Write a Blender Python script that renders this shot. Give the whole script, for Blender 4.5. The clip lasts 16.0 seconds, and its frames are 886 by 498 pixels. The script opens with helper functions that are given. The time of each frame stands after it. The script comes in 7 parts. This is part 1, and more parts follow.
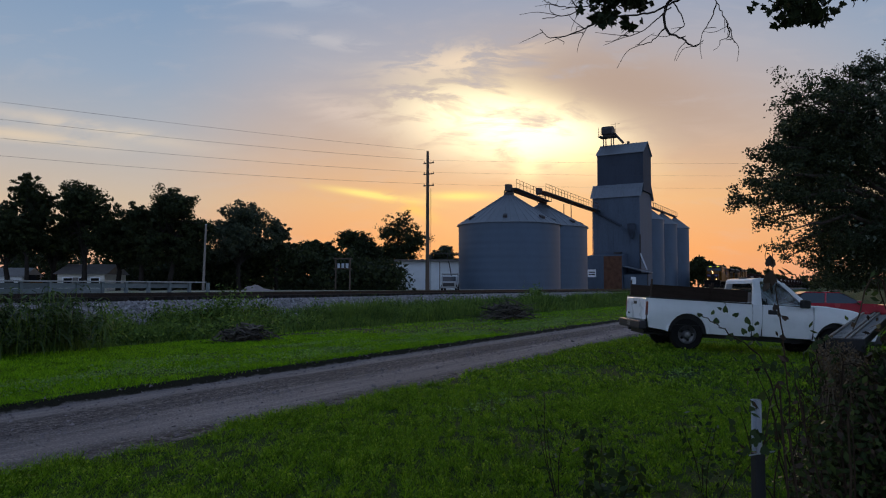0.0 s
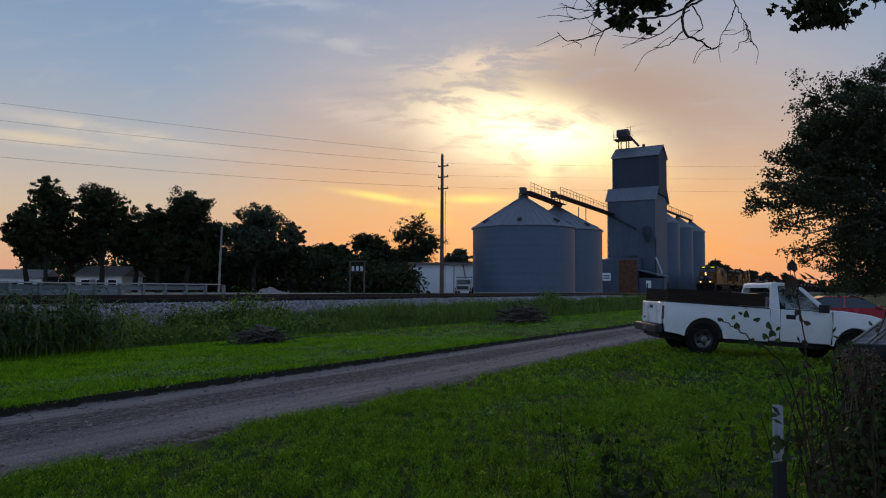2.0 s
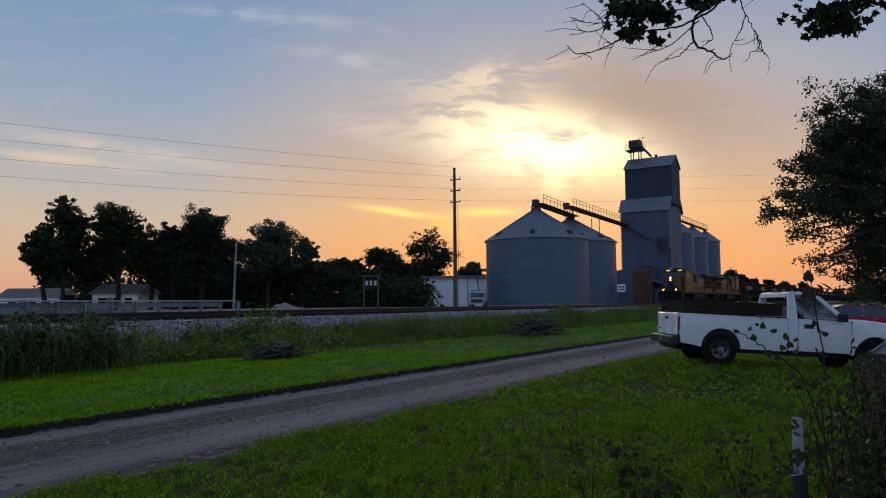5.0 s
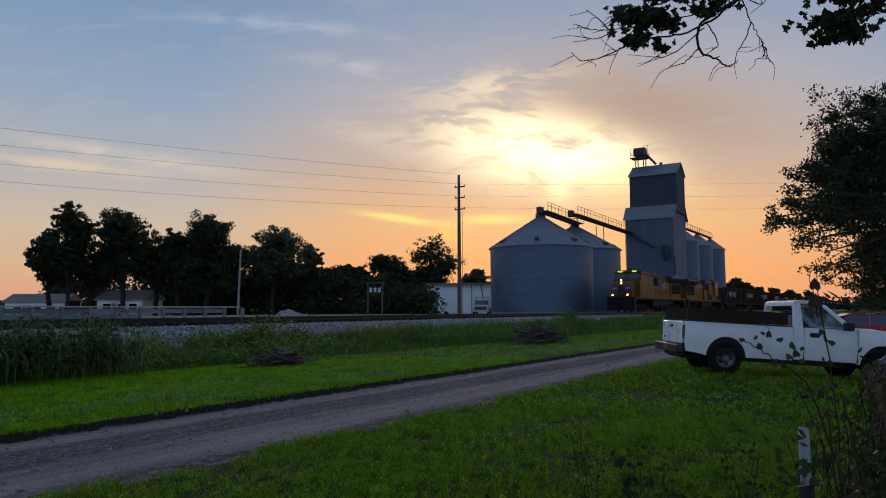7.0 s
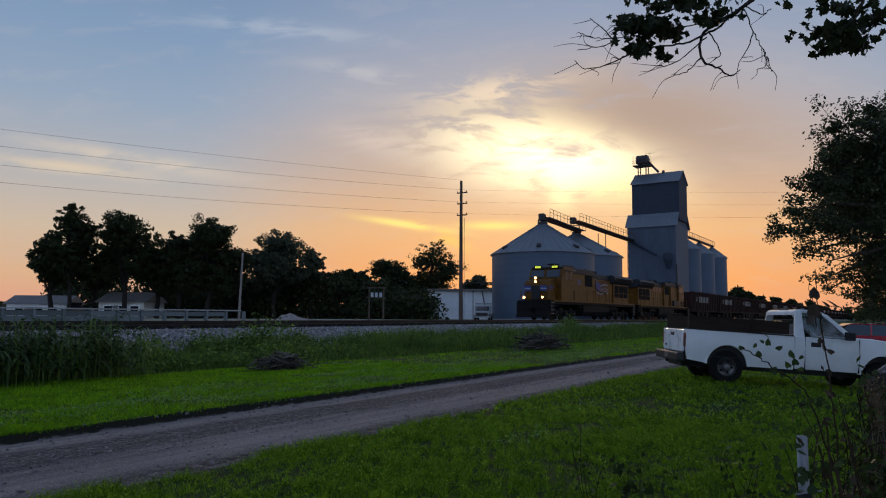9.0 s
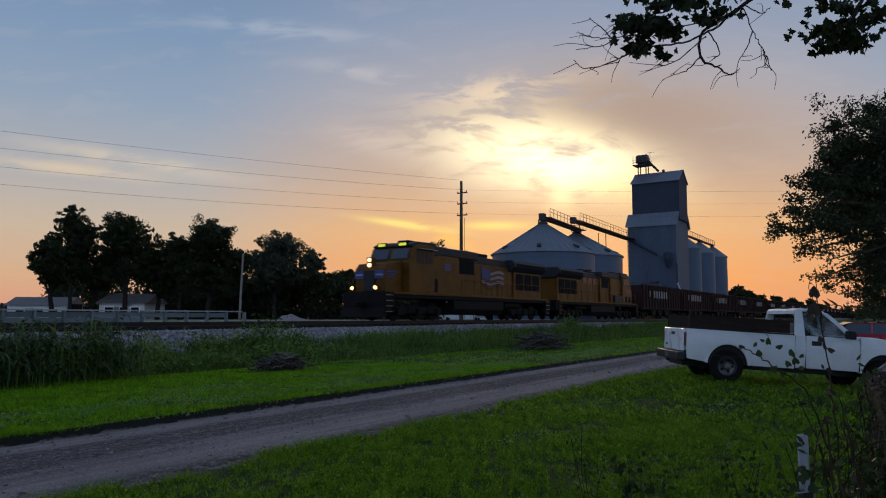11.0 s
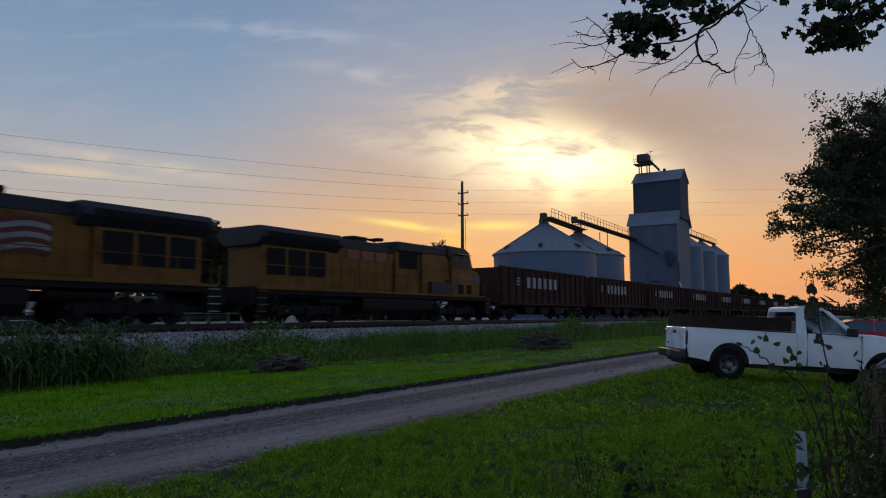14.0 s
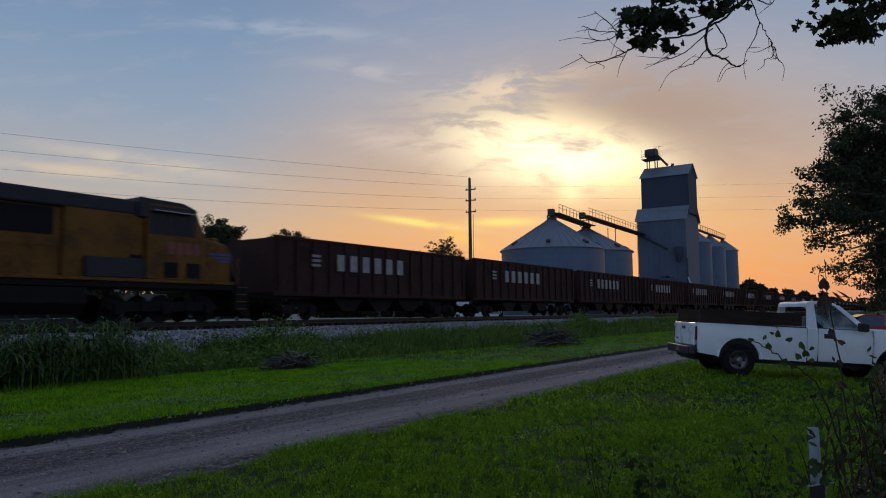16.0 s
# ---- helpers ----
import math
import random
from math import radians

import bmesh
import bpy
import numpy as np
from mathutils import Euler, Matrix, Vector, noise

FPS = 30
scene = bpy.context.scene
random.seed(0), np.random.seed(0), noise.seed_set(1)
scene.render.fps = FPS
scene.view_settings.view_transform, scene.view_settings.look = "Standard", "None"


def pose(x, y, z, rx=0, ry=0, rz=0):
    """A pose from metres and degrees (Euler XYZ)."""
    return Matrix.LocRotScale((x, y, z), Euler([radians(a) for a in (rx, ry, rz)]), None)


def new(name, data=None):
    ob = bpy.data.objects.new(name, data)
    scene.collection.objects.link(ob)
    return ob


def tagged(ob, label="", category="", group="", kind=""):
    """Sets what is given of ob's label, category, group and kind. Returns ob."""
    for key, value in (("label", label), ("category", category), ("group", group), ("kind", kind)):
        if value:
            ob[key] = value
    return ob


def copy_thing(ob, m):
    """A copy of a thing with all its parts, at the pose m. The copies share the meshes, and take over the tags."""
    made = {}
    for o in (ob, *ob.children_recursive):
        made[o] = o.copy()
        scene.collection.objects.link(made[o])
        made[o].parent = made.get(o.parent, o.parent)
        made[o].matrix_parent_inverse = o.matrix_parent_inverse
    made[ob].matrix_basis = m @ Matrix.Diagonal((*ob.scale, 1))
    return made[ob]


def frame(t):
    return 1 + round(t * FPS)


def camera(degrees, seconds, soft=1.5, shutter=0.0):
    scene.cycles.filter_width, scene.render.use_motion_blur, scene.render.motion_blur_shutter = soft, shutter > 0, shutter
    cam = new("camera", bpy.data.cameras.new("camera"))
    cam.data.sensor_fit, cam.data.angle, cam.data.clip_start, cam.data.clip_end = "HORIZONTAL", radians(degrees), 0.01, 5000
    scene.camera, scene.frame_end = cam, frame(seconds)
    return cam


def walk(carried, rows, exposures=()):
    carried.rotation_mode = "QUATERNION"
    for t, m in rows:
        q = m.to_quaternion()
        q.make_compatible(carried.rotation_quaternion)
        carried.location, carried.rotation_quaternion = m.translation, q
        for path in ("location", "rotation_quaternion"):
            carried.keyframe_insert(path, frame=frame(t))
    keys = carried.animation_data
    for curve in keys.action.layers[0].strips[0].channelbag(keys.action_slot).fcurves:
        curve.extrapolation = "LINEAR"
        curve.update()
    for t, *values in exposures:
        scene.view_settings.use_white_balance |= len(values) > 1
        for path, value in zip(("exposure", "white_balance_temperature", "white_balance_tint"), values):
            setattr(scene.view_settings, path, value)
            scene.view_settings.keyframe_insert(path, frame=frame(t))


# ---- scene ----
# camera: a phone held by someone standing on the lawn, 1.64 m above it
cam = camera(64.0, 16.0, soft=1.1, shutter=0.5)
PATH = (
    (0, -0.000, -0.000, 1.640, -0.00, 3.04, -0.05),
    (0.5, -0.008, -0.001, 1.641, 0.37, 3.01, 0.17),
    (1, -0.011, 0.003, 1.643, 0.67, 2.80, 0.01),
    (1.5, -0.015, 0.001, 1.642, 0.85, 2.84, -0.11),
    (2, -0.017, 0.002, 1.642, 1.13, 3.28, -0.26),
    (2.5, -0.024, 0.002, 1.646, 1.31, 3.25, -0.39),
    (3, -0.027, 0.005, 1.646, 2.03, 3.28, -0.03),
    (3.5, -0.020, 0.003, 1.645, 2.01, 3.37, 0.12),
    (4, -0.017, -0.001, 1.647, 2.11, 3.78, 0.36),
    (6.5, -0.011, -0.001, 1.649, 2.38, 4.74, 0.42),
    (7, -0.010, 0.018, 1.648, 2.58, 4.94, 0.23),
    (7.5, -0.016, -0.004, 1.647, 2.43, 5.19, 0.05),
    (8, -0.010, -0.004, 1.648, 2.41, 5.20, -0.32),
    (8.5, -0.010, -0.007, 1.645, 2.57, 5.33, -0.43),
    (9, -0.010, -0.004, 1.645, 2.67, 5.40, -0.36),
    (11.5, -0.006, -0.004, 1.645, 2.80, 5.42, -0.05),
    (12, -0.001, -0.004, 1.645, 3.08, 5.81, 0.11),
    (12.5, 0.001, -0.005, 1.643, 2.96, 5.85, -0.04),
    (13, 0.004, -0.006, 1.643, 2.96, 5.79, -0.06),
    (13.5, 0.006, -0.005, 1.641, 2.89, 5.64, -0.04),
    (14, 0.010, -0.006, 1.640, 2.87, 5.45, 0.23),
    (14.5, 0.003, -0.005, 1.643, 3.04, 5.42, 0.43),
    (15, -0.000, -0.005, 1.641, 3.42, 5.39, 0.36),
    (15.5, -0.001, -0.001, 1.645, 3.46, 5.22, 0.31),
    (16, 0.002, -0.003, 1.642, 3.52, 5.18, 0.50),
)
walk(cam, [(t, pose(x, y, z, 90 + p, r, w)) for t, x, y, z, w, p, r in PATH], exposures=[(0, 0.0), (9, 0.0), (12, -0.1), (16, -0.1)])

# the railway runs straight; u is metres along it, v metres across it away from the lawn
PHI = 59.9
CU, SU = math.cos(radians(PHI)), math.sin(radians(PHI))
RAIL = 1.38      # rail top
LOT = 1.08       # ground beyond the railway
TV = 25.0        # centre line of the track


def at(u, v, z=0.0, turn=0.0):
    """Pose in railway coordinates; its x axis runs along the track."""
    return pose(u * CU - v * SU, u * SU + v * CU, z, 0, 0, PHI + turn)


# ---- light: sun low behind thin cloud, wide evening sky ----
SUN_AZ, SUN_EL = 6.9, 9.6      # degrees right of +y, above the horizon
sun_dir = Vector((math.sin(radians(SUN_AZ)) * math.cos(radians(SUN_EL)), math.cos(radians(SUN_AZ)) * math.cos(radians(SUN_EL)), math.sin(radians(SUN_EL))))
sun = new("sun", bpy.data.lights.new("sun", "SUN"))
sun.data.energy, sun.data.angle, sun.data.color = 0.5, radians(12), (1.0, 0.72, 0.42)
sun.matrix_world = sun_dir.to_track_quat("Z", "Y").to_matrix().to_4x4()


class Nodes:
    """Short spellings for a node tree."""

    def __init__(self, tree):
        self.tree = tree
        tree.nodes.clear()

    def add(self, kind, **values):
        n = self.tree.nodes.new(kind)
        for k, v in values.items():
            setattr(n, k, v)
        return n

    def link(self, a, b):
        self.tree.links.new(a, b)

    def put(self, socket, value):
        if isinstance(value, (int, float)):
            socket.default_value = value
        elif isinstance(value, tuple):
            socket.default_value = (*value, 1.0)[:len(socket.default_value)] if hasattr(socket.default_value, "__len__") else value[0]
        else:
            self.link(value, socket)

    def math(self, op, a, b=0.0, c=0.0, clamp=False):
        n = self.add("ShaderNodeMath", operation=op, use_clamp=clamp)
        for s, v in zip(n.inputs, (a, b, c)):
            self.put(s, v)
        return n.outputs[0]

    def mix(self, f, a, b, blend="MIX"):
        n = self.add("ShaderNodeMix", data_type="RGBA", blend_type=blend)
        self.put(n.inputs[0], f), self.put(n.inputs[6], a), self.put(n.inputs[7], b)
        return n.outputs[2]

    def ramp(self, f, stops, mode="LINEAR"):
        n = self.add("ShaderNodeValToRGB")
        n.color_ramp.interpolation = mode
        e = n.color_ramp.elements
        while len(e) < len(stops):
            e.new(0.5)
        for el, (p, c) in zip(e, stops):
            el.position, el.color = p, (*c, 1) if isinstance(c, tuple) else (c, c, c, 1)
        self.put(n.inputs[0], f)
        return n.outputs[0]

    def noise(self, vec, scale, detail=4.0, rough=0.5, distort=0.0):
        n = self.add("ShaderNodeTexNoise")
        if vec is not None:
            self.link(vec, n.inputs["Vector"])
        n.inputs["Scale"].default_value, n.inputs["Detail"].default_value = scale, detail
        n.inputs["Roughness"].default_value, n.inputs["Distortion"].default_value = rough, distort
        return n.outputs[0]

    def scaled(self, vec, s):
        n = self.add("ShaderNodeMapping")
        self.link(vec, n.inputs[0])
        n.inputs["Scale"].default_value = s
        return n.outputs[0]


def evening_sky():
    w = bpy.data.worlds.new("evening_sky")
    scene.world = w
    w.use_nodes = True
    N = Nodes(w.node_tree)
    co = N.add("ShaderNodeTexCoord").outputs["Generated"]
    sep = N.add("ShaderNodeSeparateXYZ")
    N.link(co, sep.inputs[0])
    x, y, z = sep.outputs
    el = N.math("MAXIMUM", z, 0.0)
    # colours over elevation, away from the sun and under it
    far = N.ramp(el, [(0.0, (0.70, 0.31, 0.23)), (0.05, (0.69, 0.41, 0.245)), (0.11, (0.60, 0.465, 0.345)), (0.18, (0.44, 0.43, 0.44)), (0.27, (0.29, 0.37, 0.49)), (0.36, (0.21, 0.315, 0.475)), (0.5, (0.155, 0.23, 0.37)), (1.0, (0.13, 0.19, 0.30))])
    near = N.ramp(el, [(0.0, (0.72, 0.27, 0.14)), (0.05, (0.85, 0.33, 0.11)), (0.12, (0.80, 0.43, 0.19)), (0.2, (0.56, 0.40, 0.31)), (0.3, (0.42, 0.40, 0.44)), (0.4, (0.27, 0.33, 0.46)), (0.55, (0.16, 0.24, 0.38)), (1.0, (0.13, 0.19, 0.30))])
    back = N.ramp(el, [(0.0, (0.35, 0.40, 0.54)), (0.12, (0.55, 0.67, 0.93)), (0.3, (0.46, 0.61, 0.92)), (0.55, (0.22, 0.33, 0.56)), (1.0, (0.13, 0.19, 0.30))])
    turn = N.add("ShaderNodeMapRange", interpolation_type="SMOOTHSTEP")
    N.put(turn.inputs[0], y)
    turn.inputs[1].default_value, turn.inputs[2].default_value = -0.3, 0.6
    far = N.mix(turn.outputs[0], back, far)
    dot = N.add("ShaderNodeVectorMath", operation="DOT_PRODUCT")
    N.link(co, dot.inputs[0])
    dot.inputs[1].default_value = sun_dir
    d = dot.outputs["Value"]
    ns = N.add("ShaderNodeMapRange", interpolation_type="SMOOTHSTEP")
    N.put(ns.inputs[0], d)
    ns.inputs[1].default_value, ns.inputs[2].default_value = 0.86, 0.985
    col = N.mix(ns.outputs[0], far, near)
    # tangent plane in front of the lawn: s across, h up
    yy = N.math("MAXIMUM", y, 0.15)
    s, h = N.math("DIVIDE", x, yy), N.math("DIVIDE", z, yy)
    plane = N.add("ShaderNodeCombineXYZ")
    N.link(s, plane.inputs[0]), N.link(h, plane.inputs[1])
    pv = plane.outputs[0]
    warp = N.add("ShaderNodeVectorMath", operation="ADD")
    soft = N.add("ShaderNodeTexNoise")
    N.link(N.scaled(pv, (5.0, 9.0, 1)), soft.inputs["Vector"])
    soft.inputs["Scale"].default_value = 1.0
    shift = N.scaled(soft.outputs["Color"], (0.10, 0.045, 0.0))
    N.link(pv, warp.inputs[0]), N.link(shift, warp.inputs[1])
    wv = warp.outputs[0]
    n1 = N.noise(N.scaled(wv, (3.2, 9.0, 1)), 1.6, 6.0, 0.55, 0.3)
    n2 = N.noise(N.scaled(wv, (7.0, 26.0, 1)), 1.5, 7.0, 0.62, 0.4)
    big = N.math("ADD", N.math("MULTIPLY", n1, 0.5), N.math("MULTIPLY", n2, 0.5))
    fine = N.math("ADD", N.math("MULTIPLY", n1, 0.25), N.math("MULTIPLY", n2, 0.75))

    def bump(cs, ch, ws, wh, tilt=0.0):
        a = N.math("SUBTRACT", s, cs)
        b = N.math("SUBTRACT", N.math("SUBTRACT", h, ch), N.math("MULTIPLY", a, tilt))
        q = N.math("ADD", N.math("POWER", N.math("ABSOLUTE", N.math("DIVIDE", a, ws)), 2.0), N.math("POWER", N.math("ABSOLUTE", N.math("DIVIDE", b, wh)), 2.0))
        return N.math("EXPONENT", N.math("MULTIPLY", q, -1.0))

    def cloud(mask, lo, hi, tex):
        r = N.add("ShaderNodeMapRange", interpolation_type="SMOOTHSTEP")
        N.put(r.inputs[0], tex)
        r.inputs[1].default_value, r.inputs[2].default_value = lo, hi
        return N.math("MULTIPLY", mask, r.outputs[0], clamp=True)

    # thin broken cloud over the whole view
    col = N.mix(N.math("MULTIPLY", cloud(turn.outputs[0], 0.50, 0.64, fine), 0.10), col, (0.56, 0.50, 0.50))
    # grey-brown veil to the upper right of the sun, ragged at its rim
    veil = cloud(bump(0.25, 0.27, 0.17, 0.075, -0.12), 0.30, 0.52, big)
    col = N.mix(N.math("MULTIPLY", veil, 0.85), col, (0.45, 0.31, 0.24))
    haze = cloud(bump(-0.005, 0.29, 0.075, 0.02, 0.05), 0.36, 0.5, big)
    col = N.mix(N.math("MULTIPLY", haze, 0.55), col, (0.37, 0.32, 0.35))
    # lit cloud: main bank round the sun, wisps above, streaks low on the left
    for cs, ch, ws, wh, tl, lo, hi, tone, k, tex in (
            (0.10, 0.24, 0.135, 0.062, -0.1, 0.36, 0.52, (0.98, 0.76, 0.42), 0.95, big),
            (0.19, 0.185, 0.11, 0.03, -0.2, 0.40, 0.54, (0.95, 0.62, 0.26), 0.8, big),
            (0.04, 0.325, 0.10, 0.022, 0.15, 0.43, 0.55, (0.90, 0.70, 0.50), 0.85, fine),
            (0.02, 0.26, 0.08, 0.03, 0.0, 0.45, 0.53, (0.98, 0.82, 0.55), 0.8, fine),
            (-0.095, 0.129, 0.060, 0.0050, -0.15, 0.28, 0.46, (1.0, 0.76, 0.22), 1.3, fine),
            (-0.045, 0.112, 0.035, 0.010, -0.45, 0.34, 0.5, (1.0, 0.55, 0.12), 0.9, fine),
            (0.025, 0.128, 0.045, 0.006, 0.0, 0.25, 0.46, (1.0, 0.72, 0.2), 1.1, fine),
            (-0.50, 0.226, 0.15, 0.011, -0.17, 0.36, 0.54, (0.86, 0.68, 0.47), 0.5, big),
            (-0.60, 0.215, 0.12, 0.010, -0.12, 0.36, 0.52, (0.90, 0.68, 0.42), 0.5, fine),
            (-0.15, 0.35, 0.09, 0.012, -0.2, 0.40, 0.55, (0.60, 0.57, 0.58), 0.45, fine),
            (-0.28, 0.42, 0.14, 0.012, -0.12, 0.40, 0.55, (0.52, 0.56, 0.64), 0.4, fine),
            (-0.14, 0.25, 0.07, 0.018, -0.2, 0.42, 0.56, (0.72, 0.58, 0.50), 0.55, fine)):
        col = N.mix(N.math("MULTIPLY", cloud(bump(cs, ch, ws, wh, tl), lo, hi, tex), k), col, tone)
    lit = N.math("ADD", 0.25, N.math("MULTIPLY", cloud(1.0, 0.36, 0.54, big), 0.95))
    glow = N.math("MULTIPLY", bump(0.115, 0.222, 0.12, 0.042, -0.05), lit)
    col = N.mix(glow, col, (1.0, 0.90, 0.58), "ADD")
    edge = cloud(bump(0.235, 0.287, 0.125, 0.052, -0.25), 0.28, 0.5, big)
    col = N.mix(N.math("MULTIPLY", edge, 0.8), col, (0.40, 0.29, 0.245))
    disc = bump(0.119, 0.172, 0.022, 0.02)
    col = N.mix(N.math("MULTIPLY", disc, 0.55), col, (1.0, 0.85, 0.4), "ADD")
    sky = N.add("ShaderNodeTexSky", sky_type="NISHITA", sun_disc=False, sun_elevation=radians(SUN_EL), sun_rotation=radians(SUN_AZ))
    b1, b2 = N.add("ShaderNodeBackground"), N.add("ShaderNodeBackground")
    N.link(col, b1.inputs[0])
    b1.inputs[1].default_value = 1.0
    N.link(sky.outputs[0], b2.inputs[0])
    b2.inputs[1].default_value = 0.004
    both, out = N.add("ShaderNodeAddShader"), N.add("ShaderNodeOutputWorld")
    N.link(b1.outputs[0], both.inputs[0]), N.link(b2.outputs[0], both.inputs[1]), N.link(both.outputs[0], out.inputs[0])


evening_sky()


# ---- materials ----
def mat(name, color, rough=0.7, metal=0.0, var=0.25, scale=3.0, fine=40.0, bump=0.0, bump_scale=60.0, second=None, stretch=(1, 1, 1), per=0.0, emit=None, power=0.0, coat=0.0, gloss=0.35):
    """Surface with blotches, grain and relief; second: the colour of stains; per: difference from piece to piece."""
    m = bpy.data.materials.new(name)
    m.use_nodes = True
    N = Nodes(m.node_tree)
    co = N.scaled(N.add("ShaderNodeTexCoord").outputs["Object"], stretch)
    b = N.add("ShaderNodeBsdfPrincipled")
    blot, grain = N.noise(co, scale, 5, 0.6), N.noise(co, fine, 3, 0.6)
    f = N.math("ADD", N.math("MULTIPLY", blot, 0.65), N.math("MULTIPLY", grain, 0.35))
    dark = second or tuple(c * (1 - var) for c in color)
    lite = tuple(min(1, c * (1 + var * 0.6)) for c in color)
    c = N.ramp(f, [(0.33, dark), (0.52, color), (0.68, lite)])
    if per:
        rnd = N.add("ShaderNodeObjectInfo").outputs["Random"]
        isl = N.add("ShaderNodeNewGeometry").outputs["Random Per Island"]
        k = N.math("FRACT", N.math("ADD", rnd, isl))
        hs = N.add("ShaderNodeHueSaturation")
        N.link(c, hs.inputs["Color"])
        N.link(N.math("ADD", N.math("MULTIPLY", k, per * 2), 1 - per), hs.inputs["Value"])
        N.link(N.math("ADD", N.math("MULTIPLY", k, per * 0.06), 0.5 - per * 0.03), hs.inputs["Hue"])
        c = hs.outputs[0]
    N.link(c, b.inputs["Base Color"])
    N.put(b.inputs["Roughness"], N.math("ADD", N.math("MULTIPLY", blot, 0.2), rough - 0.1, clamp=True))
    b.inputs["Metallic"].default_value = metal
    b.inputs["Coat Weight"].default_value = coat
    b.inputs["Specular IOR Level"].default_value = gloss
    if bump:
        bn = N.add("ShaderNodeBump")
        bn.inputs["Strength"].default_value, bn.inputs["Distance"].default_value = bump, 0.02
        N.link(N.noise(co, bump_scale, 4, 0.6), bn.inputs["Height"])
        N.link(bn.outputs[0], b.inputs["Normal"])
    if emit:
        b.inputs["Emission Color"].default_value, b.inputs["Emission Strength"].default_value = (*emit, 1), power
    N.link(b.outputs[0], N.add("ShaderNodeOutputMaterial").inputs[0])
    return m


def leaf_mat(name, color, per=0.35, rough=0.55, through_light=0.3, patch=0.6, gloss=0.3):
    """Leaves and blades: each differs a little, and some light passes through."""
    m = bpy.data.materials.new(name)
    m.use_nodes = True
    N = Nodes(m.node_tree)
    k = N.add("ShaderNodeNewGeometry").outputs["Random Per Island"]
    co = N.add("ShaderNodeTexCoord").outputs["Object"]
    f = N.math("ADD", N.math("MULTIPLY", k, 0.35), N.math("MULTIPLY", N.noise(co, patch, 6, 0.7), 0.65))
    c = N.ramp(f, [(0.28, tuple(v * (1 - per) for v in color)), (0.5, color), (0.74, (min(1, color[0] * (1 + per * 1.6)), min(1, color[1] * (1 + per)), color[2]))])
    b, t, x = N.add("ShaderNodeBsdfPrincipled"), N.add("ShaderNodeBsdfTranslucent"), N.add("ShaderNodeMixShader")
    N.link(c, b.inputs["Base Color"]), N.link(c, t.inputs[0])
    b.inputs["Roughness"].default_value = rough
    b.inputs["Specular IOR Level"].default_value = gloss
    x.inputs[0].default_value = through_light
    N.link(b.outputs[0], x.inputs[1]), N.link(t.outputs[0], x.inputs[2])
    N.link(x.outputs[0], N.add("ShaderNodeOutputMaterial").inputs[0])
    return m


def glass_mat(name, tint=(0.8, 0.86, 0.88), rough=0.03, alpha=0.3):
    m = bpy.data.materials.new(name)
    m.use_nodes = True
    N = Nodes(m.node_tree)
    g, t, x = N.add("ShaderNodeBsdfGlossy"), N.add("ShaderNodeBsdfTransparent"), N.add("ShaderNodeMixShader")
    g.inputs["Roughness"].default_value = rough
    t.inputs[0].default_value = (*tint, 1)
    fr = N.add("ShaderNodeFresnel")
    fr.inputs[0].default_value = 1.5
    N.put(x.inputs[0], N.math("ADD", N.math("MULTIPLY", fr.outputs[0], 0.8), alpha * 0.5, clamp=True))
    N.link(t.outputs[0], x.inputs[1]), N.link(g.outputs[0], x.inputs[2])
    N.link(x.outputs[0], N.add("ShaderNodeOutputMaterial").inputs[0])
    return m


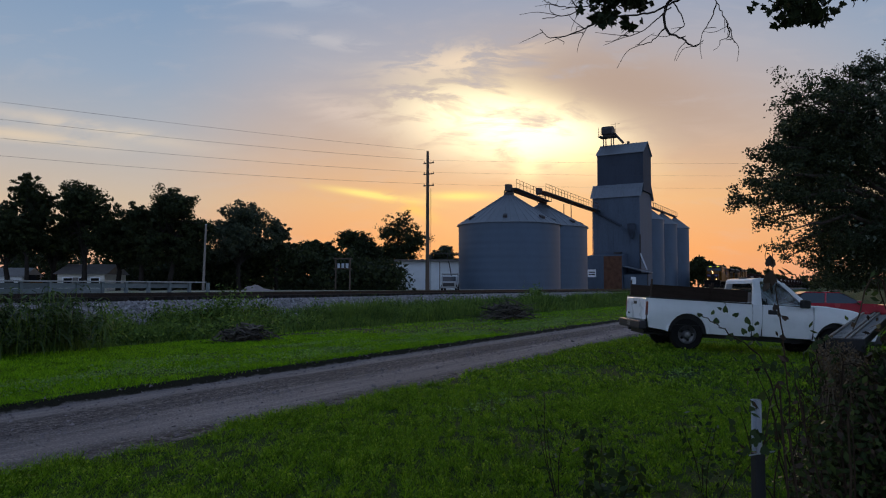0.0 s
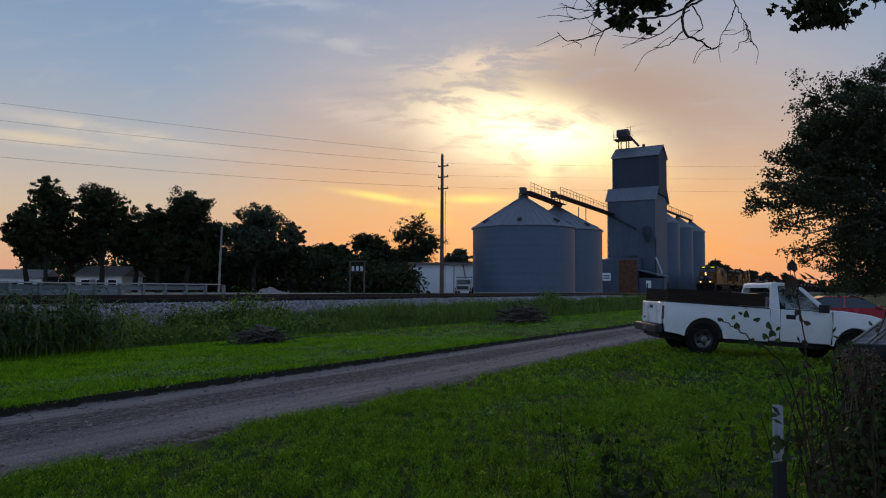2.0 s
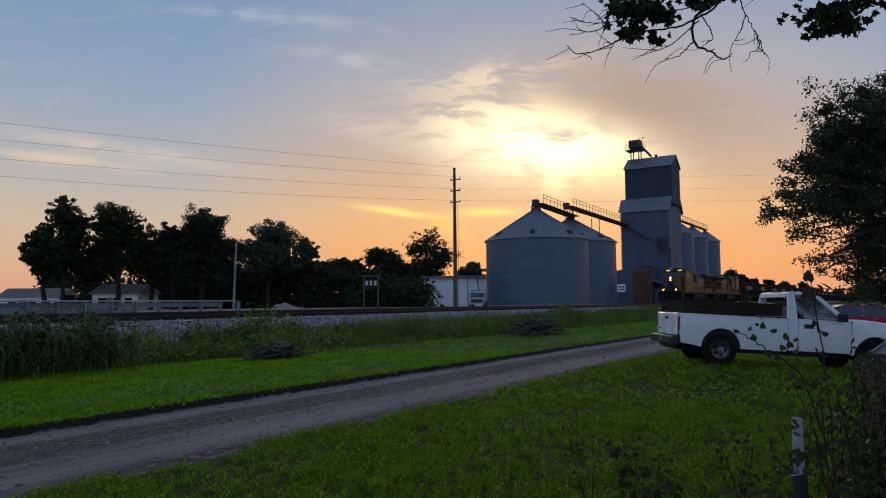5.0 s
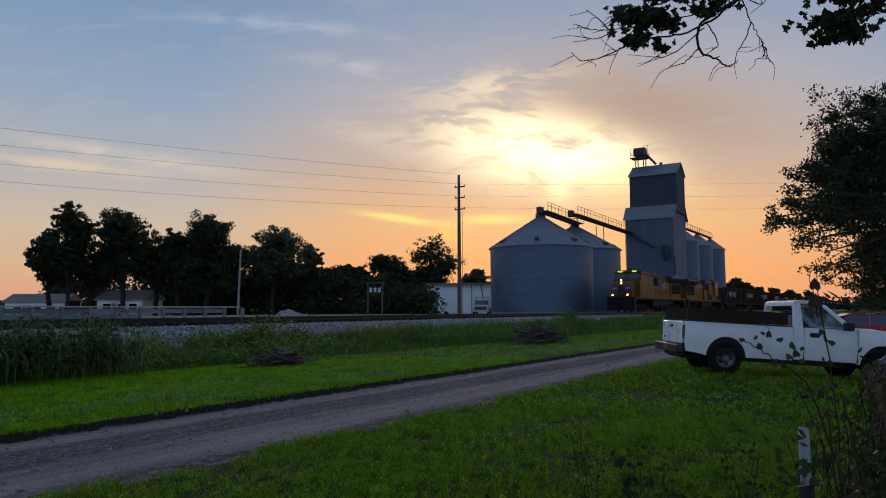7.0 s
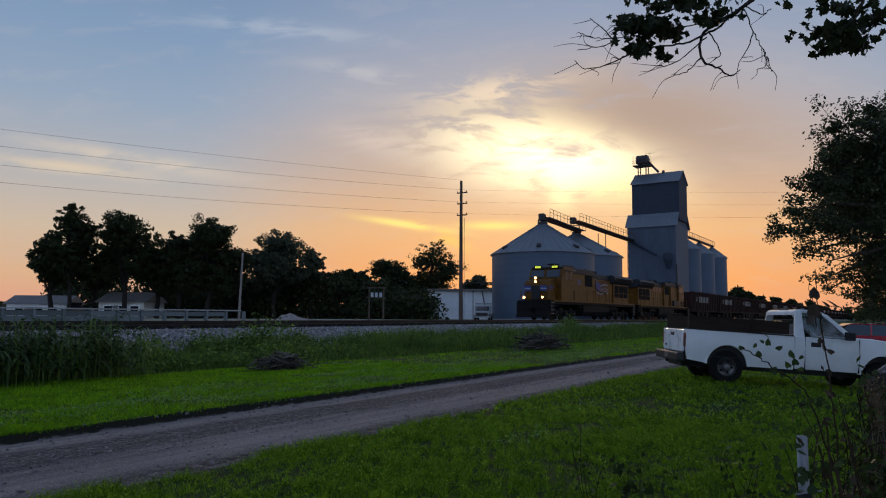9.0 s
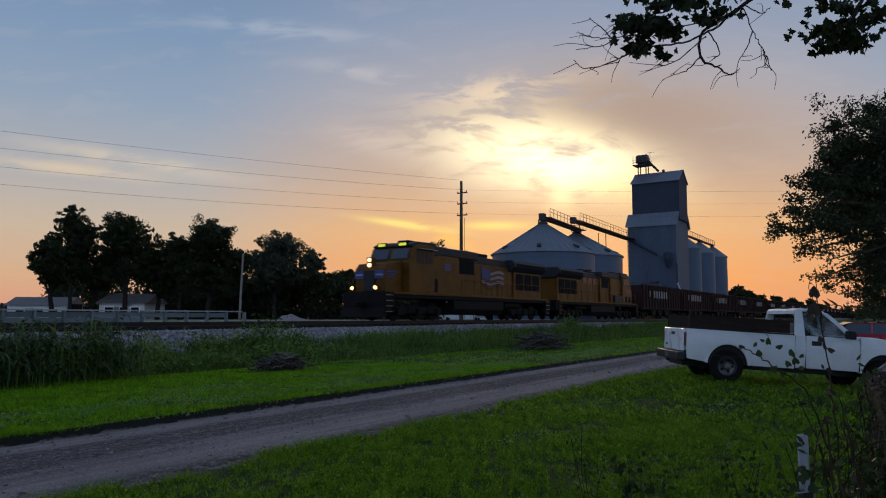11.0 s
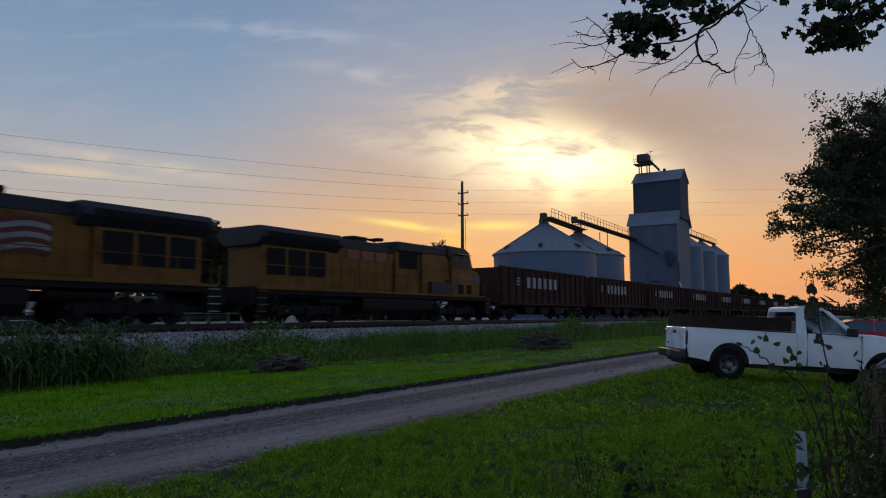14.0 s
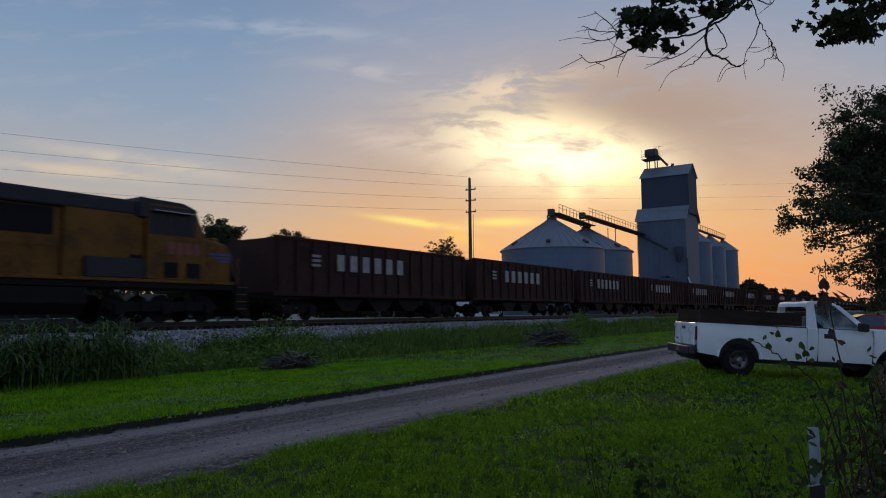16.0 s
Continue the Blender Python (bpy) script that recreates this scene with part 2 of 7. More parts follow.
def ground_mat():
    """Lawn, gravel lane, ditch, ballast and the gravel lot, by the distance from the track (object y)."""
    m = bpy.data.materials.new("ground")
    m.use_nodes = True
    N = Nodes(m.node_tree)
    co = N.add("ShaderNodeTexCoord").outputs["Object"]
    sep = N.add("ShaderNodeSeparateXYZ")
    N.link(co, sep.inputs[0])
    wob = N.math("SUBTRACT", N.noise(co, 0.9, 5, 0.65), 0.5)
    v = N.math("ADD", sep.outputs[1], N.math("MULTIPLY", wob, 0.4))
    crisp = N.math("ADD", sep.outputs[1], N.math("MULTIPLY", N.math("SUBTRACT", N.noise(co, 5.0, 4, 0.6), 0.5), 0.10))

    def band(a, b, soft, w=None):
        w = w or v
        lo = N.math("DIVIDE", N.math("SUBTRACT", w, a), soft, clamp=True)
        hi = N.math("DIVIDE", N.math("SUBTRACT", b, w), soft, clamp=True)
        return N.math("MULTIPLY", lo, hi)

    f1, f2 = N.noise(co, 0.5, 6, 0.65), N.noise(co, 25, 4, 0.7)
    f = N.math("ADD", N.math("MULTIPLY", f1, 0.6), N.math("MULTIPLY", f2, 0.4))
    grass = N.ramp(f, [(0.3, (0.014, 0.022, 0.006)), (0.5, (0.026, 0.045, 0.009)), (0.7, (0.05, 0.085, 0.014))])
    stones = N.add("ShaderNodeTexVoronoi")
    N.link(co, stones.inputs["Vector"])
    stones.inputs["Scale"].default_value = 40
    gv = N.ramp(N.math("ADD", N.math("MULTIPLY", stones.outputs["Distance"], 0.5), N.math("MULTIPLY", f, 0.6)), [(0.34, (0.10, 0.084, 0.088)), (0.50, (0.20, 0.166, 0.160)), (0.68, (0.36, 0.305, 0.290))])
    streak = N.noise(N.scaled(co, (0.12, 2.6, 1)), 1.6, 5, 0.6)
    gv = N.mix(N.math("MULTIPLY", N.math("SUBTRACT", streak, 0.36, clamp=True), 2.2, clamp=True), gv, (0.085, 0.073, 0.078))
    ruts = N.math("ADD", N.math("ABSOLUTE", N.math("SUBTRACT", N.math("ABSOLUTE", N.math("SUBTRACT", v, 8.5)), 1.1)), N.math("MULTIPLY", f1, 0.5))
    gv = N.mix(N.math("MULTIPLY", N.math("SUBTRACT", 0.75, ruts, clamp=True), 0.8), gv, (0.31, 0.265, 0.25))
    # strip of coarse dark stone along the far side, shaded gaps painted in, and crumbs of earth at both rims
    coarse = N.math("MULTIPLY", band(8.1, 9.35, 0.2), N.math("MULTIPLY", N.math("SUBTRACT", N.noise(N.scaled(co, (5, 11, 1)), 1.6, 6, 0.75), 0.36, clamp=True), 4.5, clamp=True))
    gv = N.mix(N.math("MULTIPLY", coarse, 0.9), gv, (0.030, 0.026, 0.026))
    rim = N.math("SUBTRACT", 1.0, band(6.75, 10.2, 0.35))
    gv = N.mix(N.math("MULTIPLY", rim, N.math("MULTIPLY", N.math("SUBTRACT", N.noise(co, 7.0, 5, 0.75), 0.38, clamp=True), 5.0, clamp=True)), gv, (0.045, 0.036, 0.030))
    ditch = N.ramp(f, [(0.3, (0.03, 0.055, 0.016)), (0.6, (0.055, 0.095, 0.028)), (0.75, (0.09, 0.13, 0.04))])
    bal = N.ramp(N.math("ADD", N.math("MULTIPLY", stones.outputs["Distance"], 0.6), N.math("MULTIPLY", f, 0.5)), [(0.3, (0.07, 0.064, 0.066)), (0.55, (0.20, 0.19, 0.195)), (0.8, (0.36, 0.345, 0.345))])
    lot = N.ramp(f1, [(0.35, (0.10, 0.14, 0.04)), (0.5, (0.30, 0.28, 0.20)), (0.62, (0.45, 0.42, 0.37))])
    c = N.mix(band(6.35, 9.93, 0.05, crisp), grass, gv)
    # cut earth of the lawn step, darkened for the shadow under overhanging grass
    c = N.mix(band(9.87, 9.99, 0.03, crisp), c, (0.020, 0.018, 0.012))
    c = N.mix(band(17.3, 22.6, 0.6), c, ditch)
    c = N.mix(band(21.6, 28.0, 0.5), c, bal)
    c = N.mix(band(27.8, 85.0, 0.8), c, lot)
    b = N.add("ShaderNodeBsdfPrincipled")
    N.link(c, b.inputs["Base Color"])
    b.inputs["Roughness"].default_value = 0.9
    b.inputs["Specular IOR Level"].default_value = 0.15
    bn = N.add("ShaderNodeBump")
    bn.inputs["Strength"].default_value, bn.inputs["Distance"].default_value = 0.6, 0.03
    N.link(N.math("ADD", f2, stones.outputs["Distance"]), bn.inputs["Height"])
    N.link(bn.outputs[0], b.inputs["Normal"])
    N.link(b.outputs[0], N.add("ShaderNodeOutputMaterial").inputs[0])
    return m


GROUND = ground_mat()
# bin walls darker and bluer than the roofs: dusk shade put into the colour
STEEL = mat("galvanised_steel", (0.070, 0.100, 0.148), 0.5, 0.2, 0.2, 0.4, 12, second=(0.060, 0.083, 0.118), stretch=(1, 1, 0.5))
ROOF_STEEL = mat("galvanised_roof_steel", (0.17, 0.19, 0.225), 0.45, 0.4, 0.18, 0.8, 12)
DARK_STEEL = mat("dark_weathered_steel", (0.055, 0.05, 0.055), 0.6, 0.4, 0.4, 2.0, 30)
RUST = mat("rusted_steel", (0.12, 0.058, 0.038), 0.85, 0.1, 0.45, 1.5, 20, bump=0.3, gloss=0.12)
# tower siding carries the same blue shade in its colour
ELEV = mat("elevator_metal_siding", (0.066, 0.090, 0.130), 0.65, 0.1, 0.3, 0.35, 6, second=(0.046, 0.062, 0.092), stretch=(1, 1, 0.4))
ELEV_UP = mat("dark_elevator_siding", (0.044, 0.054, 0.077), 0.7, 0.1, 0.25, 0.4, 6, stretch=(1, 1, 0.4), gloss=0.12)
WOOD_POLE = mat("creosoted_pole_wood", (0.09, 0.065, 0.05), 0.85, 0, 0.35, 2, 30, stretch=(1, 1, 0.1))
WIRE = mat("wire", (0.05, 0.05, 0.055), 0.6)
WHITE_WALL = mat("white_painted_siding", (0.78, 0.80, 0.83), 0.6, 0, 0.1, 1.2, 14)
ROOFING = mat("grey_roofing", (0.17, 0.155, 0.15), 0.8, 0, 0.3, 2, 20)
DARK_HOLE = mat("dark_opening", (0.012, 0.012, 0.013), 0.8, gloss=0.05)
# yellow set far below its own paint tone; backlit dimness is in the colour
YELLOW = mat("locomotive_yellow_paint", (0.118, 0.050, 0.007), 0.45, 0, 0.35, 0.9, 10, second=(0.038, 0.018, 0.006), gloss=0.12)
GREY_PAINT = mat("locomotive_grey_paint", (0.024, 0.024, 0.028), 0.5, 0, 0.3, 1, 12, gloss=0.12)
BLACK = mat("black_running_gear", (0.010, 0.009, 0.009), 0.7, 0.2, 0.4, 3, 30, gloss=0.12)
RED_PAINT = mat("red_paint", (0.13, 0.022, 0.018), 0.4)
BLUE_PAINT = mat("blue_paint", (0.028, 0.045, 0.19), 0.45)
FLAG_WHITE = mat("white_decal", (0.30, 0.30, 0.30), 0.5)
LAMP_ON = mat("headlight_glow", (1, 0.9, 0.7), 0.3, emit=(1.0, 0.58, 0.22), power=4.5)
DITCH_ON = mat("ditch_light_glow", (1, 0.9, 0.7), 0.3, emit=(1.0, 0.48, 0.15), power=4.5)
BOARD_ON = mat("lit_number_board", (0.8, 0.8, 0.1), 0.4, emit=(0.75, 0.85, 0.05), power=0.9)
SIDE_GLASS = mat("dark_cab_side_glass", (0.012, 0.014, 0.018), 0.25, 0.0, 0.1, gloss=0.1)
LOCO_GLASS = mat("cab_glass", (0.03, 0.04, 0.055), 0.1, 0.0, 0.1, coat=0.5)
GONDOLA = mat("brown_red_gondola_paint", (0.040, 0.019, 0.016), 0.8, 0.1, 0.5, 0.8, 14, second=(0.018, 0.011, 0.010), gloss=0.12)
CAR_WHITE = mat("faded_white_lettering", (0.24, 0.225, 0.22), 0.7, 0, 0.3, 3, 25)
RAIL_STEEL = mat("rail_steel", (0.036, 0.030, 0.028), 0.5, 0.6, 0.3, 3, 30, gloss=0.12)
TIE = mat("creosoted_tie", (0.03, 0.025, 0.022), 0.9, 0, 0.4, 3, 30, per=0.3, gloss=0.12)
LANE_STONE = mat("lane_gravel_stone", (0.21, 0.18, 0.185), 0.95, 0, 0.3, 8, 60, per=0.35, gloss=0.12)
STONE = mat("ballast_stone", (0.27, 0.255, 0.262), 0.9, 0, 0.3, 8, 60, per=0.5, gloss=0.12)
TRUCK_WHITE = mat("white_truck_paint", (0.88, 0.905, 0.93), 0.28, 0, 0.05, 1.5, 10, coat=0.6)
RUBBER = mat("tyre_rubber", (0.014, 0.014, 0.014), 0.85, 0, 0.3, 6, 60, gloss=0.1)
RIM = mat("steel_wheel_rim", (0.20, 0.20, 0.21), 0.4, 0.7, 0.25, 6, 40)
CHROME = mat("dark_painted_bumper", (0.04, 0.04, 0.045), 0.45, 0.3, 0.4, 4, 30)
BOARD = mat("dark_stained_board", (0.05, 0.034, 0.026), 0.85, 0, 0.4, 3, 30, stretch=(0.3, 1, 3), per=0.2, gloss=0.12)
TAIL_RED = mat("red_tail_lamp", (0.10, 0.006, 0.008), 0.3, coat=0.15)
BLACK_PLASTIC = mat("black_trim", (0.02, 0.02, 0.022), 0.5)
GLASS = glass_mat("window_glass", alpha=0.08)
RED_CAR = mat("red_car_paint", (0.33, 0.012, 0.03), 0.25, 0, 0.06, coat=0.8)
BARK = mat("tree_bark", (0.07, 0.055, 0.045), 0.95, 0, 0.4, 4, 30, bump=0.6, stretch=(1, 1, 0.3), gloss=0.12)
BARK_FAR = mat("dark_tree_bark", (0.030, 0.025, 0.022), 0.95, 0, 0.4, 4, 30, stretch=(1, 1, 0.3), gloss=0.1)
TWIG = mat("twig_bark", (0.06, 0.045, 0.038), 0.9, 0, 0.4, 5, 40)
DEAD_WOOD = mat("dead_branch_wood", (0.072, 0.060, 0.052), 0.9, 0, 0.5, 4, 30, per=0.9)
PALE_STALK = mat("pale_dry_stalk", (0.11, 0.088, 0.064), 0.9, 0, 0.4, 5, 40, per=0.4)
STALK = mat("dry_brown_stalk", (0.045, 0.030, 0.020), 0.9, 0, 0.4, 5, 40, per=0.3, gloss=0.12)
LEAF_FAR = leaf_mat("dark_tree_leaves", (0.029, 0.040, 0.018), 0.5, gloss=0.15)
LEAF_OLIVE = leaf_mat("grey_green_tree_leaves", (0.058, 0.075, 0.05), 0.45, gloss=0.2)
LEAF_NEAR = leaf_mat("hedge_tree_leaves", (0.050, 0.066, 0.037), 0.5, gloss=0.15)
LEAF_PALE = leaf_mat("pale_leaf_undersides", (0.14, 0.17, 0.13), 0.3)
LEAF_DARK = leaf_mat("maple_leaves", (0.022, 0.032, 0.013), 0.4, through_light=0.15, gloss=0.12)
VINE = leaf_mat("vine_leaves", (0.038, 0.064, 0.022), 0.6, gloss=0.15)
PLUME = leaf_mat("tan_seed_heads", (0.11, 0.086, 0.058), 0.4, through_light=0.2)
BROWN_LEAF = leaf_mat("dry_brown_leaves", (0.040, 0.027, 0.019), 0.4, through_light=0.1)
BLADE = leaf_mat("lawn_grass_blades", (0.150, 0.335, 0.012), 0.7, through_light=0.4, patch=1.7, gloss=0.08)
WEED = leaf_mat("ditch_weed_blades", (0.095, 0.165, 0.038), 0.7, patch=1.0, gloss=0.1)
BLADE_NEAR = leaf_mat("weedy_lawn_blades", (0.130, 0.262, 0.016), 0.75, through_light=0.35, patch=3.0, gloss=0.08)
LAWN_WEED = leaf_mat("low_lawn_weed_leaves", (0.175, 0.290, 0.030), 0.7, through_light=0.35, patch=2.5, gloss=0.12)
CORN = leaf_mat("tall_cane_leaves", (0.052, 0.095, 0.028), 0.75, gloss=0.35)
GALV = mat("galvanised_post", (0.42, 0.45, 0.50), 0.5, 0.5, 0.25, 6, 40)
ALU = mat("aluminium_ramp", (0.28, 0.29, 0.30), 0.4, 0.8, 0.2, 6, 40)
FENCE_WOOD = mat("weathered_grey_boards", (0.14, 0.165, 0.172), 0.9, 0, 0.3, 1.5, 25, stretch=(0.3, 1, 1), per=0.25)
GRAVEL = mat("gravel_heap", (0.26, 0.22, 0.215), 0.95, 0, 0.4, 3, 30, bump=0.8)


# ---- shape helpers ----
def link_bm(name, bm, material, parent=None, smooth=False):
    me = bpy.data.meshes.new(name)
    if smooth:
        for f in bm.faces:
            f.smooth = True
    bm.to_mesh(me)
    bm.free()
    me.materials.append(material)
    ob = new(name, me)
    if parent is not None:
        ob.parent = parent
    return ob


def part(name, bm, material, parent, label="", smooth=False):
    ob = link_bm(name, bm, material, parent, smooth)
    return tagged(ob, label) if label else ob


def again(ob, m, parent=None):
    """Another piece on the same mesh, at the pose m in its parent's space."""
    o = new(ob.name.split(".")[0], ob.data)
    o.parent = parent or ob.parent
    o.matrix_basis = m
    if "label" in ob:
        o["label"] = ob["label"]
    return o


def thing(name, m, label, category, group="", kind=""):
    ob = new(name)
    ob.empty_display_size = 0.2
    ob.matrix_basis = m
    return tagged(ob, label, category, group, kind)


def box(x0, x1, y0, y1, z0, z1, bevel=0.0, bm=None, m=None):
    own = bm is None
    b = bmesh.new()
    bmesh.ops.create_cube(b, size=1, matrix=Matrix.Translation(((x0 + x1) / 2, (y0 + y1) / 2, (z0 + z1) / 2)) @ Matrix.Diagonal((x1 - x0, y1 - y0, z1 - z0, 1)))
    if bevel:
        bmesh.ops.bevel(b, geom=b.edges[:], offset=bevel, segments=2, affect="EDGES", profile=0.5)
    if m is not None:
        b.transform(m)
    return b if own else merge(bm, b)


def merge(bm, b):
    me = bpy.data.meshes.new("tmp")
    b.to_mesh(me)
    b.free()
    bm.from_mesh(me)
    bpy.data.meshes.remove(me)
    return bm


def rod(a, b, r, r2=None, sides=8, bm=None):
    """Round bar from a to b."""
    a, b = Vector(a), Vector(b)
    own = bm or bmesh.new()
    t = bmesh.new()
    bmesh.ops.create_cone(t, cap_ends=True, segments=sides, radius1=r, radius2=r if r2 is None else r2, depth=(b - a).length)
    t.transform(Matrix.Translation((a + b) / 2) @ (b - a).to_track_quat("Z", "Y").to_matrix().to_4x4())
    return merge(own, t)


def profile(points, y0, y1, bevel=0.0, axis="y"):
    """Outline in x, z pulled from y0 to y1."""
    bm = bmesh.new()
    vs = [bm.verts.new((x, y0, z)) for x, z in points]
    f = bm.faces.new(vs)
    r = bmesh.ops.extrude_face_region(bm, geom=[f])
    bmesh.ops.translate(bm, verts=[v for v in r["geom"] if isinstance(v, bmesh.types.BMVert)], vec=(0, y1 - y0, 0))
    bmesh.ops.recalc_face_normals(bm, faces=bm.faces[:])
    if bevel:
        bmesh.ops.bevel(bm, geom=bm.edges[:], offset=bevel, segments=2, affect="EDGES", profile=0.5)
    return bm


def lathe(rings, sides=48, bm=None):
    """Surface of turning about z from (radius, z) pairs."""
    bm = bm or bmesh.new()
    rows = []
    for r, z in rings:
        rows.append([bm.verts.new((r * math.cos(2 * math.pi * i / sides), r * math.sin(2 * math.pi * i / sides), z)) for i in range(sides)] if r > 1e-6 else [bm.verts.new((0, 0, z))])
    for a, b in zip(rows, rows[1:]):
        for i in range(sides):
            j = (i + 1) % sides
            if len(b) == 1:
                bm.faces.new((a[i], a[j], b[0]))
            elif len(a) == 1:
                bm.faces.new((a[0], b[j], b[i]))
            else:
                bm.faces.new((a[i], a[j], b[j], b[i]))
    return bm


def tube(points, r0, r1, sides=6, bm=None):
    """One continuous tapering tube along the points."""
    bm = bm or bmesh.new()
    pts = [Vector(p) for p in points]
    last = None
    for i, p in enumerate(pts):
        d = (pts[min(i + 1, len(pts) - 1)] - pts[max(i - 1, 0)]).normalized()
        q = d.to_track_quat("Z", "Y").to_matrix()
        r = r0 + (r1 - r0) * i / max(1, len(pts) - 1)
        ring = [bm.verts.new(p + q @ Vector((r * math.cos(2 * math.pi * k / sides), r * math.sin(2 * math.pi * k / sides), 0))) for k in range(sides)]
        if last:
            for k in range(sides):
                bm.faces.new((last[k], last[(k + 1) % sides], ring[(k + 1) % sides], ring[k]))
        last = ring
    return bm


def bend(points, n=6, wob=0.0, rng=None):
    """Smooth curve through a few points, slightly crooked."""
    p = [Vector(q) for q in points]
    p = [p[0] * 2 - p[1]] + p + [p[-1] * 2 - p[-2]]
    out = []
    for i in range(1, len(p) - 2):
        for k in range(n):
            t = k / n
            a, b, c, d = p[i - 1], p[i], p[i + 1], p[i + 2]
            q = 0.5 * ((2 * b) + (c - a) * t + (2 * a - 5 * b + 4 * c - d) * t * t + (3 * b - a - 3 * c + d) * t ** 3)
            out.append(q + (Vector(rng.normal(0, wob, 3)) if rng is not None and wob else Vector((0, 0, 0))))
    return out + [p[-2]]


def raw_mesh(name, verts, faces_n, material, parent=None, smooth=False):
    """Mesh from numpy corners, faces of n corners each in order."""
    verts = np.asarray(verts, np.float32).reshape(-1, 3)
    n = len(verts)
    me = bpy.data.meshes.new(name)
    me.vertices.add(n)
    me.vertices.foreach_set("co", verts.ravel())
    me.loops.add(n)
    me.loops.foreach_set("vertex_index", np.arange(n, dtype=np.int32))
    me.polygons.add(n // faces_n)
    me.polygons.foreach_set("loop_start", np.arange(0, n, faces_n, dtype=np.int32))
    me.update(calc_edges=True)
    me.materials.append(material)
    ob = new(name, me)
    if parent is not None:
        ob.parent = parent
    return ob


def leaves(rng, centres, size, jitter=0.5, flat=0.0):
    """Leaf-shaped quads at the centres, turned every way."""
    n = len(centres)
    a = rng.normal(size=(n, 3))
    a[:, 2] *= 1 - flat
    a /= np.linalg.norm(a, axis=1, keepdims=True)
    b = np.cross(a, rng.normal(size=(n, 3)))
    b /= np.linalg.norm(b, axis=1, keepdims=True)
    s = (size * (1 + jitter * rng.uniform(-1, 1, n)))[:, None]
    c = np.asarray(centres)
    return np.stack([c - a * s, c + b * s * 0.55 - a * s * 0.1, c + a * s, c - b * s * 0.55 - a * s * 0.1], 1)


def maple_leaves(rng, centres, size):
    """Lobed leaves, each a fan of five points folded at the midrib."""
    out = []
    prof = [(0.0, 0.0), (0.25, -0.25), (0.55, -0.12), (0.42, 0.12), (0.75, 0.42), (0.36, 0.45), (0.3, 0.7), (0.0, 1.1)]
    for c in centres:
        q = Euler(rng.uniform(0, 6.28, 3)).to_matrix()
        s = size * rng.uniform(0.6, 1.2)
        pts = [(x, y, 0.15 * x) for x, y in prof]
        mir = [(-x, y, 0.15 * x) for x, y in prof]
        for side in (pts, mir):
            for i in range(1, 7):
                tri = (side[0], side[i], side[i + 1])
                out.append([tuple(Vector(c) + q @ Vector(p) * s) for p in tri])
    return np.array(out)


# ---- ground: one sheet to the horizon ----
def level(u, v):
    """Height of the ground."""
    pts = ((-3000, 0.0), (6.1, 0.0), (6.6, -0.05), (9.88, -0.06), (9.97, 0.05), (14, 0.07), (17.0, 0.02), (18.6, -0.25), (20.0, -0.2), (21.5, 0.45), (22.8, 1.02), (27.2, 1.06), (28.2, 0.95), (29.5, LOT), (34.0, LOT + 0.12), (4000, LOT + 0.12))
    z = np.interp(v, [p[0] for p in pts], [p[1] for p in pts])
    # the lawn swells a little where the pickup stands
    x, y = u * CU - v * SU, u * SU + v * CU
    w = np.exp(-((x - 7.2) / 4.0) ** 4 - ((y - 17.4) / 3.0) ** 4)
    return z + w * (0.16 - 0.064 * (x - 5.66)) * np.clip((6.4 - v) / 1.2, 0, 1)


def ground():
    us = [-3000, -800, -250, -100, -50, -30] + list(np.arange(-20, 90, 1.5)) + [95, 110, 130, 160, 200, 260, 350, 600, 1200, 4000]
    vs = [-3000, -600, -150, -50, -20, -10, -5, -2] + list(np.arange(0, 6, 1.0)) + [6.0, 6.2, 6.4, 6.6, 7, 7.5, 8, 8.5, 9, 9.4, 9.7, 9.88, 9.925, 9.97, 10.1, 10.4] + list(np.arange(11, 22.8, 0.6)) + [22.8, 23.4, 24, 26, 27.2, 27.7, 28.2, 29, 29.5, 31, 34, 40, 50, 70, 100, 200, 500, 1200, 4000]
    bm = bmesh.new()
    rows = []
    for u in us:
        row = []
        for v in vs:
            w = noise.noise((u * 0.35, v * 0.35, 0)) * (0.012 if v < 17 else 0.12 if v < 22 else 0.02) if -30 < u < 120 and v < 60 else 0
            row.append(bm.verts.new((u, v, float(level(u, v)) + w)))
        rows.append(row)
    for a, b in zip(rows, rows[1:]):
        for i in range(len(vs) - 1):
            bm.faces.new((a[i], b[i], b[i + 1], a[i + 1]))
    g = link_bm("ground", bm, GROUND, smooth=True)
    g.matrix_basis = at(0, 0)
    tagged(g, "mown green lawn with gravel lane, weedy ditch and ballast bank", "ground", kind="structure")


ground()


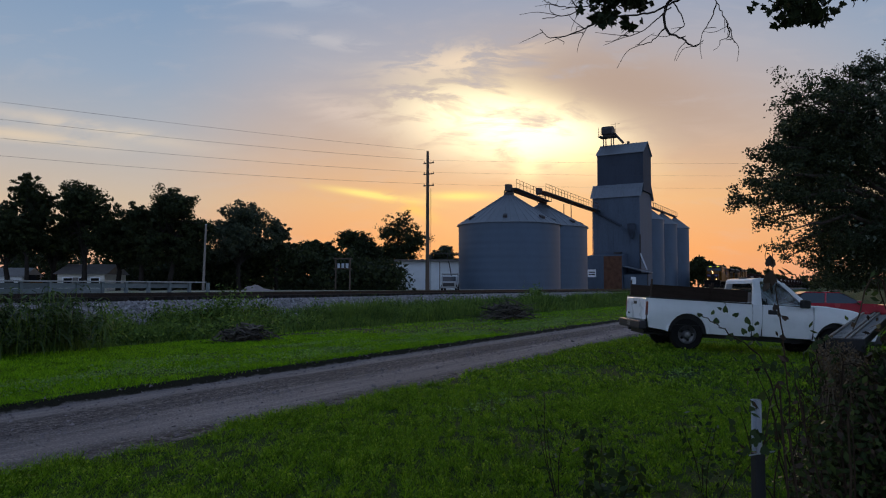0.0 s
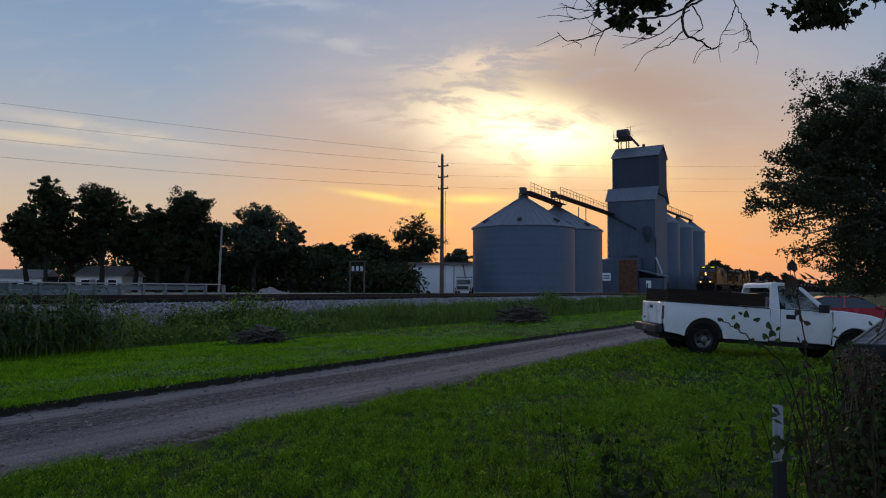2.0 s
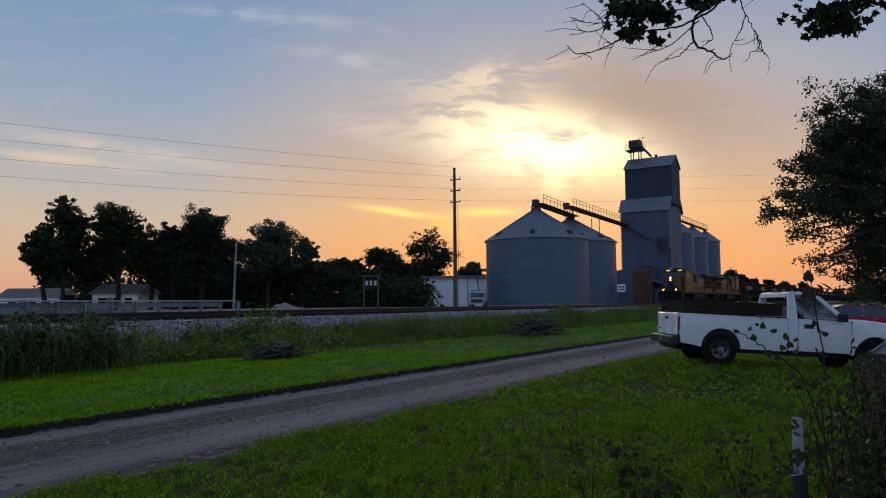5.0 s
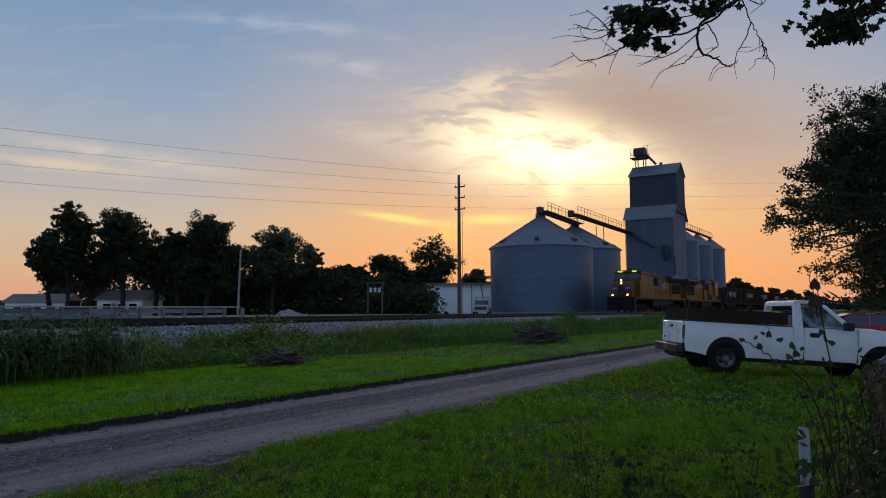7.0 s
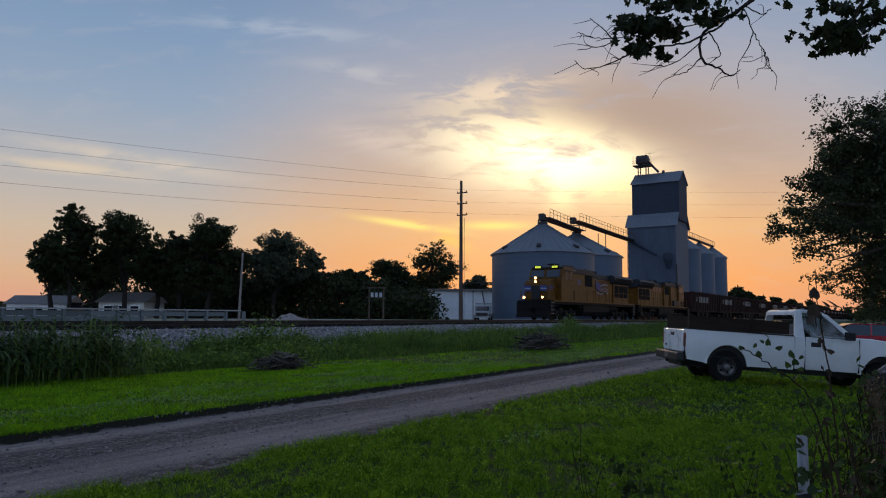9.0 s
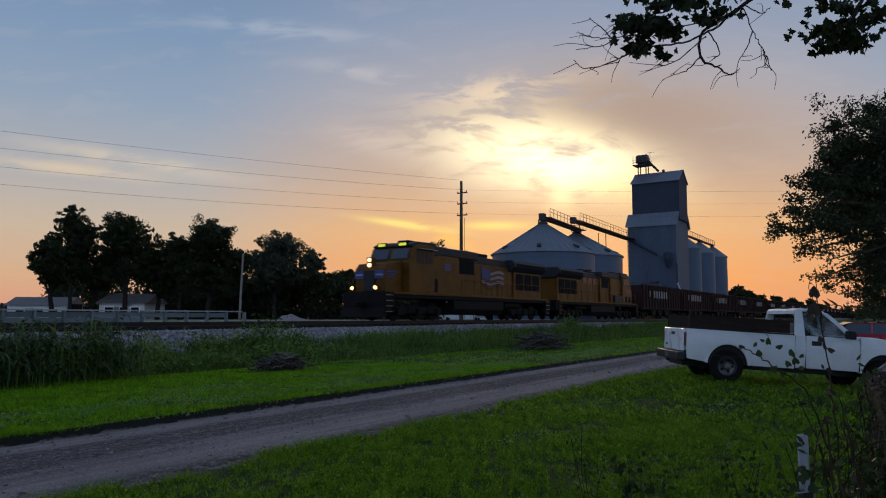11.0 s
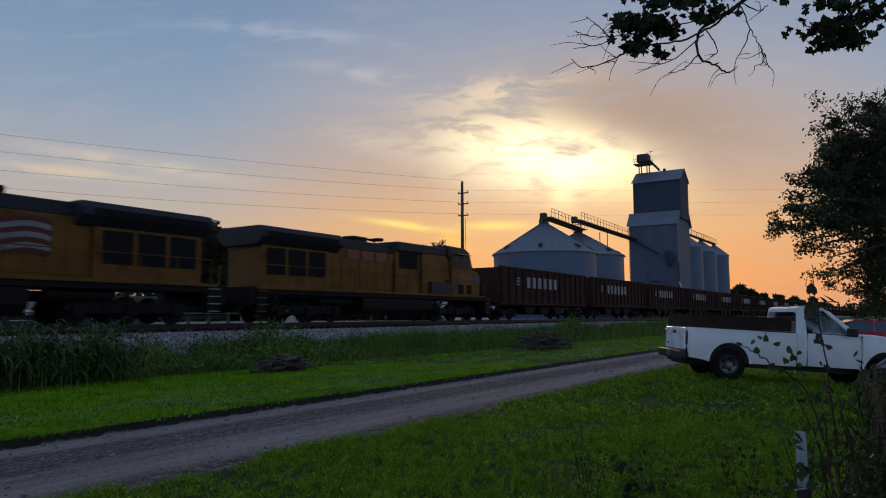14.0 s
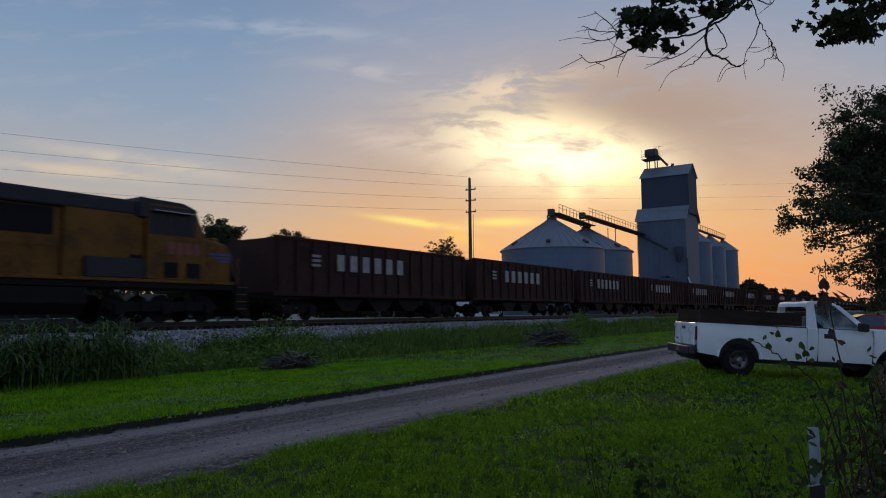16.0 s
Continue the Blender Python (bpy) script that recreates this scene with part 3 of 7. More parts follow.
# ---- railway track ----
def track():
    t = thing("railway_track", at(0, TV, 0), "single railway track with rusty rails on dark ties", "track", kind="structure")
    for s in (-1, 1):
        bm = profile([(-0.075, RAIL - 0.17), (0.075, RAIL - 0.17), (0.075, RAIL - 0.15), (0.012, RAIL - 0.13), (0.012, RAIL - 0.05), (0.036, RAIL - 0.04), (0.036, RAIL), (-0.036, RAIL), (-0.036, RAIL - 0.04), (-0.012, RAIL - 0.05), (-0.012, RAIL - 0.13), (-0.075, RAIL - 0.15)], -900, 80)
        bm.transform(pose(0, s * 0.755, 0, 0, 0, 90))
        part("rail", bm, RAIL_STEEL, t)
    first = None
    for i in range(150):
        m = pose(-12 + i * 0.55, 0, RAIL - 0.27)
        if first is None:
            first = part("tie", box(-0.11, 0.11, -1.3, 1.3, -0.09, 0.1, 0.01), TIE, t)
            first.matrix_basis = m
        else:
            again(first, m)
    bm = bmesh.new()
    for i in range(420):
        u = 72 + i * 0.55 if i < 400 else -13 - (i - 400) * 0.55
        box(u - 0.11, u + 0.11, -1.3, 1.3, RAIL - 0.36, RAIL - 0.17, bm=bm) if i % 2 == 0 or u < 120 else None
    tagged(part("far_ties", bm, TIE, t), kind="stuff")
    # loose stone on the near bank
    rng = np.random.default_rng(5)
    n = 26000
    u = rng.uniform(-6, 75, n)
    v = rng.uniform(21.2, 24.0, n) + 0.15 * np.sin(u)
    z = level(u, v) + 0.005
    s = rng.uniform(0.025, 0.075, n) * (1 + 0.4 * (u > 35))
    tet = np.array([[1, 1, 1], [-1, -1, 1], [-1, 1, -1], [1, -1, -1]], float)
    tri = tet[[0, 1, 2, 0, 3, 1, 0, 2, 3, 1, 3, 2]]
    q = rng.normal(size=(n, 3, 3))
    q = np.linalg.qr(q)[0]
    vv = np.einsum("nij,kj->nki", q, tri) * s[:, None, None] * np.array([1, 1, 0.8]) + np.stack([u, v, z], 1)[:, None]
    o = raw_mesh("ballast_stones", vv, 3, STONE)
    o.matrix_basis = at(0, 0)
    tagged(o, "grey crushed stone ballast along the track bank", "ballast", kind="stuff")


track()


# ---- grain bins ----
def grain_bin(u, v, radius, eave, peak, label, ribs=40, group="grain bins"):
    g = thing("grain_bin", at(u, v, LOT), label, "grain bin", group)
    bm = bmesh.new()
    rings, z = [], 0.0
    while z < eave - 0.01:          # corrugated rings
        for k in range(8):
            rings.append((radius + 0.005 * math.sin(k / 8 * 2 * math.pi) + (0.004 if int(z / 0.82) % 2 else 0), z + 0.82 * k / 8))
        z += 0.82
    rings.append((radius, eave))
    lathe(rings, 72, bm)
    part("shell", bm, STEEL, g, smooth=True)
    # roof of lapped sheets with raised seams
    bm = bmesh.new()
    lathe([(radius + 0.22, eave - 0.1), (radius + 0.22, eave - 0.04), (radius * 0.085, peak), (0, peak + 0.02)], ribs, bm)
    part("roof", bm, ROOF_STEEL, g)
    seam = None
    for i in range(ribs):
        a = 2 * math.pi * i / ribs
        if seam is None:
            seam = part("roof_seam", rod((radius + 0.2, 0, eave - 0.02), (radius * 0.09, 0, peak + 0.02), 0.045, 0.025, 4), ROOF_STEEL, g)
        else:
            again(seam, pose(0, 0, 0, 0, 0, math.degrees(a)))
    part("roof_cap", lathe([(radius * 0.1, peak - 0.1), (radius * 0.1, peak + 0.22), (radius * 0.07, peak + 0.35), (0, peak + 0.38)], 20), DARK_STEEL, g)
    part("base_ring", lathe([(radius + 0.12, 0), (radius + 0.12, 0.25), (radius, 0.27)], 48), mat("concrete_footing", (0.3, 0.29, 0.27), 0.9), g)
    return g


def roof_vents(g, radius, eave, peak, angles):
    for a in angles:
        k = 0.86
        z = eave + (peak - eave) * (1 - k)
        bm = box(-0.35, 0.35, -0.25, 0.25, -0.1, 0.35, 0.06, m=pose(k * radius * math.cos(radians(a)), k * radius * math.sin(radians(a)), z, 0, 25, a))
        part("roof_vent", bm, DARK_STEEL, g)


b1 = grain_bin(80.2, 37.0, 6.27, 8.15, 11.95, "large corrugated galvanised grain bin with conical ribbed roof")
roof_vents(b1, 6.27, 8.15, 11.95, (150, 200, 250, 300))
b2 = grain_bin(94.6, 38.4, 6.27, 8.9, 12.3, "large corrugated galvanised grain bin behind another bin")
roof_vents(b2, 6.27, 8.9, 12.3, (250, 300))
for uu, vv in ((142.0, 35.2), (154.0, 35.2), (165.5, 35.0)):
    grain_bin(uu, vv, 3.0, 13.8, 16.2, "slim tall steel silo beside the grain elevator", 20, "slim silos")

walk_way = thing("silo_catwalk", at(142.0, 35.2, LOT + 16.3), "steel catwalk with conveyor across the silo tops", "catwalk")
part("deck", box(-1, 25, -0.4, 0.4, 0.2, 0.4), DARK_STEEL, walk_way)
part("handrail", rod((-1, -0.4, 1.3), (25, -0.4, 1.3), 0.05, sides=5), DARK_STEEL, walk_way)
for k in range(14):
    part("rail_post", rod((-1 + k * 2, -0.4, 0.3), (-1 + k * 2, -0.4, 1.3), 0.05, sides=5), DARK_STEEL, walk_way)
for k in (0, 12, 23.5):
    part("support_leg", rod((k, 0, -0.4), (k, 0, 0.25), 0.2, sides=6), DARK_STEEL, walk_way)


# ---- grain elevator: two-stage headhouse tower, gables towards the track ----
def elevator():
    u0, v0 = 124.4, 35.3
    e = thing("grain_elevator", at(u0, v0, LOT), "tall grey metal-clad grain elevator with stepped tower and headhouse", "elevator")
    L, D = 4.1, 4.1       # half depth along the track, half width across it
    H1, H1R, H2, H2R = 16.1, 18.0, 23.85, 25.85

    def gabled(l, d, z0, eave, ridge, material, name):
        # ridge runs across the track
        bm = profile([(-l, z0), (l, z0), (l, eave), (0, ridge), (-l, eave)], -d, d)
        return part(name, bm, material, e)

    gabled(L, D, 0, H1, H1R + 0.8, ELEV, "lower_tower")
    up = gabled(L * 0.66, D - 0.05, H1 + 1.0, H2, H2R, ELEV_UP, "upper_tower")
    up.matrix_basis = pose(0, -0.4, 0)
    # sloping corrugated roofs, built as sheets with ribs
    def slope(l0, z0, l1, z1, d, name, shift=0.0):
        for s in (-1, 1):
            bm = profile([(s * l0, z0), (s * l1, z1), (s * l1, z1 + 0.1), (s * l0, z0 + 0.1)], -d, d)
            p = part(name, bm, ROOF_STEEL, e)
            p.matrix_basis = pose(0, shift, 0)
            k, first = int(d * 2 / 0.62), None
            for i in range(k + 1):
                y = -d + 2 * d * i / k
                if first is None:
                    first = part("roof_rib", rod((s * l0, 0, z0 + 0.12), (s * l1, 0, z1 + 0.12), 0.05, sides=4), ROOF_STEEL, p)
                    first.matrix_basis = pose(0, y, 0)
                else:
                    again(first, pose(0, y, 0), p)
    slope(L + 0.3, H1 - 0.15, L * 0.66, H1 + 2.2, D + 0.3, "lower_roof")
    slope(L * 0.66 + 0.3, H2 - 0.15, 0.0, H2R + 0.02, D + 0.1, "upper_roof", -0.4)
    for s in (-1, 1):
        part("gable_trim", rod((L + 0.3, s * (D + 0.3), H1 - 0.1), (L * 0.66, s * (D + 0.3), H1 + 2.25), 0.09, sides=4), WHITE_WALL if s > 0 else ELEV_UP, e)
    # siding seams down the walls
    first = None
    for i in range(1, 10):
        y = -D + i * 0.92
        if first is None:
            first = part("siding_seam", box(-0.02, 0.02, -0.03, 0.03, 0, H1 - 0.2), ELEV, e)
            first.matrix_basis = pose(-L - 0.01, y, 0)
        else:
            again(first, pose(-L - 0.01, y, 0))
    # head leg box on legs above the ridge, far end
    hx, hy = -0.2, 2.3
    top = thing("elevator_head", at(u0, v0, LOT) @ pose(hx, hy, H2R - 0.25), "rusty steel leg head on a small braced platform with antennas", "leg head")
    for a in (-0.7, 0.7):
        for b in (-0.7, 0.7):
            part("leg", rod((a, b, 0), (a, b, 2.6), 0.1, sides=6), DARK_STEEL, top)
    part("platform", box(-1.2, 1.2, -1.3, 1.6, 1.8, 1.9), DARK_STEEL, top)
    part("head_box", profile([(-0.9, 2.2), (0.9, 2.2), (1.0, 3.2), (0.6, 3.7), (-0.6, 3.7), (-1.0, 3.2)], -0.9, 1.0, 0.05), DARK_STEEL, top)
    part("spout", rod((0, -0.9, 2.6), (0, -2.7, 0.5), 0.2, sides=8), DARK_STEEL, top)
    for i, (a, b, h) in enumerate(((1.0, 1.6, 4.0), (-1.0, 1.5, 3.6), (0.2, -1.2, 4.3))):
        part("antenna", rod((a, b, 1.9), (a, b, h), 0.03, sides=5), DARK_STEEL, top)
    part("antenna_bar", rod((0.2, -2.0, 4.1), (0.2, -0.3, 4.1), 0.025, sides=4), DARK_STEEL, top)
    rail = bmesh.new()
    for z in (2.3, 2.7):
        for a, b in (((-1.2, -1.3), (1.2, -1.3)), ((1.2, -1.3), (1.2, 1.6)), ((1.2, 1.6), (-1.2, 1.6)), ((-1.2, 1.6), (-1.2, -1.3))):
            rod((*a, z), (*b, z), 0.025, sides=4, bm=rail)
    part("railing", rail, DARK_STEEL, top)
    part("dust_spot_vent", box(-0.25, 0.25, -0.2, 0.2, H2R - 0.2, H2R + 0.5, 0.03, m=pose(0, -1.2, 0)), DARK_STEEL, e)
    # low shed in front of the tower, rust door, sign and canopy
    part("drive_shed", profile([(-L - 3.2, 0), (-L, 0), (-L, 6.2), (-L - 3.2, 5.8)], -1.9, D), ELEV, e)
    part("rusty_door", box(-L - 3.3, -L - 3.21, -1.85, 1.2, 0.0, 5.7), RUST, e, "tall rust-brown steel sliding door")
    part("sign_board", box(-L - 3.3, -L - 3.22, 2.6, 4.0, 2.2, 3.5), WHITE_WALL, e)
    for i, z in enumerate((2.55, 2.95)):
        part("sign_bar", box(-L - 3.32, -L - 3.305, 2.75, 3.85, z, z + 0.18), DARK_HOLE, e)
    part("canopy", box(-L - 3.0, -L - 0.2, -6.4, -2.0, 0, 0.14, m=pose(0, 0, 3.9) @ pose(0, -2.0, 0, 14) @ pose(0, 2.0, 0)), ROOF_STEEL, e)
    part("canopy_post", rod((-L - 2.8, -6.0, 0), (-L - 2.8, -6.0, 2.9), 0.09, sides=6), DARK_STEEL, e)
    part("office_annex", profile([(-L - 2.6, 0), (-L, 0), (-L, 3.0), (-L - 2.6, 2.6)], -6.0, -2.05), ELEV, e)
    part("annex_window", box(-L - 2.66, -L - 2.61, -4.0, -3.2, 1.0, 2.2), WHITE_WALL, e)
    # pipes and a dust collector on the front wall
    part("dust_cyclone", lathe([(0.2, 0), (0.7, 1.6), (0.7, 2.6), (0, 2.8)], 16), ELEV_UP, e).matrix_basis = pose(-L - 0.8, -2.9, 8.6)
    part("downpipe", rod((-L - 0.3, -4.2, 0.5), (-L - 0.3, -4.2, 9.4), 0.14), DARK_STEEL, e)
    part("spout_pipe", rod((-L - 0.3, -4.2, 6.2), (-L - 1.6, -5.6, 3.4), 0.12), GALV, e)
    part("ledge_box", box(-L - 0.9, -L, -1.0, 0.2, 6.2, 6.5), DARK_STEEL, e)
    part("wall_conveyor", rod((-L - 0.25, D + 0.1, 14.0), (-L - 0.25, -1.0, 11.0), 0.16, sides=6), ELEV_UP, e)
    # rails of the loading stand between bins and shed
    first = None
    for i in range(4):
        if first is None:
            first = part("guard_rail", box(-L - 3.6, -L - 3.5, D + 0.3, D + 3.4, 0, 0.16), GALV, e)
            first.matrix_basis = pose(0, 0, 0.5)
        else:
            again(first, pose(0, 0, 0.5 + i * 0.5))


elevator()


# ---- sloping conveyors from the tower to the bin roofs ----
def conveyor(a, b, leg_at, label):
    """a, b: railway coordinates of the two ends."""
    a, b = Vector(a), Vector(b)
    m = at(*a)
    d = b - a
    L = d.length
    yaw, tilt = math.degrees(math.atan2(d.y, d.x)), math.degrees(math.asin(d.z / L))
    c = thing("grain_conveyor", m @ pose(0, 0, 0, 0, 0, yaw) @ pose(0, 0, 0, 0, -tilt), label, "conveyor", "bin conveyors")
    part("trough", box(-0.4, L + 0.3, -0.25, 0.25, -0.32, 0.1, 0.02), RUST, c)
    part("walkway", box(0, L, -1.0, -0.35, -0.12, -0.05), DARK_STEEL, c)
    for z in (0.55, 1.0):
        part("handrail", rod((0, -0.98, z), (L, -0.98, z), 0.03, sides=4), RUST, c)
    first = None
    k = int(L / 1.3)
    for i in range(k + 1):
        if first is None:
            first = part("rail_post", rod((0, -0.98, -0.1), (0, -0.98, 1.0), 0.03, sides=4), RUST, c)
        else:
            again(first, pose(L * i / k, 0, 0))
    part("head_drum", box(-0.5, 0.3, -0.38, 0.38, -0.5, 0.4, 0.08), DARK_STEEL, c)
    return c


def trestle(u, v, z0, z1, label):
    t = thing("conveyor_trestle", at(u, v, z0), label, "trestle", "conveyor supports")
    for s in (-0.6, 0.6):
        part("post", rod((0, s, 0), (0, s, z1 - z0), 0.07, sides=6), DARK_STEEL, t)
    for z in (0.35, 0.7):
        part("brace", rod((0, -0.6, (z1 - z0) * z), (0, 0.6, (z1 - z0) * z), 0.05, sides=4), DARK_STEEL, t)


conveyor((80.2, 37.0, LOT + 12.9), (94.6, 38.0, LOT + 12.75), 0, "rusty grain conveyor with railed walkway over the bins")
conveyor((94.0, 38.6, LOT + 14.2), (120.3, 39.0, LOT + 13.9), 0, "rusty grain conveyor from tower to bin with railed walkway")
trestle(80.2, 37.0, LOT + 12.2, LOT + 12.6, "short steel stand on the bin roof")
trestle(94.4, 38.5, LOT + 12.6, LOT + 13.9, "steel stand on the bin roof")
trestle(106.0, 38.8, LOT, LOT + 13.6, "tall steel trestle under the conveyor between bin and tower")


# ---- buildings behind the track ----
def front_building():
    b = thing("white_shed", pose(-1.5, 101, LOT), "white metal shed with leaning side wall and dark flat roof", "shed")
    part("shell", profile([(-6.2, 0), (6.2, 0), (5.6, 4.15), (-5.1, 4.15)], 0, 9), WHITE_WALL, b)
    part("roof", profile([(-5.9, 4.15), (6.0, 4.15), (6.0, 4.4), (-5.9, 4.4)], -0.6, 9.4), ROOFING, b)
    part("door_edge", box(0.98, 1.1, -0.05, -0.01, 0, 4.1), ROOFING, b)
    part("brace", rod((2.3, -0.3, 4.2), (3.0, -0.3, 0.5), 0.07, sides=6), DARK_STEEL, b)
    part("rooftop_rack", box(-0.2, 4.5, 0.4, 0.5, 5.3, 5.4), DARK_STEEL, b)
    for x in (-0.1, 2.1, 4.4):
        part("rack_post", rod((x, 0.45, 4.4), (x, 0.45, 5.4), 0.05, sides=5), DARK_STEEL, b)


front_building()


def house(x, y, w, d, h, roof, turn, label, wall=WHITE_WALL, z=LOT):
    b = thing("house", pose(x, y, z, 0, 0, turn), label, "house", "houses beyond the track")
    part("wall", box(-w / 2, w / 2, -d / 2, d / 2, 0, h), wall, b)
    bm = profile([(-d / 2 - 0.4, h - 0.1), (d / 2 + 0.4, h - 0.1), (0, h + roof)], -w / 2 - 0.3, w / 2 + 0.3)
    bm.transform(pose(0, 0, 0, 0, 0, 90))
    part("roof", bm, ROOFING, b)
    for i, xx in enumerate((-w * 0.28, w * 0.05, w * 0.3)):
        wn = part("window", box(xx - 0.5, xx + 0.5, -d / 2 - 0.06, -d / 2 - 0.01, h * 0.35, h * 0.78), WHITE_WALL, b)
        part("pane", box(xx - 0.4, xx + 0.4, -d / 2 - 0.08, -d / 2 - 0.062, h * 0.4, h * 0.73), DARK_HOLE, wn)
    part("door", box(-w * 0.12 - 0.45, -w * 0.12 + 0.45, -d / 2 - 0.06, -d / 2 - 0.01, 0, h * 0.75), ROOFING, b)
    return b


house(-37.0, 75, 4.6, 6, 1.9, 1.0, 5, "small pale house with low grey roof under trees", mat("pale_siding", (0.6, 0.58, 0.53), 0.8))
house(-48.5, 78, 6.0, 5, 1.7, 0.9, 10, "low white outbuilding behind trees")
house(-10.8, 118, 4.0, 5, 2.6, 1.8, -15, "small white gabled house beyond the lot")


# ---- train ----
def wheelset(parent, x, r=0.53, axlebox=True):
    bm = bmesh.new()
    for s in (-1, 1):
        rod((x, s * 0.69, r), (x, s * 0.82, r), r, sides=24, bm=bm)
    rod((x, -0.9, r), (x, 0.9, r), 0.09, sides=8, bm=bm)
    return part("wheelset", bm, BLACK, parent)


def bogie(parent, x, axles, r):
    bm = bmesh.new()
    a, b = x + min(axles) - 0.5, x + max(axles) + 0.5
    for s in (-1, 1):
        merge(bm, profile([(a, r + 0.05), (a + 0.25, r + 0.28), (b - 0.25, r + 0.28), (b, r + 0.05), (b - 0.3, r - 0.12), (a + 0.3, r - 0.12)], s * 1.0 - 0.09, s * 1.0 + 0.09, 0.02))
        for q in axles:
            box(x + q - 0.2, x + q + 0.2, s * 1.14 - 0.1, s * 1.14 + 0.1, r - 0.22, r + 0.2, 0.03, bm=bm)
    for q in [(p + w) / 2 for p, w in zip(axles, axles[1:])]:
        for s in (-1, 1):
            rod((x + q, s * 1.05, r - 0.1), (x + q, s * 1.05, r + 0.4), 0.12, sides=8, bm=bm)
    part("bogie_frame", bm, BLACK, parent)
    for q in axles:
        wheelset(parent, x + q, r)


def stripes_flag(parent, x0, x1, y, z0, z1):
    """Waving-flag decal of red and white bars with a blue field, on the hood side."""
    k, n = 13, 10
    for i in range(7):
        bm = bmesh.new()
        rows = []
        for j in range(n + 1):
            xx = x0 + (x1 - x0) * j / n
            wv = 0.10 * math.sin(j / n * 7.5)
            h = (z1 - z0) / 7
            rows.append((bm.verts.new((xx, y, z0 + h * i + wv)), bm.verts.new((xx, y, z0 + h * (i + 1) + wv))))
        for a, b in zip(rows, rows[1:]):
            bm.faces.new((a[0], b[0], b[1], a[1]))
        bmesh.ops.solidify(bm, geom=bm.faces[:], thickness=0.004)
        part("flag_stripe", bm, RED_PAINT if i % 2 == 0 else FLAG_WHITE, parent)
    bm = bmesh.new()
    rows = []
    for j in range(5):
        xx = x1 + (x0 - x1) * j / 10
        wv = 0.10 * math.sin((10 - j) / n * 7.5)
        rows.append((bm.verts.new((xx, y * 1.004, z0 + (z1 - z0) * 0.43 + wv)), bm.verts.new((xx, y * 1.004, z1 + 0.02 + wv))))
    for a, b in zip(rows, rows[1:]):
        bm.faces.new((a[0], b[0], b[1], a[1]))
    bmesh.ops.solidify(bm, geom=bm.faces[:], thickness=0.004)
    part("flag_field", bm, BLUE_PAINT, parent)


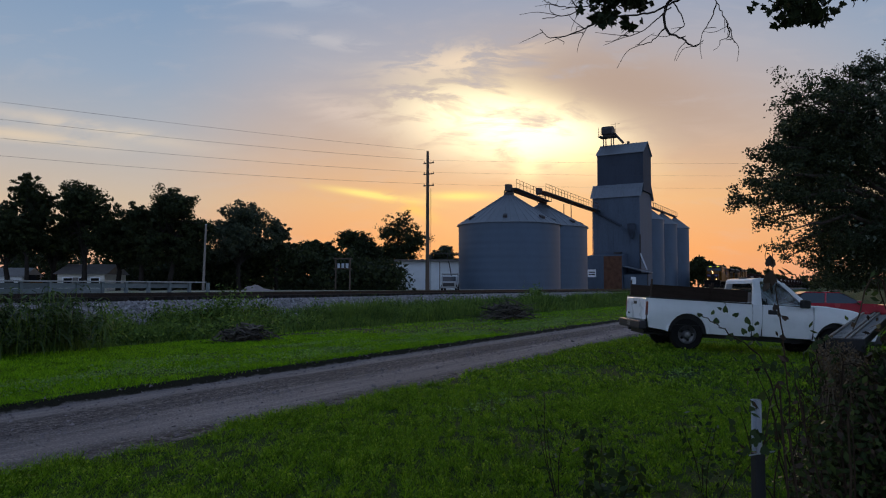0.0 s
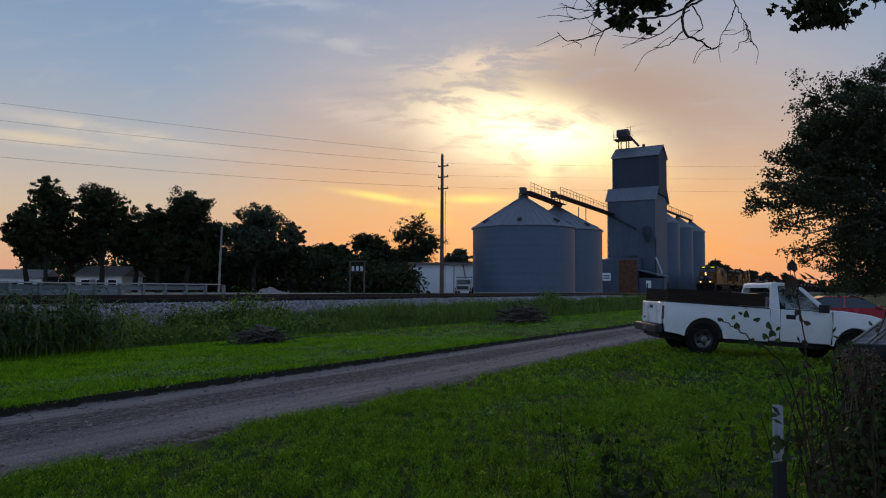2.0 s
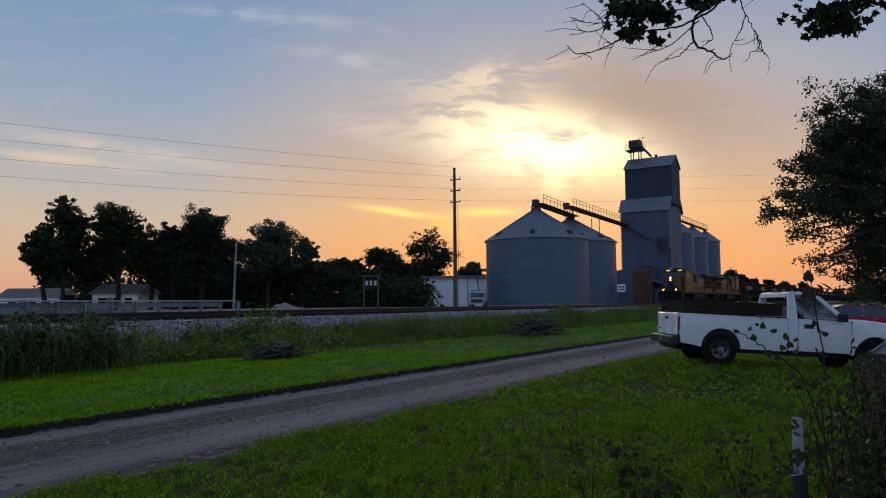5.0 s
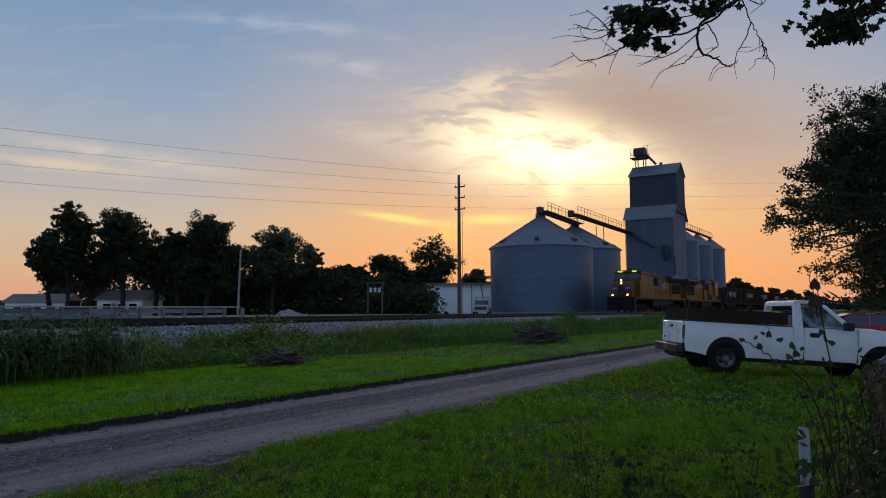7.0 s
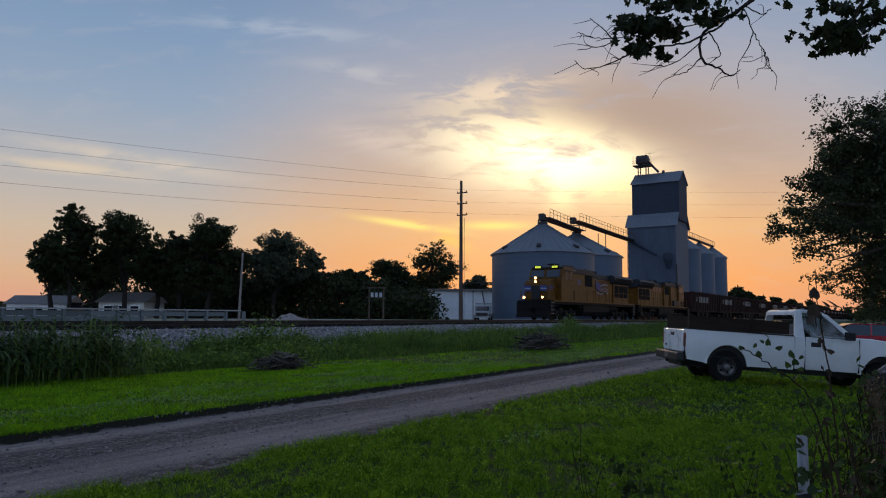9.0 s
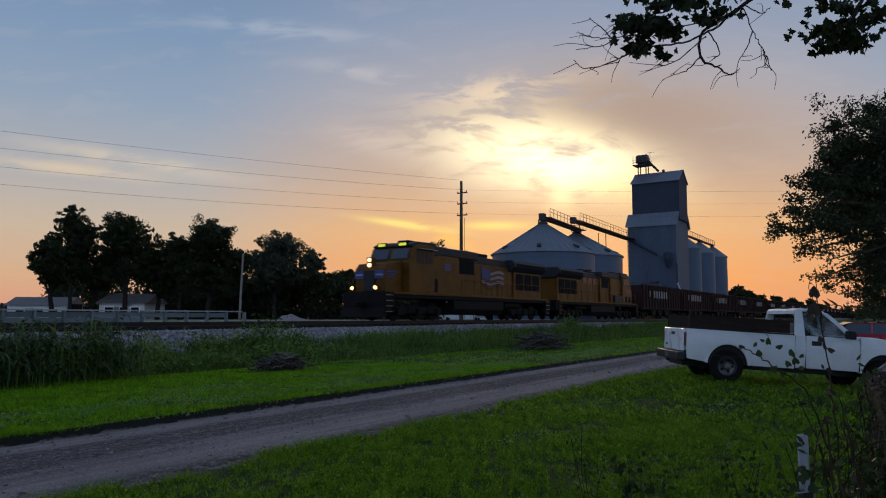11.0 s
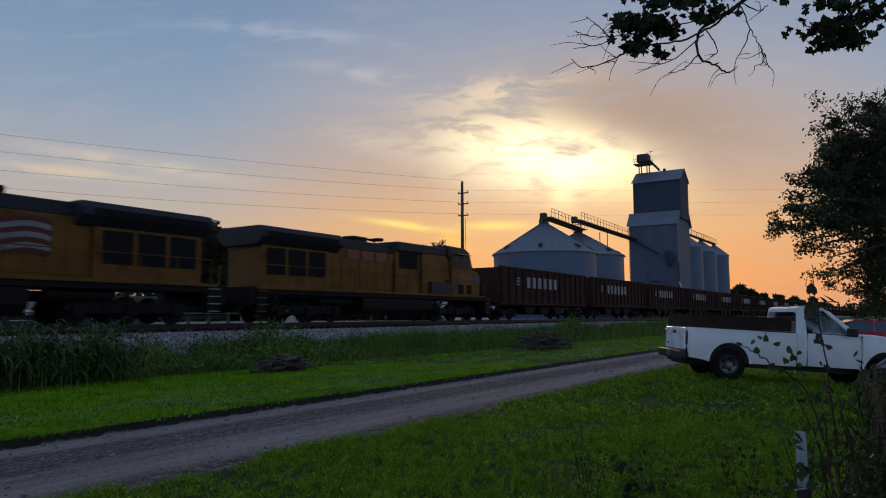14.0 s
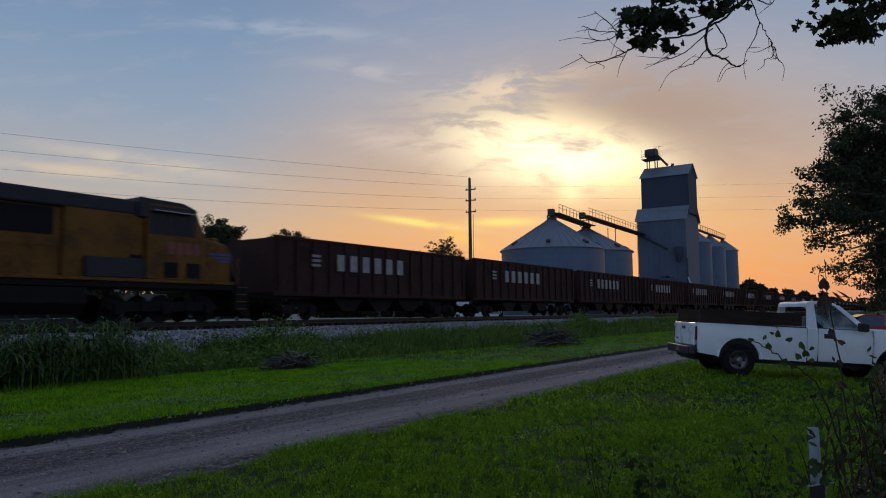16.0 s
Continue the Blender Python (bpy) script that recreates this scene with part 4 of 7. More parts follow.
def locomotive(label, flag, lit):
    """Six-axle road diesel; x forward, z from the rail top, coupler faces at 11.15 and -11.15."""
    g = thing("locomotive", pose(0, 0, 0), label, "locomotive", "locomotives")
    # frame, sill, walkway
    part("frame", box(-10.2, 9.6, -1.45, 1.45, 1.28, 1.58, 0.02), BLACK, g)
    part("walkway_edge", box(-10.2, 9.6, -1.53, 1.53, 1.5, 1.62, 0.015), YELLOW, g, "yellow walkway edge")
    part("front_apron", profile([(9.6, 1.6), (10.3, 1.6), (10.3, 0.75), (10.6, 0.2), (10.1, 0.2), (9.6, 1.2)], -1.45, 1.45, 0.03), BLACK, g)
    part("rear_apron", profile([(-10.2, 1.6), (-10.7, 1.6), (-10.7, 0.75), (-10.2, 0.9)], -1.45, 1.45, 0.03), BLACK, g)
    for s in (-1, 1):
        part("coupler", box(s * 10.5 - 0.6, s * 10.5 + 0.6, -0.16, 0.16, 0.75, 1.05, 0.05), BLACK, g)
        part("headstock_steps", box(s * 10.0 - 0.28, s * 10.0 + 0.28, -1.52, -1.2, 0.45, 1.5), BLACK, g)
        part("headstock_steps", box(s * 10.0 - 0.28, s * 10.0 + 0.28, 1.2, 1.52, 0.45, 1.5), BLACK, g)
        for y in (-1.54, 1.54):
            for z in (0.5, 0.8, 1.1, 1.4):
                part("step_tread", box(s * 10.0 - 0.27, s * 10.0 + 0.27, y - 0.04, y + 0.04, z, z + 0.035), RIM if lit else YELLOW, g)
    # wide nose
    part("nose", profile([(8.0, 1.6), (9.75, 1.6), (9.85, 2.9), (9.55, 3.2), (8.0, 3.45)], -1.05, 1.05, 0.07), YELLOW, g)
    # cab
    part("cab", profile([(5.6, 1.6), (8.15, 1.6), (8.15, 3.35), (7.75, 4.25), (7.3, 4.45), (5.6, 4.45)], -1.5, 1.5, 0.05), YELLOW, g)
    part("cab_roof", profile([(5.3, 4.32), (7.85, 4.28), (7.8, 4.42), (7.2, 4.62), (5.3, 4.66)], -1.42, 1.42, 0.06), GREY_PAINT, g)
    for s in (-1, 1):
        part("windshield", box(-0.02, 0.02, 0.12 if s > 0 else -1.3, 1.3 if s > 0 else -0.12, -0.33, 0.33, m=pose(7.98, 0, 3.86, 0, -24)), LOCO_GLASS, g)
        part("side_window", box(5.85, 6.55, s * 1.5 - 0.02, s * 1.5 + 0.02, 3.35, 4.1, 0.005), SIDE_GLASS, g)
        part("side_window", box(6.7, 7.45, s * 1.5 - 0.02, s * 1.5 + 0.02, 3.35, 4.1, 0.005), SIDE_GLASS, g)
        if not lit:
            part("window_band", box(5.64, 7.68, s * 1.5 - 0.01, s * 1.5 + 0.01, 3.3, 4.38), GREY_PAINT, g, "dark grey band round the cab windows")
            for i in range(4):
                part("number_bar", box(6.45 + i * 0.38, 6.73 + i * 0.38, s * 1.5 - 0.012, s * 1.5 + 0.012, 2.6, 3.05), RED_PAINT, g, "faded red cab lettering")
            for x in (6.3, 7.3):
                part("cab_locker_door", box(x, x + 0.62, s * 1.5 - 0.014, s * 1.5 + 0.014, 1.7, 2.28, 0.005), DARK_HOLE, g)
            part("battery_box", box(3.3, 5.55, s * 1.38 - 0.12, s * 1.38 + 0.12, 1.63, 2.35, 0.03), GREY_PAINT, g)
        part("sun_shade", box(5.7, 7.4, s * 1.5 - 0.3, s * 1.5 + 0.3, 4.15, 4.19, m=pose(0, 0, 0)), RIM, g)
        nb = part("number_board", box(-0.03, 0.05, 0.42 if s > 0 else -1.12, 1.12 if s > 0 else -0.42, -0.14, 0.14, 0.01, m=pose(7.78, 0, 4.42, 0, -20)), BLACK, g)
        if lit:
            for i in range(4):
                part("lit_bar", box(0.052, 0.06, s * 0.77 - 0.25 + i * 0.13, s * 0.77 - 0.15 + i * 0.13, -0.085, 0.085, m=pose(7.78, 0, 4.42, 0, -20)), BOARD_ON, nb)
        dl = part("ditch_light", rod((10.15, s * 0.82, 1.82), (10.33, s * 0.82, 1.82), 0.13, sides=16), BLACK, g)
        part("ditch_lamp", rod((10.33, s * 0.82, 1.82), (10.36, s * 0.82, 1.82), 0.10, sides=16), DITCH_ON if lit else RIM, dl)
        part("handrail_stanchion", rod((9.9, s * 1.4, 1.6), (9.9, s * 1.4, 2.6), 0.025, sides=5), YELLOW, g)
        part("front_handrail", rod((10.15, s * 1.45, 0.9), (9.4, s * 1.45, 2.55), 0.025, sides=5), YELLOW, g)
    hl = part("headlight_box", box(9.5, 9.86, -0.2, 0.2, 2.98, 3.55, 0.05), YELLOW, g)
    for z in (3.1, 3.4):
        part("headlamp", rod((9.86, 0, z), (9.9, 0, z), 0.105, sides=16), LAMP_ON if lit else RIM, hl)
    part("nose_door", box(9.8, 9.88, -0.38, 0.38, 1.65, 2.8, 0.02), GREY_PAINT if lit else YELLOW, g)
    # blue and white winged emblem, plain shapes
    for s in (-1, 1):
        for i, (z, w) in enumerate(((2.72, 1.0), (2.58, 0.9), (2.44, 0.75))):
            part("emblem_bar", box(8.7 + 0.2 * i, 9.7, s * 1.075 - 0.012, s * 1.075 + 0.012, z, z + 0.075), BLUE_PAINT, g)
        part("emblem_bar", box(9.86, 9.9, 0.4 if s > 0 else -1.0, 1.0 if s > 0 else -0.4, 2.35, 2.8, 0.005), BLUE_PAINT, g)
        part("emblem_bar", box(9.903, 9.91, 0.45 if s > 0 else -0.95, 0.95 if s > 0 else -0.45, 2.52, 2.6), FLAG_WHITE, g)
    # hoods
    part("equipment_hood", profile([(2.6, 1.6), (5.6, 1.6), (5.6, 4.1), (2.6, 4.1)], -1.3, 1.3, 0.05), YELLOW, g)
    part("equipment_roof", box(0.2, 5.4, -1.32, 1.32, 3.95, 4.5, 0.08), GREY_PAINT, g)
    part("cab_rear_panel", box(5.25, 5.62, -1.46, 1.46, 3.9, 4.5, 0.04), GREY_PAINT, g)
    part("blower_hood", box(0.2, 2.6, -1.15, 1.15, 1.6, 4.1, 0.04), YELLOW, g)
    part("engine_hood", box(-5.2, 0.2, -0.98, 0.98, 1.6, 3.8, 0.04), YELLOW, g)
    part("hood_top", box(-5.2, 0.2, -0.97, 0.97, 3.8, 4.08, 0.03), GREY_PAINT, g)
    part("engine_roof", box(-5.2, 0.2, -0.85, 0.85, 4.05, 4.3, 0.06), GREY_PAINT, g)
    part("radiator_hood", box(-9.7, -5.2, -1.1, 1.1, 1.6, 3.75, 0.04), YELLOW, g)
    bm = profile([(-1.1, 3.5), (1.1, 3.5), (1.5, 3.85), (1.5, 4.12), (1.28, 4.36), (-1.28, 4.36), (-1.5, 4.12), (-1.5, 3.85)], -10.0, -4.6, 0.03)
    bm.transform(pose(0, 0, 0, 0, 0, -90))
    if sum(v.co.x for v in bm.verts) > 0:
        bm.transform(pose(0, 0, 0, 0, 0, 180))
    part("radiator_housing", bm, GREY_PAINT, g)
    part("muffler", box(-2.6, -1.4, -0.4, 0.4, 4.28, 4.62, 0.03), BLACK, g)
    hn = part("horn", rod((-0.3, 0.0, 4.3), (-0.3, 0.0, 4.62), 0.04, sides=6), BLACK, g)
    for i in range(3):
        part("horn_bell", rod((-0.6 + (i % 2) * 0.1, -0.25 + i * 0.25, 4.62), (0.1, -0.25 + i * 0.25, 4.62), 0.05, 0.11, 8), BLACK, hn)
    part("antenna_dome", box(6.0, 6.8, -0.4, 0.4, 4.64, 4.8, 0.06), BLACK, g)
    for s in (-1, 1):
        y = s * 0.985
        # hood doors
        for i in range(7):
            part("hood_door", box(-4.95 + i * 0.72, -4.32 + i * 0.72, y - 0.02, y + 0.02, 1.75, 3.2, 0.01), YELLOW, g)
        for i in range(3):
            part("radiator_grille", box(-9.4 + i * 1.35, -8.25 + i * 1.35, s * 1.11 - 0.02, s * 1.11 + 0.02, 2.2, 3.4), DARK_HOLE, g)
        part("wing_screen", box(-9.7, -5.0, s * 1.505 - 0.012, s * 1.505 + 0.012, 3.87, 4.10), DARK_HOLE, g)
        part("intake_grille", box(0.5, 2.3, s * 1.15 - 0.02, s * 1.15 + 0.02, 3.0, 3.9), DARK_HOLE, g)
        part("cab_door", box(5.0, 5.5, s * 1.3 - 0.02, s * 1.3 + 0.02, 1.7, 2.5), DARK_HOLE, g)
        for i in range(4):
            part("side_letter_bar", box(-3.8 + i * 1.2, -2.9 + i * 1.2, y - 0.035, y + 0.035, 3.3, 3.75), RED_PAINT, g) if not flag else None
        if flag:
            stripes_flag(g, -3.8, -0.7, s * 1.03, 2.3, 3.55)
            for i in range(3):
                part("emblem_bar", box(3.6, 4.3, s * 1.31 - 0.012, s * 1.31 + 0.012, 3.1 + i * 0.16, 3.2 + i * 0.16), BLUE_PAINT, g)
        # walkway handrail
        part("handrail", rod((-9.9, s * 1.45, 2.6), (2.5, s * 1.45, 2.6), 0.022, sides=5), YELLOW, g)
        for i in range(9):
            part("handrail_stanchion", rod((-9.9 + i * 1.55, s * 1.45, 1.6), (-9.9 + i * 1.55, s * 1.45, 2.6), 0.02, sides=5), YELLOW, g)
        part("sill_light", rod((4.4, s * 1.55, 1.15), (4.4, s * 1.58, 1.15), 0.06, sides=8), RIM, g)
        part("air_reservoir", rod((-6.0, s * 1.05, 1.05), (-3.6, s * 1.05, 1.05), 0.2, sides=12), BLACK, g)
    tank = part("fuel_tank", profile([(-1.15, 0.35), (1.15, 0.35), (1.45, 0.7), (1.45, 1.25), (-1.45, 1.25), (-1.45, 0.7)], -3.4, 3.0, 0.03), BLACK, g)
    tank.data.transform(pose(0, 0, 0, 0, 0, 90))
    bogie(g, 6.7, (-1.95, 0.0, 1.95), 0.53)
    bogie(g, -6.7, (-1.95, 0.0, 1.95), 0.53)
    return g


def gondola():
    """High-sided ribbed ballast car, 17 m over couplers; its middle at x = 0."""
    g = thing("gondola_car", pose(0, 0, 0), "dark brown ribbed high-sided freight car with faded lettering", "freight car", "freight cars")
    for s in (-1, 1):
        part("side_wall", box(-7.9, 7.9, s * 1.5 - 0.03, s * 1.5 + 0.03, 1.25, 3.7), GONDOLA, g)
        part("top_rail", box(-7.95, 7.95, s * 1.5 - 0.09, s * 1.5 + 0.09, 3.66, 3.8, 0.02), GONDOLA, g)
        part("side_sill", box(-7.95, 7.95, s * 1.5 - 0.09, s * 1.5 + 0.09, 1.1, 1.3, 0.02), GONDOLA, g)
        first = None
        for i in range(15):
            x = -7.7 + i * 1.1
            if first is None:
                first = part("side_rib", box(-0.09, 0.09, -0.09, 0.09, 1.2, 3.7), GONDOLA, g)
                first.matrix_basis = pose(x, s * 1.56, 0)
            else:
                again(first, pose(x, s * 1.56, 0))
        # faded lettering as plain bars
        for i in range(6):
            part("lettering_bar", box(-1.35 + i * 0.96, -0.83 + i * 0.96, s * 1.655 - 0.004, s * 1.655 + 0.004, 2.35, 3.15), CAR_WHITE, g)
        for i in range(3):
            part("lettering_bar", box(5.15, 5.7, s * 1.655 - 0.004, s * 1.655 + 0.004, 2.5 + i * 0.22, 2.62 + i * 0.22), CAR_WHITE, g)
        part("end_ladder", box(s * 7.9 - 0.06, s * 7.9 + 0.06, -1.62, -1.3, 0.8, 3.6), GONDOLA, g)
        part("end_wall", box(s * 7.9 - 0.05, s * 7.9 + 0.05, -1.45, 1.45, 1.25, 3.7), GONDOLA, g)
        part("coupler", box(s * 8.2 - 0.35, s * 8.2 + 0.35, -0.15, 0.15, 0.75, 1.02, 0.04), BLACK, g)
        part("end_platform", box(s * 7.9 - 0.3, s * 7.9 + 0.3, -1.4, 1.4, 1.0, 1.14), BLACK, g)
    part("floor", box(-7.85, 7.85, -1.45, 1.45, 1.05, 1.25), BLACK, g)
    for x in (-2.6, 0.0, 2.6):
        part("hopper_bay", profile([(x - 1.2, 1.1), (x + 1.2, 1.1), (x + 0.45, 0.4), (x - 0.45, 0.4)], -1.2, 1.2), BLACK, g)
    part("ballast_load", profile([(-7.8, 3.1), (7.8, 3.1), (6.8, 3.55), (2, 3.62), (-3, 3.5), (-6.9, 3.6)], -1.4, 1.4, 0.1), GRAVEL, g)
    for x in (-6.1, 6.1):
        bogie(g, x, (-0.88, 0.88), 0.45)
    return g


loco_a = locomotive("yellow six-axle diesel locomotive with grey roof, lit headlights and flag decal", True, True)
loco_b = locomotive("yellow six-axle diesel locomotive running backwards, red lettering bars", False, False)
loco_a.scale = (1.03, 1, 1)
cars = [gondola()]
for i in range(27):
    cars.append(copy_thing(cars[0], pose(0, 0, 0)))


# ---- poles and wires ----
def utility_pole(u, v, height, label, arms=True, lean=0.0):
    p = thing("utility_pole", at(u, v, LOT) @ pose(0, 0, 0, lean), label, "utility pole", "utility poles")
    part("pole", rod((0, 0, -0.3), (0, 0, height), 0.19, 0.11, 12), WOOD_POLE, p)
    if arms:
        for z in (height - 1.0, height - 1.95, height - 2.95):
            part("crossarm", box(-0.06, 0.06, -0.5, 0.5, -0.045, 0.045, 0.01, m=pose(0.16, 0, z)), WOOD_POLE, p)
            for s in (-0.45, 0.45):
                part("insulator", rod((0.16, s, z + 0.04), (0.16, s, z + 0.18), 0.04, 0.03, 8), DARK_STEEL, p)
        part("drop_cable", rod((0.2, -0.2, height - 3.2), (0.2, -0.2, 0.3), 0.02, sides=5), WIRE, p)
    return p


POLE_U, POLE_V, POLE_H = 51.7, 31.5, 12.2
utility_pole(POLE_U, POLE_V, POLE_H, "tall wooden utility pole with three short crossarms")
utility_pole(-4.7, 58.0, POLE_H, "tall wooden utility pole with three short crossarms")
utility_pole(81.3, -24.5, POLE_H, "tall wooden utility pole with three short crossarms")


def wire(a, b, sag, r=0.012):
    """Hanging line between two points of the railway frame."""
    a, b = Vector(a), Vector(b)
    pts = [a.lerp(b, i / 24) + Vector((0, 0, -4 * sag * (i / 24) * (1 - i / 24))) for i in range(25)]
    w = link_bm("power_line", tube(pts, r, r, 4), WIRE)
    w.matrix_basis = at(0, 0)
    tagged(w, "thin dark overhead power line between poles", "power line", "power lines")


for dv, dz, sg in ((0.0, 0.1, 0.5), (-0.45, -0.8, 0.75), (0.45, -1.75, 0.8), (0.0, -2.8, 0.9)):
    z = LOT + POLE_H + dz
    wire((POLE_U + 0.16, POLE_V + dv, z), (-4.7, 58.0 + dv, z), sg, 0.008)
    if dz < 0:
        wire((POLE_U + 0.16, POLE_V + dv, z), (81.3, -24.5 + dv, z), sg * 0.6, 0.0045)


def small_pole(x, y, h, label, lean=0.0):
    p = thing("street_pole", pose(x, y, LOT, 0, lean), label, "pole", "small poles")
    part("pole", rod((0, 0, -0.2), (0, 0, h), 0.13, 0.09, 8), mat("grey_pole_wood", (0.22, 0.19, 0.17), 0.9), p)
    part("cap", rod((0, 0, h), (0, 0, h + 0.05), 0.1, 0.08, 8), GALV, p)


small_pole(-22.3, 66, 6.3, "thin weathered grey pole beside the lot", 1.5)
for x, y, h in ((118, 205, 11), (136, 215, 10), (150, 240, 10), (-60, 84, 4)):
    small_pole(x, y, h, "thin distant pole against the sky")


def h_frame():
    x, y = -10.6, 75
    p = thing("transformer_stand", pose(x, y, LOT, 0, 0, 5), "two-post wooden stand with transformers on a crosspiece", "transformer")
    for s in (-0.75, 0.75):
        part("post", rod((s, 0, -0.2), (s, 0, 3.6), 0.09, 0.08, 8), WOOD_POLE, p)
    for z in (2.4, 3.45):
        part("crossarm", box(-1.0, 1.0, -0.06, 0.06, z, z + 0.12), WOOD_POLE, p)
    for i in range(3):
        part("transformer_can", rod((-0.45 + i * 0.45, -0.05, 2.52), (-0.45 + i * 0.45, -0.05, 3.0), 0.15, sides=12), GALV, p)


h_frame()


# ---- low plank-panelled platform wall beyond the track ----
def platform_wall():
    f = thing("plank_wall", at(0, 29.6, LOT - 0.05), "long low grey plank wall with posts beside the track", "wall", kind="structure")
    first = plank = None
    for i in range(34):
        u = -14 + i * 1.22
        if u > 26.4:
            break
        if first is None:
            first = part("post", box(-0.06, 0.06, -0.09, 0.09, 0, 0.80, 0.008), FENCE_WOOD, f)
            first.matrix_basis = pose(u, 0, 0)
        else:
            again(first, pose(u, 0, 0))
        if u < 25:
            for k in range(3):
                if u > 20.0 and k == 1:
                    continue
                m = pose(u + 0.61, 0.03, 0.06 + k * 0.235)
                if plank is None:
                    plank = part("plank", box(-0.6, 0.6, -0.03, 0.03, 0, 0.225, 0.006), FENCE_WOOD, f)
                    plank.matrix_basis = m
                else:
                    again(plank, m)
    part("cap_rail", box(-14.1, 26.0, -0.12, 0.14, 0.80, 0.86, 0.008), mat("pale_cap_board", (0.30, 0.30, 0.29), 0.8, 0, 0.25, 2, 20, stretch=(0.2, 1, 1)), f)


platform_wall()


# ---- trees ----
def tree(m, height, crown_r, crown_z, crown_h, seed, material=None, leaf=0.18, clumps=44, per=230, label="dark leafy broadleaf tree against the evening sky", group="trees beyond the track", trunk_r=0.28, name="tree", spread=0.9, bare=0.0):
    """Tapered trunk with limbs reaching into a crown of leaf clumps inside an uneven ellipsoid."""
    rng = np.random.default_rng(seed)
    t = thing(name, m, label, "tree", group)
    bm = bmesh.new()
    # trunk with a slight bend
    pts = [Vector((0, 0, -0.3))]
    for i in range(1, 6):
        pts.append(Vector((rng.normal(0, 0.12), rng.normal(0, 0.12), crown_z * 1.05 * i / 5)) + Vector((pts[-1].x, pts[-1].y, 0)) * 0.8)
    for i in range(5):
        rod(pts[i], pts[i + 1], trunk_r * (1 - 0.12 * i), trunk_r * (1 - 0.12 * (i + 1)), 10, bm)
    # crown of several lobes, each a shell of small leaf clumps round a darker heart
    cs, rs, lobes = [], [], [(Vector((0, 0, crown_z + crown_h * 0.55)), crown_r * 0.56, crown_h * 0.46)]
    count = 8 + clumps // 14
    for i in range(count):
        a, q = 2.4 * i + rng.uniform(-0.5, 0.5), rng.uniform(-0.95, 0.75)
        k = rng.uniform(0.40, 0.78) * math.sqrt(max(0.15, 1 - q * q * 0.7))
        lobes.append((Vector((math.cos(a) * crown_r * k * spread, math.sin(a) * crown_r * k * spread, crown_z + q * crown_h * 0.72)), crown_r * rng.uniform(0.42, 0.60), crown_h * rng.uniform(0.28, 0.42)))
    heart = []
    for c, r, h in lobes:
        for i in range(max(6, int(clumps * 3.6 / len(lobes)))):
            d = rng.normal(size=3)
            d /= np.linalg.norm(d)
            k = rng.uniform(0.5, 1.05) ** 0.6 * (1 + 0.07 * np.clip(rng.normal(), -1.5, 1.5))
            cs.append(np.array(c) + d * np.array([r, r, h]) * k)
            rs.append(max(0.16, rng.uniform(0.05, 0.13) * crown_r))
        q = np.clip(rng.normal(size=(170, 3)) * 0.33, -0.6, 0.6)
        heart.append(np.array(c) + q * np.array([r, r, h]))
    for c in cs[::5]:
        start = pts[rng.integers(2, 6)]
        c = Vector(c)
        mid = start.lerp(c, 0.5) + Vector((0, 0, 0.08 * crown_r))
        rod(start, mid, trunk_r * 0.34, trunk_r * 0.2, 6, bm)
        rod(mid, c, trunk_r * 0.2, trunk_r * 0.06, 5, bm)
    part("trunk", bm, BARK_FAR, t)
    out = []
    for c, r in zip(cs, rs):
        n = int(per * rng.uniform(0.2, 0.55) * (1 - bare))
        q = rng.normal(size=(n, 3))
        far = np.linalg.norm(q, axis=1, keepdims=True)
        q = q * np.minimum(1, 2.2 / far) * r * 0.6 * np.array([1.2, 1.2, 0.75])
        out.append(q + c)
    raw_mesh("crown", np.concatenate([leaves(rng, np.concatenate(out), leaf * 0.62), leaves(rng, np.concatenate(heart), leaf * 1.5)]), 4, material or LEAF_FAR, t)
    return t


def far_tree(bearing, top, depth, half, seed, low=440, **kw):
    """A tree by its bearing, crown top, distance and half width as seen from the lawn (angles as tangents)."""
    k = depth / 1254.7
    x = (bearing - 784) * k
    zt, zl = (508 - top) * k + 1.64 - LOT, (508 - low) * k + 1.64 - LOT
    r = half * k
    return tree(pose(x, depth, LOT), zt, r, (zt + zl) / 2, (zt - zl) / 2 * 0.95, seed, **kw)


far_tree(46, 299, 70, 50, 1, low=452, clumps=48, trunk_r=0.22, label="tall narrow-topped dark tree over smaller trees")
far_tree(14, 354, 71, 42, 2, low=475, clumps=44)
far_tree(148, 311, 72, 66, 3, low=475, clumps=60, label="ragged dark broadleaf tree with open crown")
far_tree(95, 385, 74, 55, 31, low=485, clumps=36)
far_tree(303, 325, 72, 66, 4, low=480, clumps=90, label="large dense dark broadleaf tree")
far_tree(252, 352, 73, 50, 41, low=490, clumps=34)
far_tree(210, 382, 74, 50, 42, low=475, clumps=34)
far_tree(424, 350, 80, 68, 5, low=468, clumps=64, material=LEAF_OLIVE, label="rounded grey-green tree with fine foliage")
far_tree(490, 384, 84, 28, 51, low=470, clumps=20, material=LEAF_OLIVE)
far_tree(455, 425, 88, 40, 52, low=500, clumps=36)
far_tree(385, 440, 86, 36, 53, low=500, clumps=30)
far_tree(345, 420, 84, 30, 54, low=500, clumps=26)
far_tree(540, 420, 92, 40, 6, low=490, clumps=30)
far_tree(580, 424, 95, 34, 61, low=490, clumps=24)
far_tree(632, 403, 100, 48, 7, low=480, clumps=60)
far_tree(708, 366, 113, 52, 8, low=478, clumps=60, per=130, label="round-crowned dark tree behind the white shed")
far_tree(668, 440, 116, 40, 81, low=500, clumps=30)
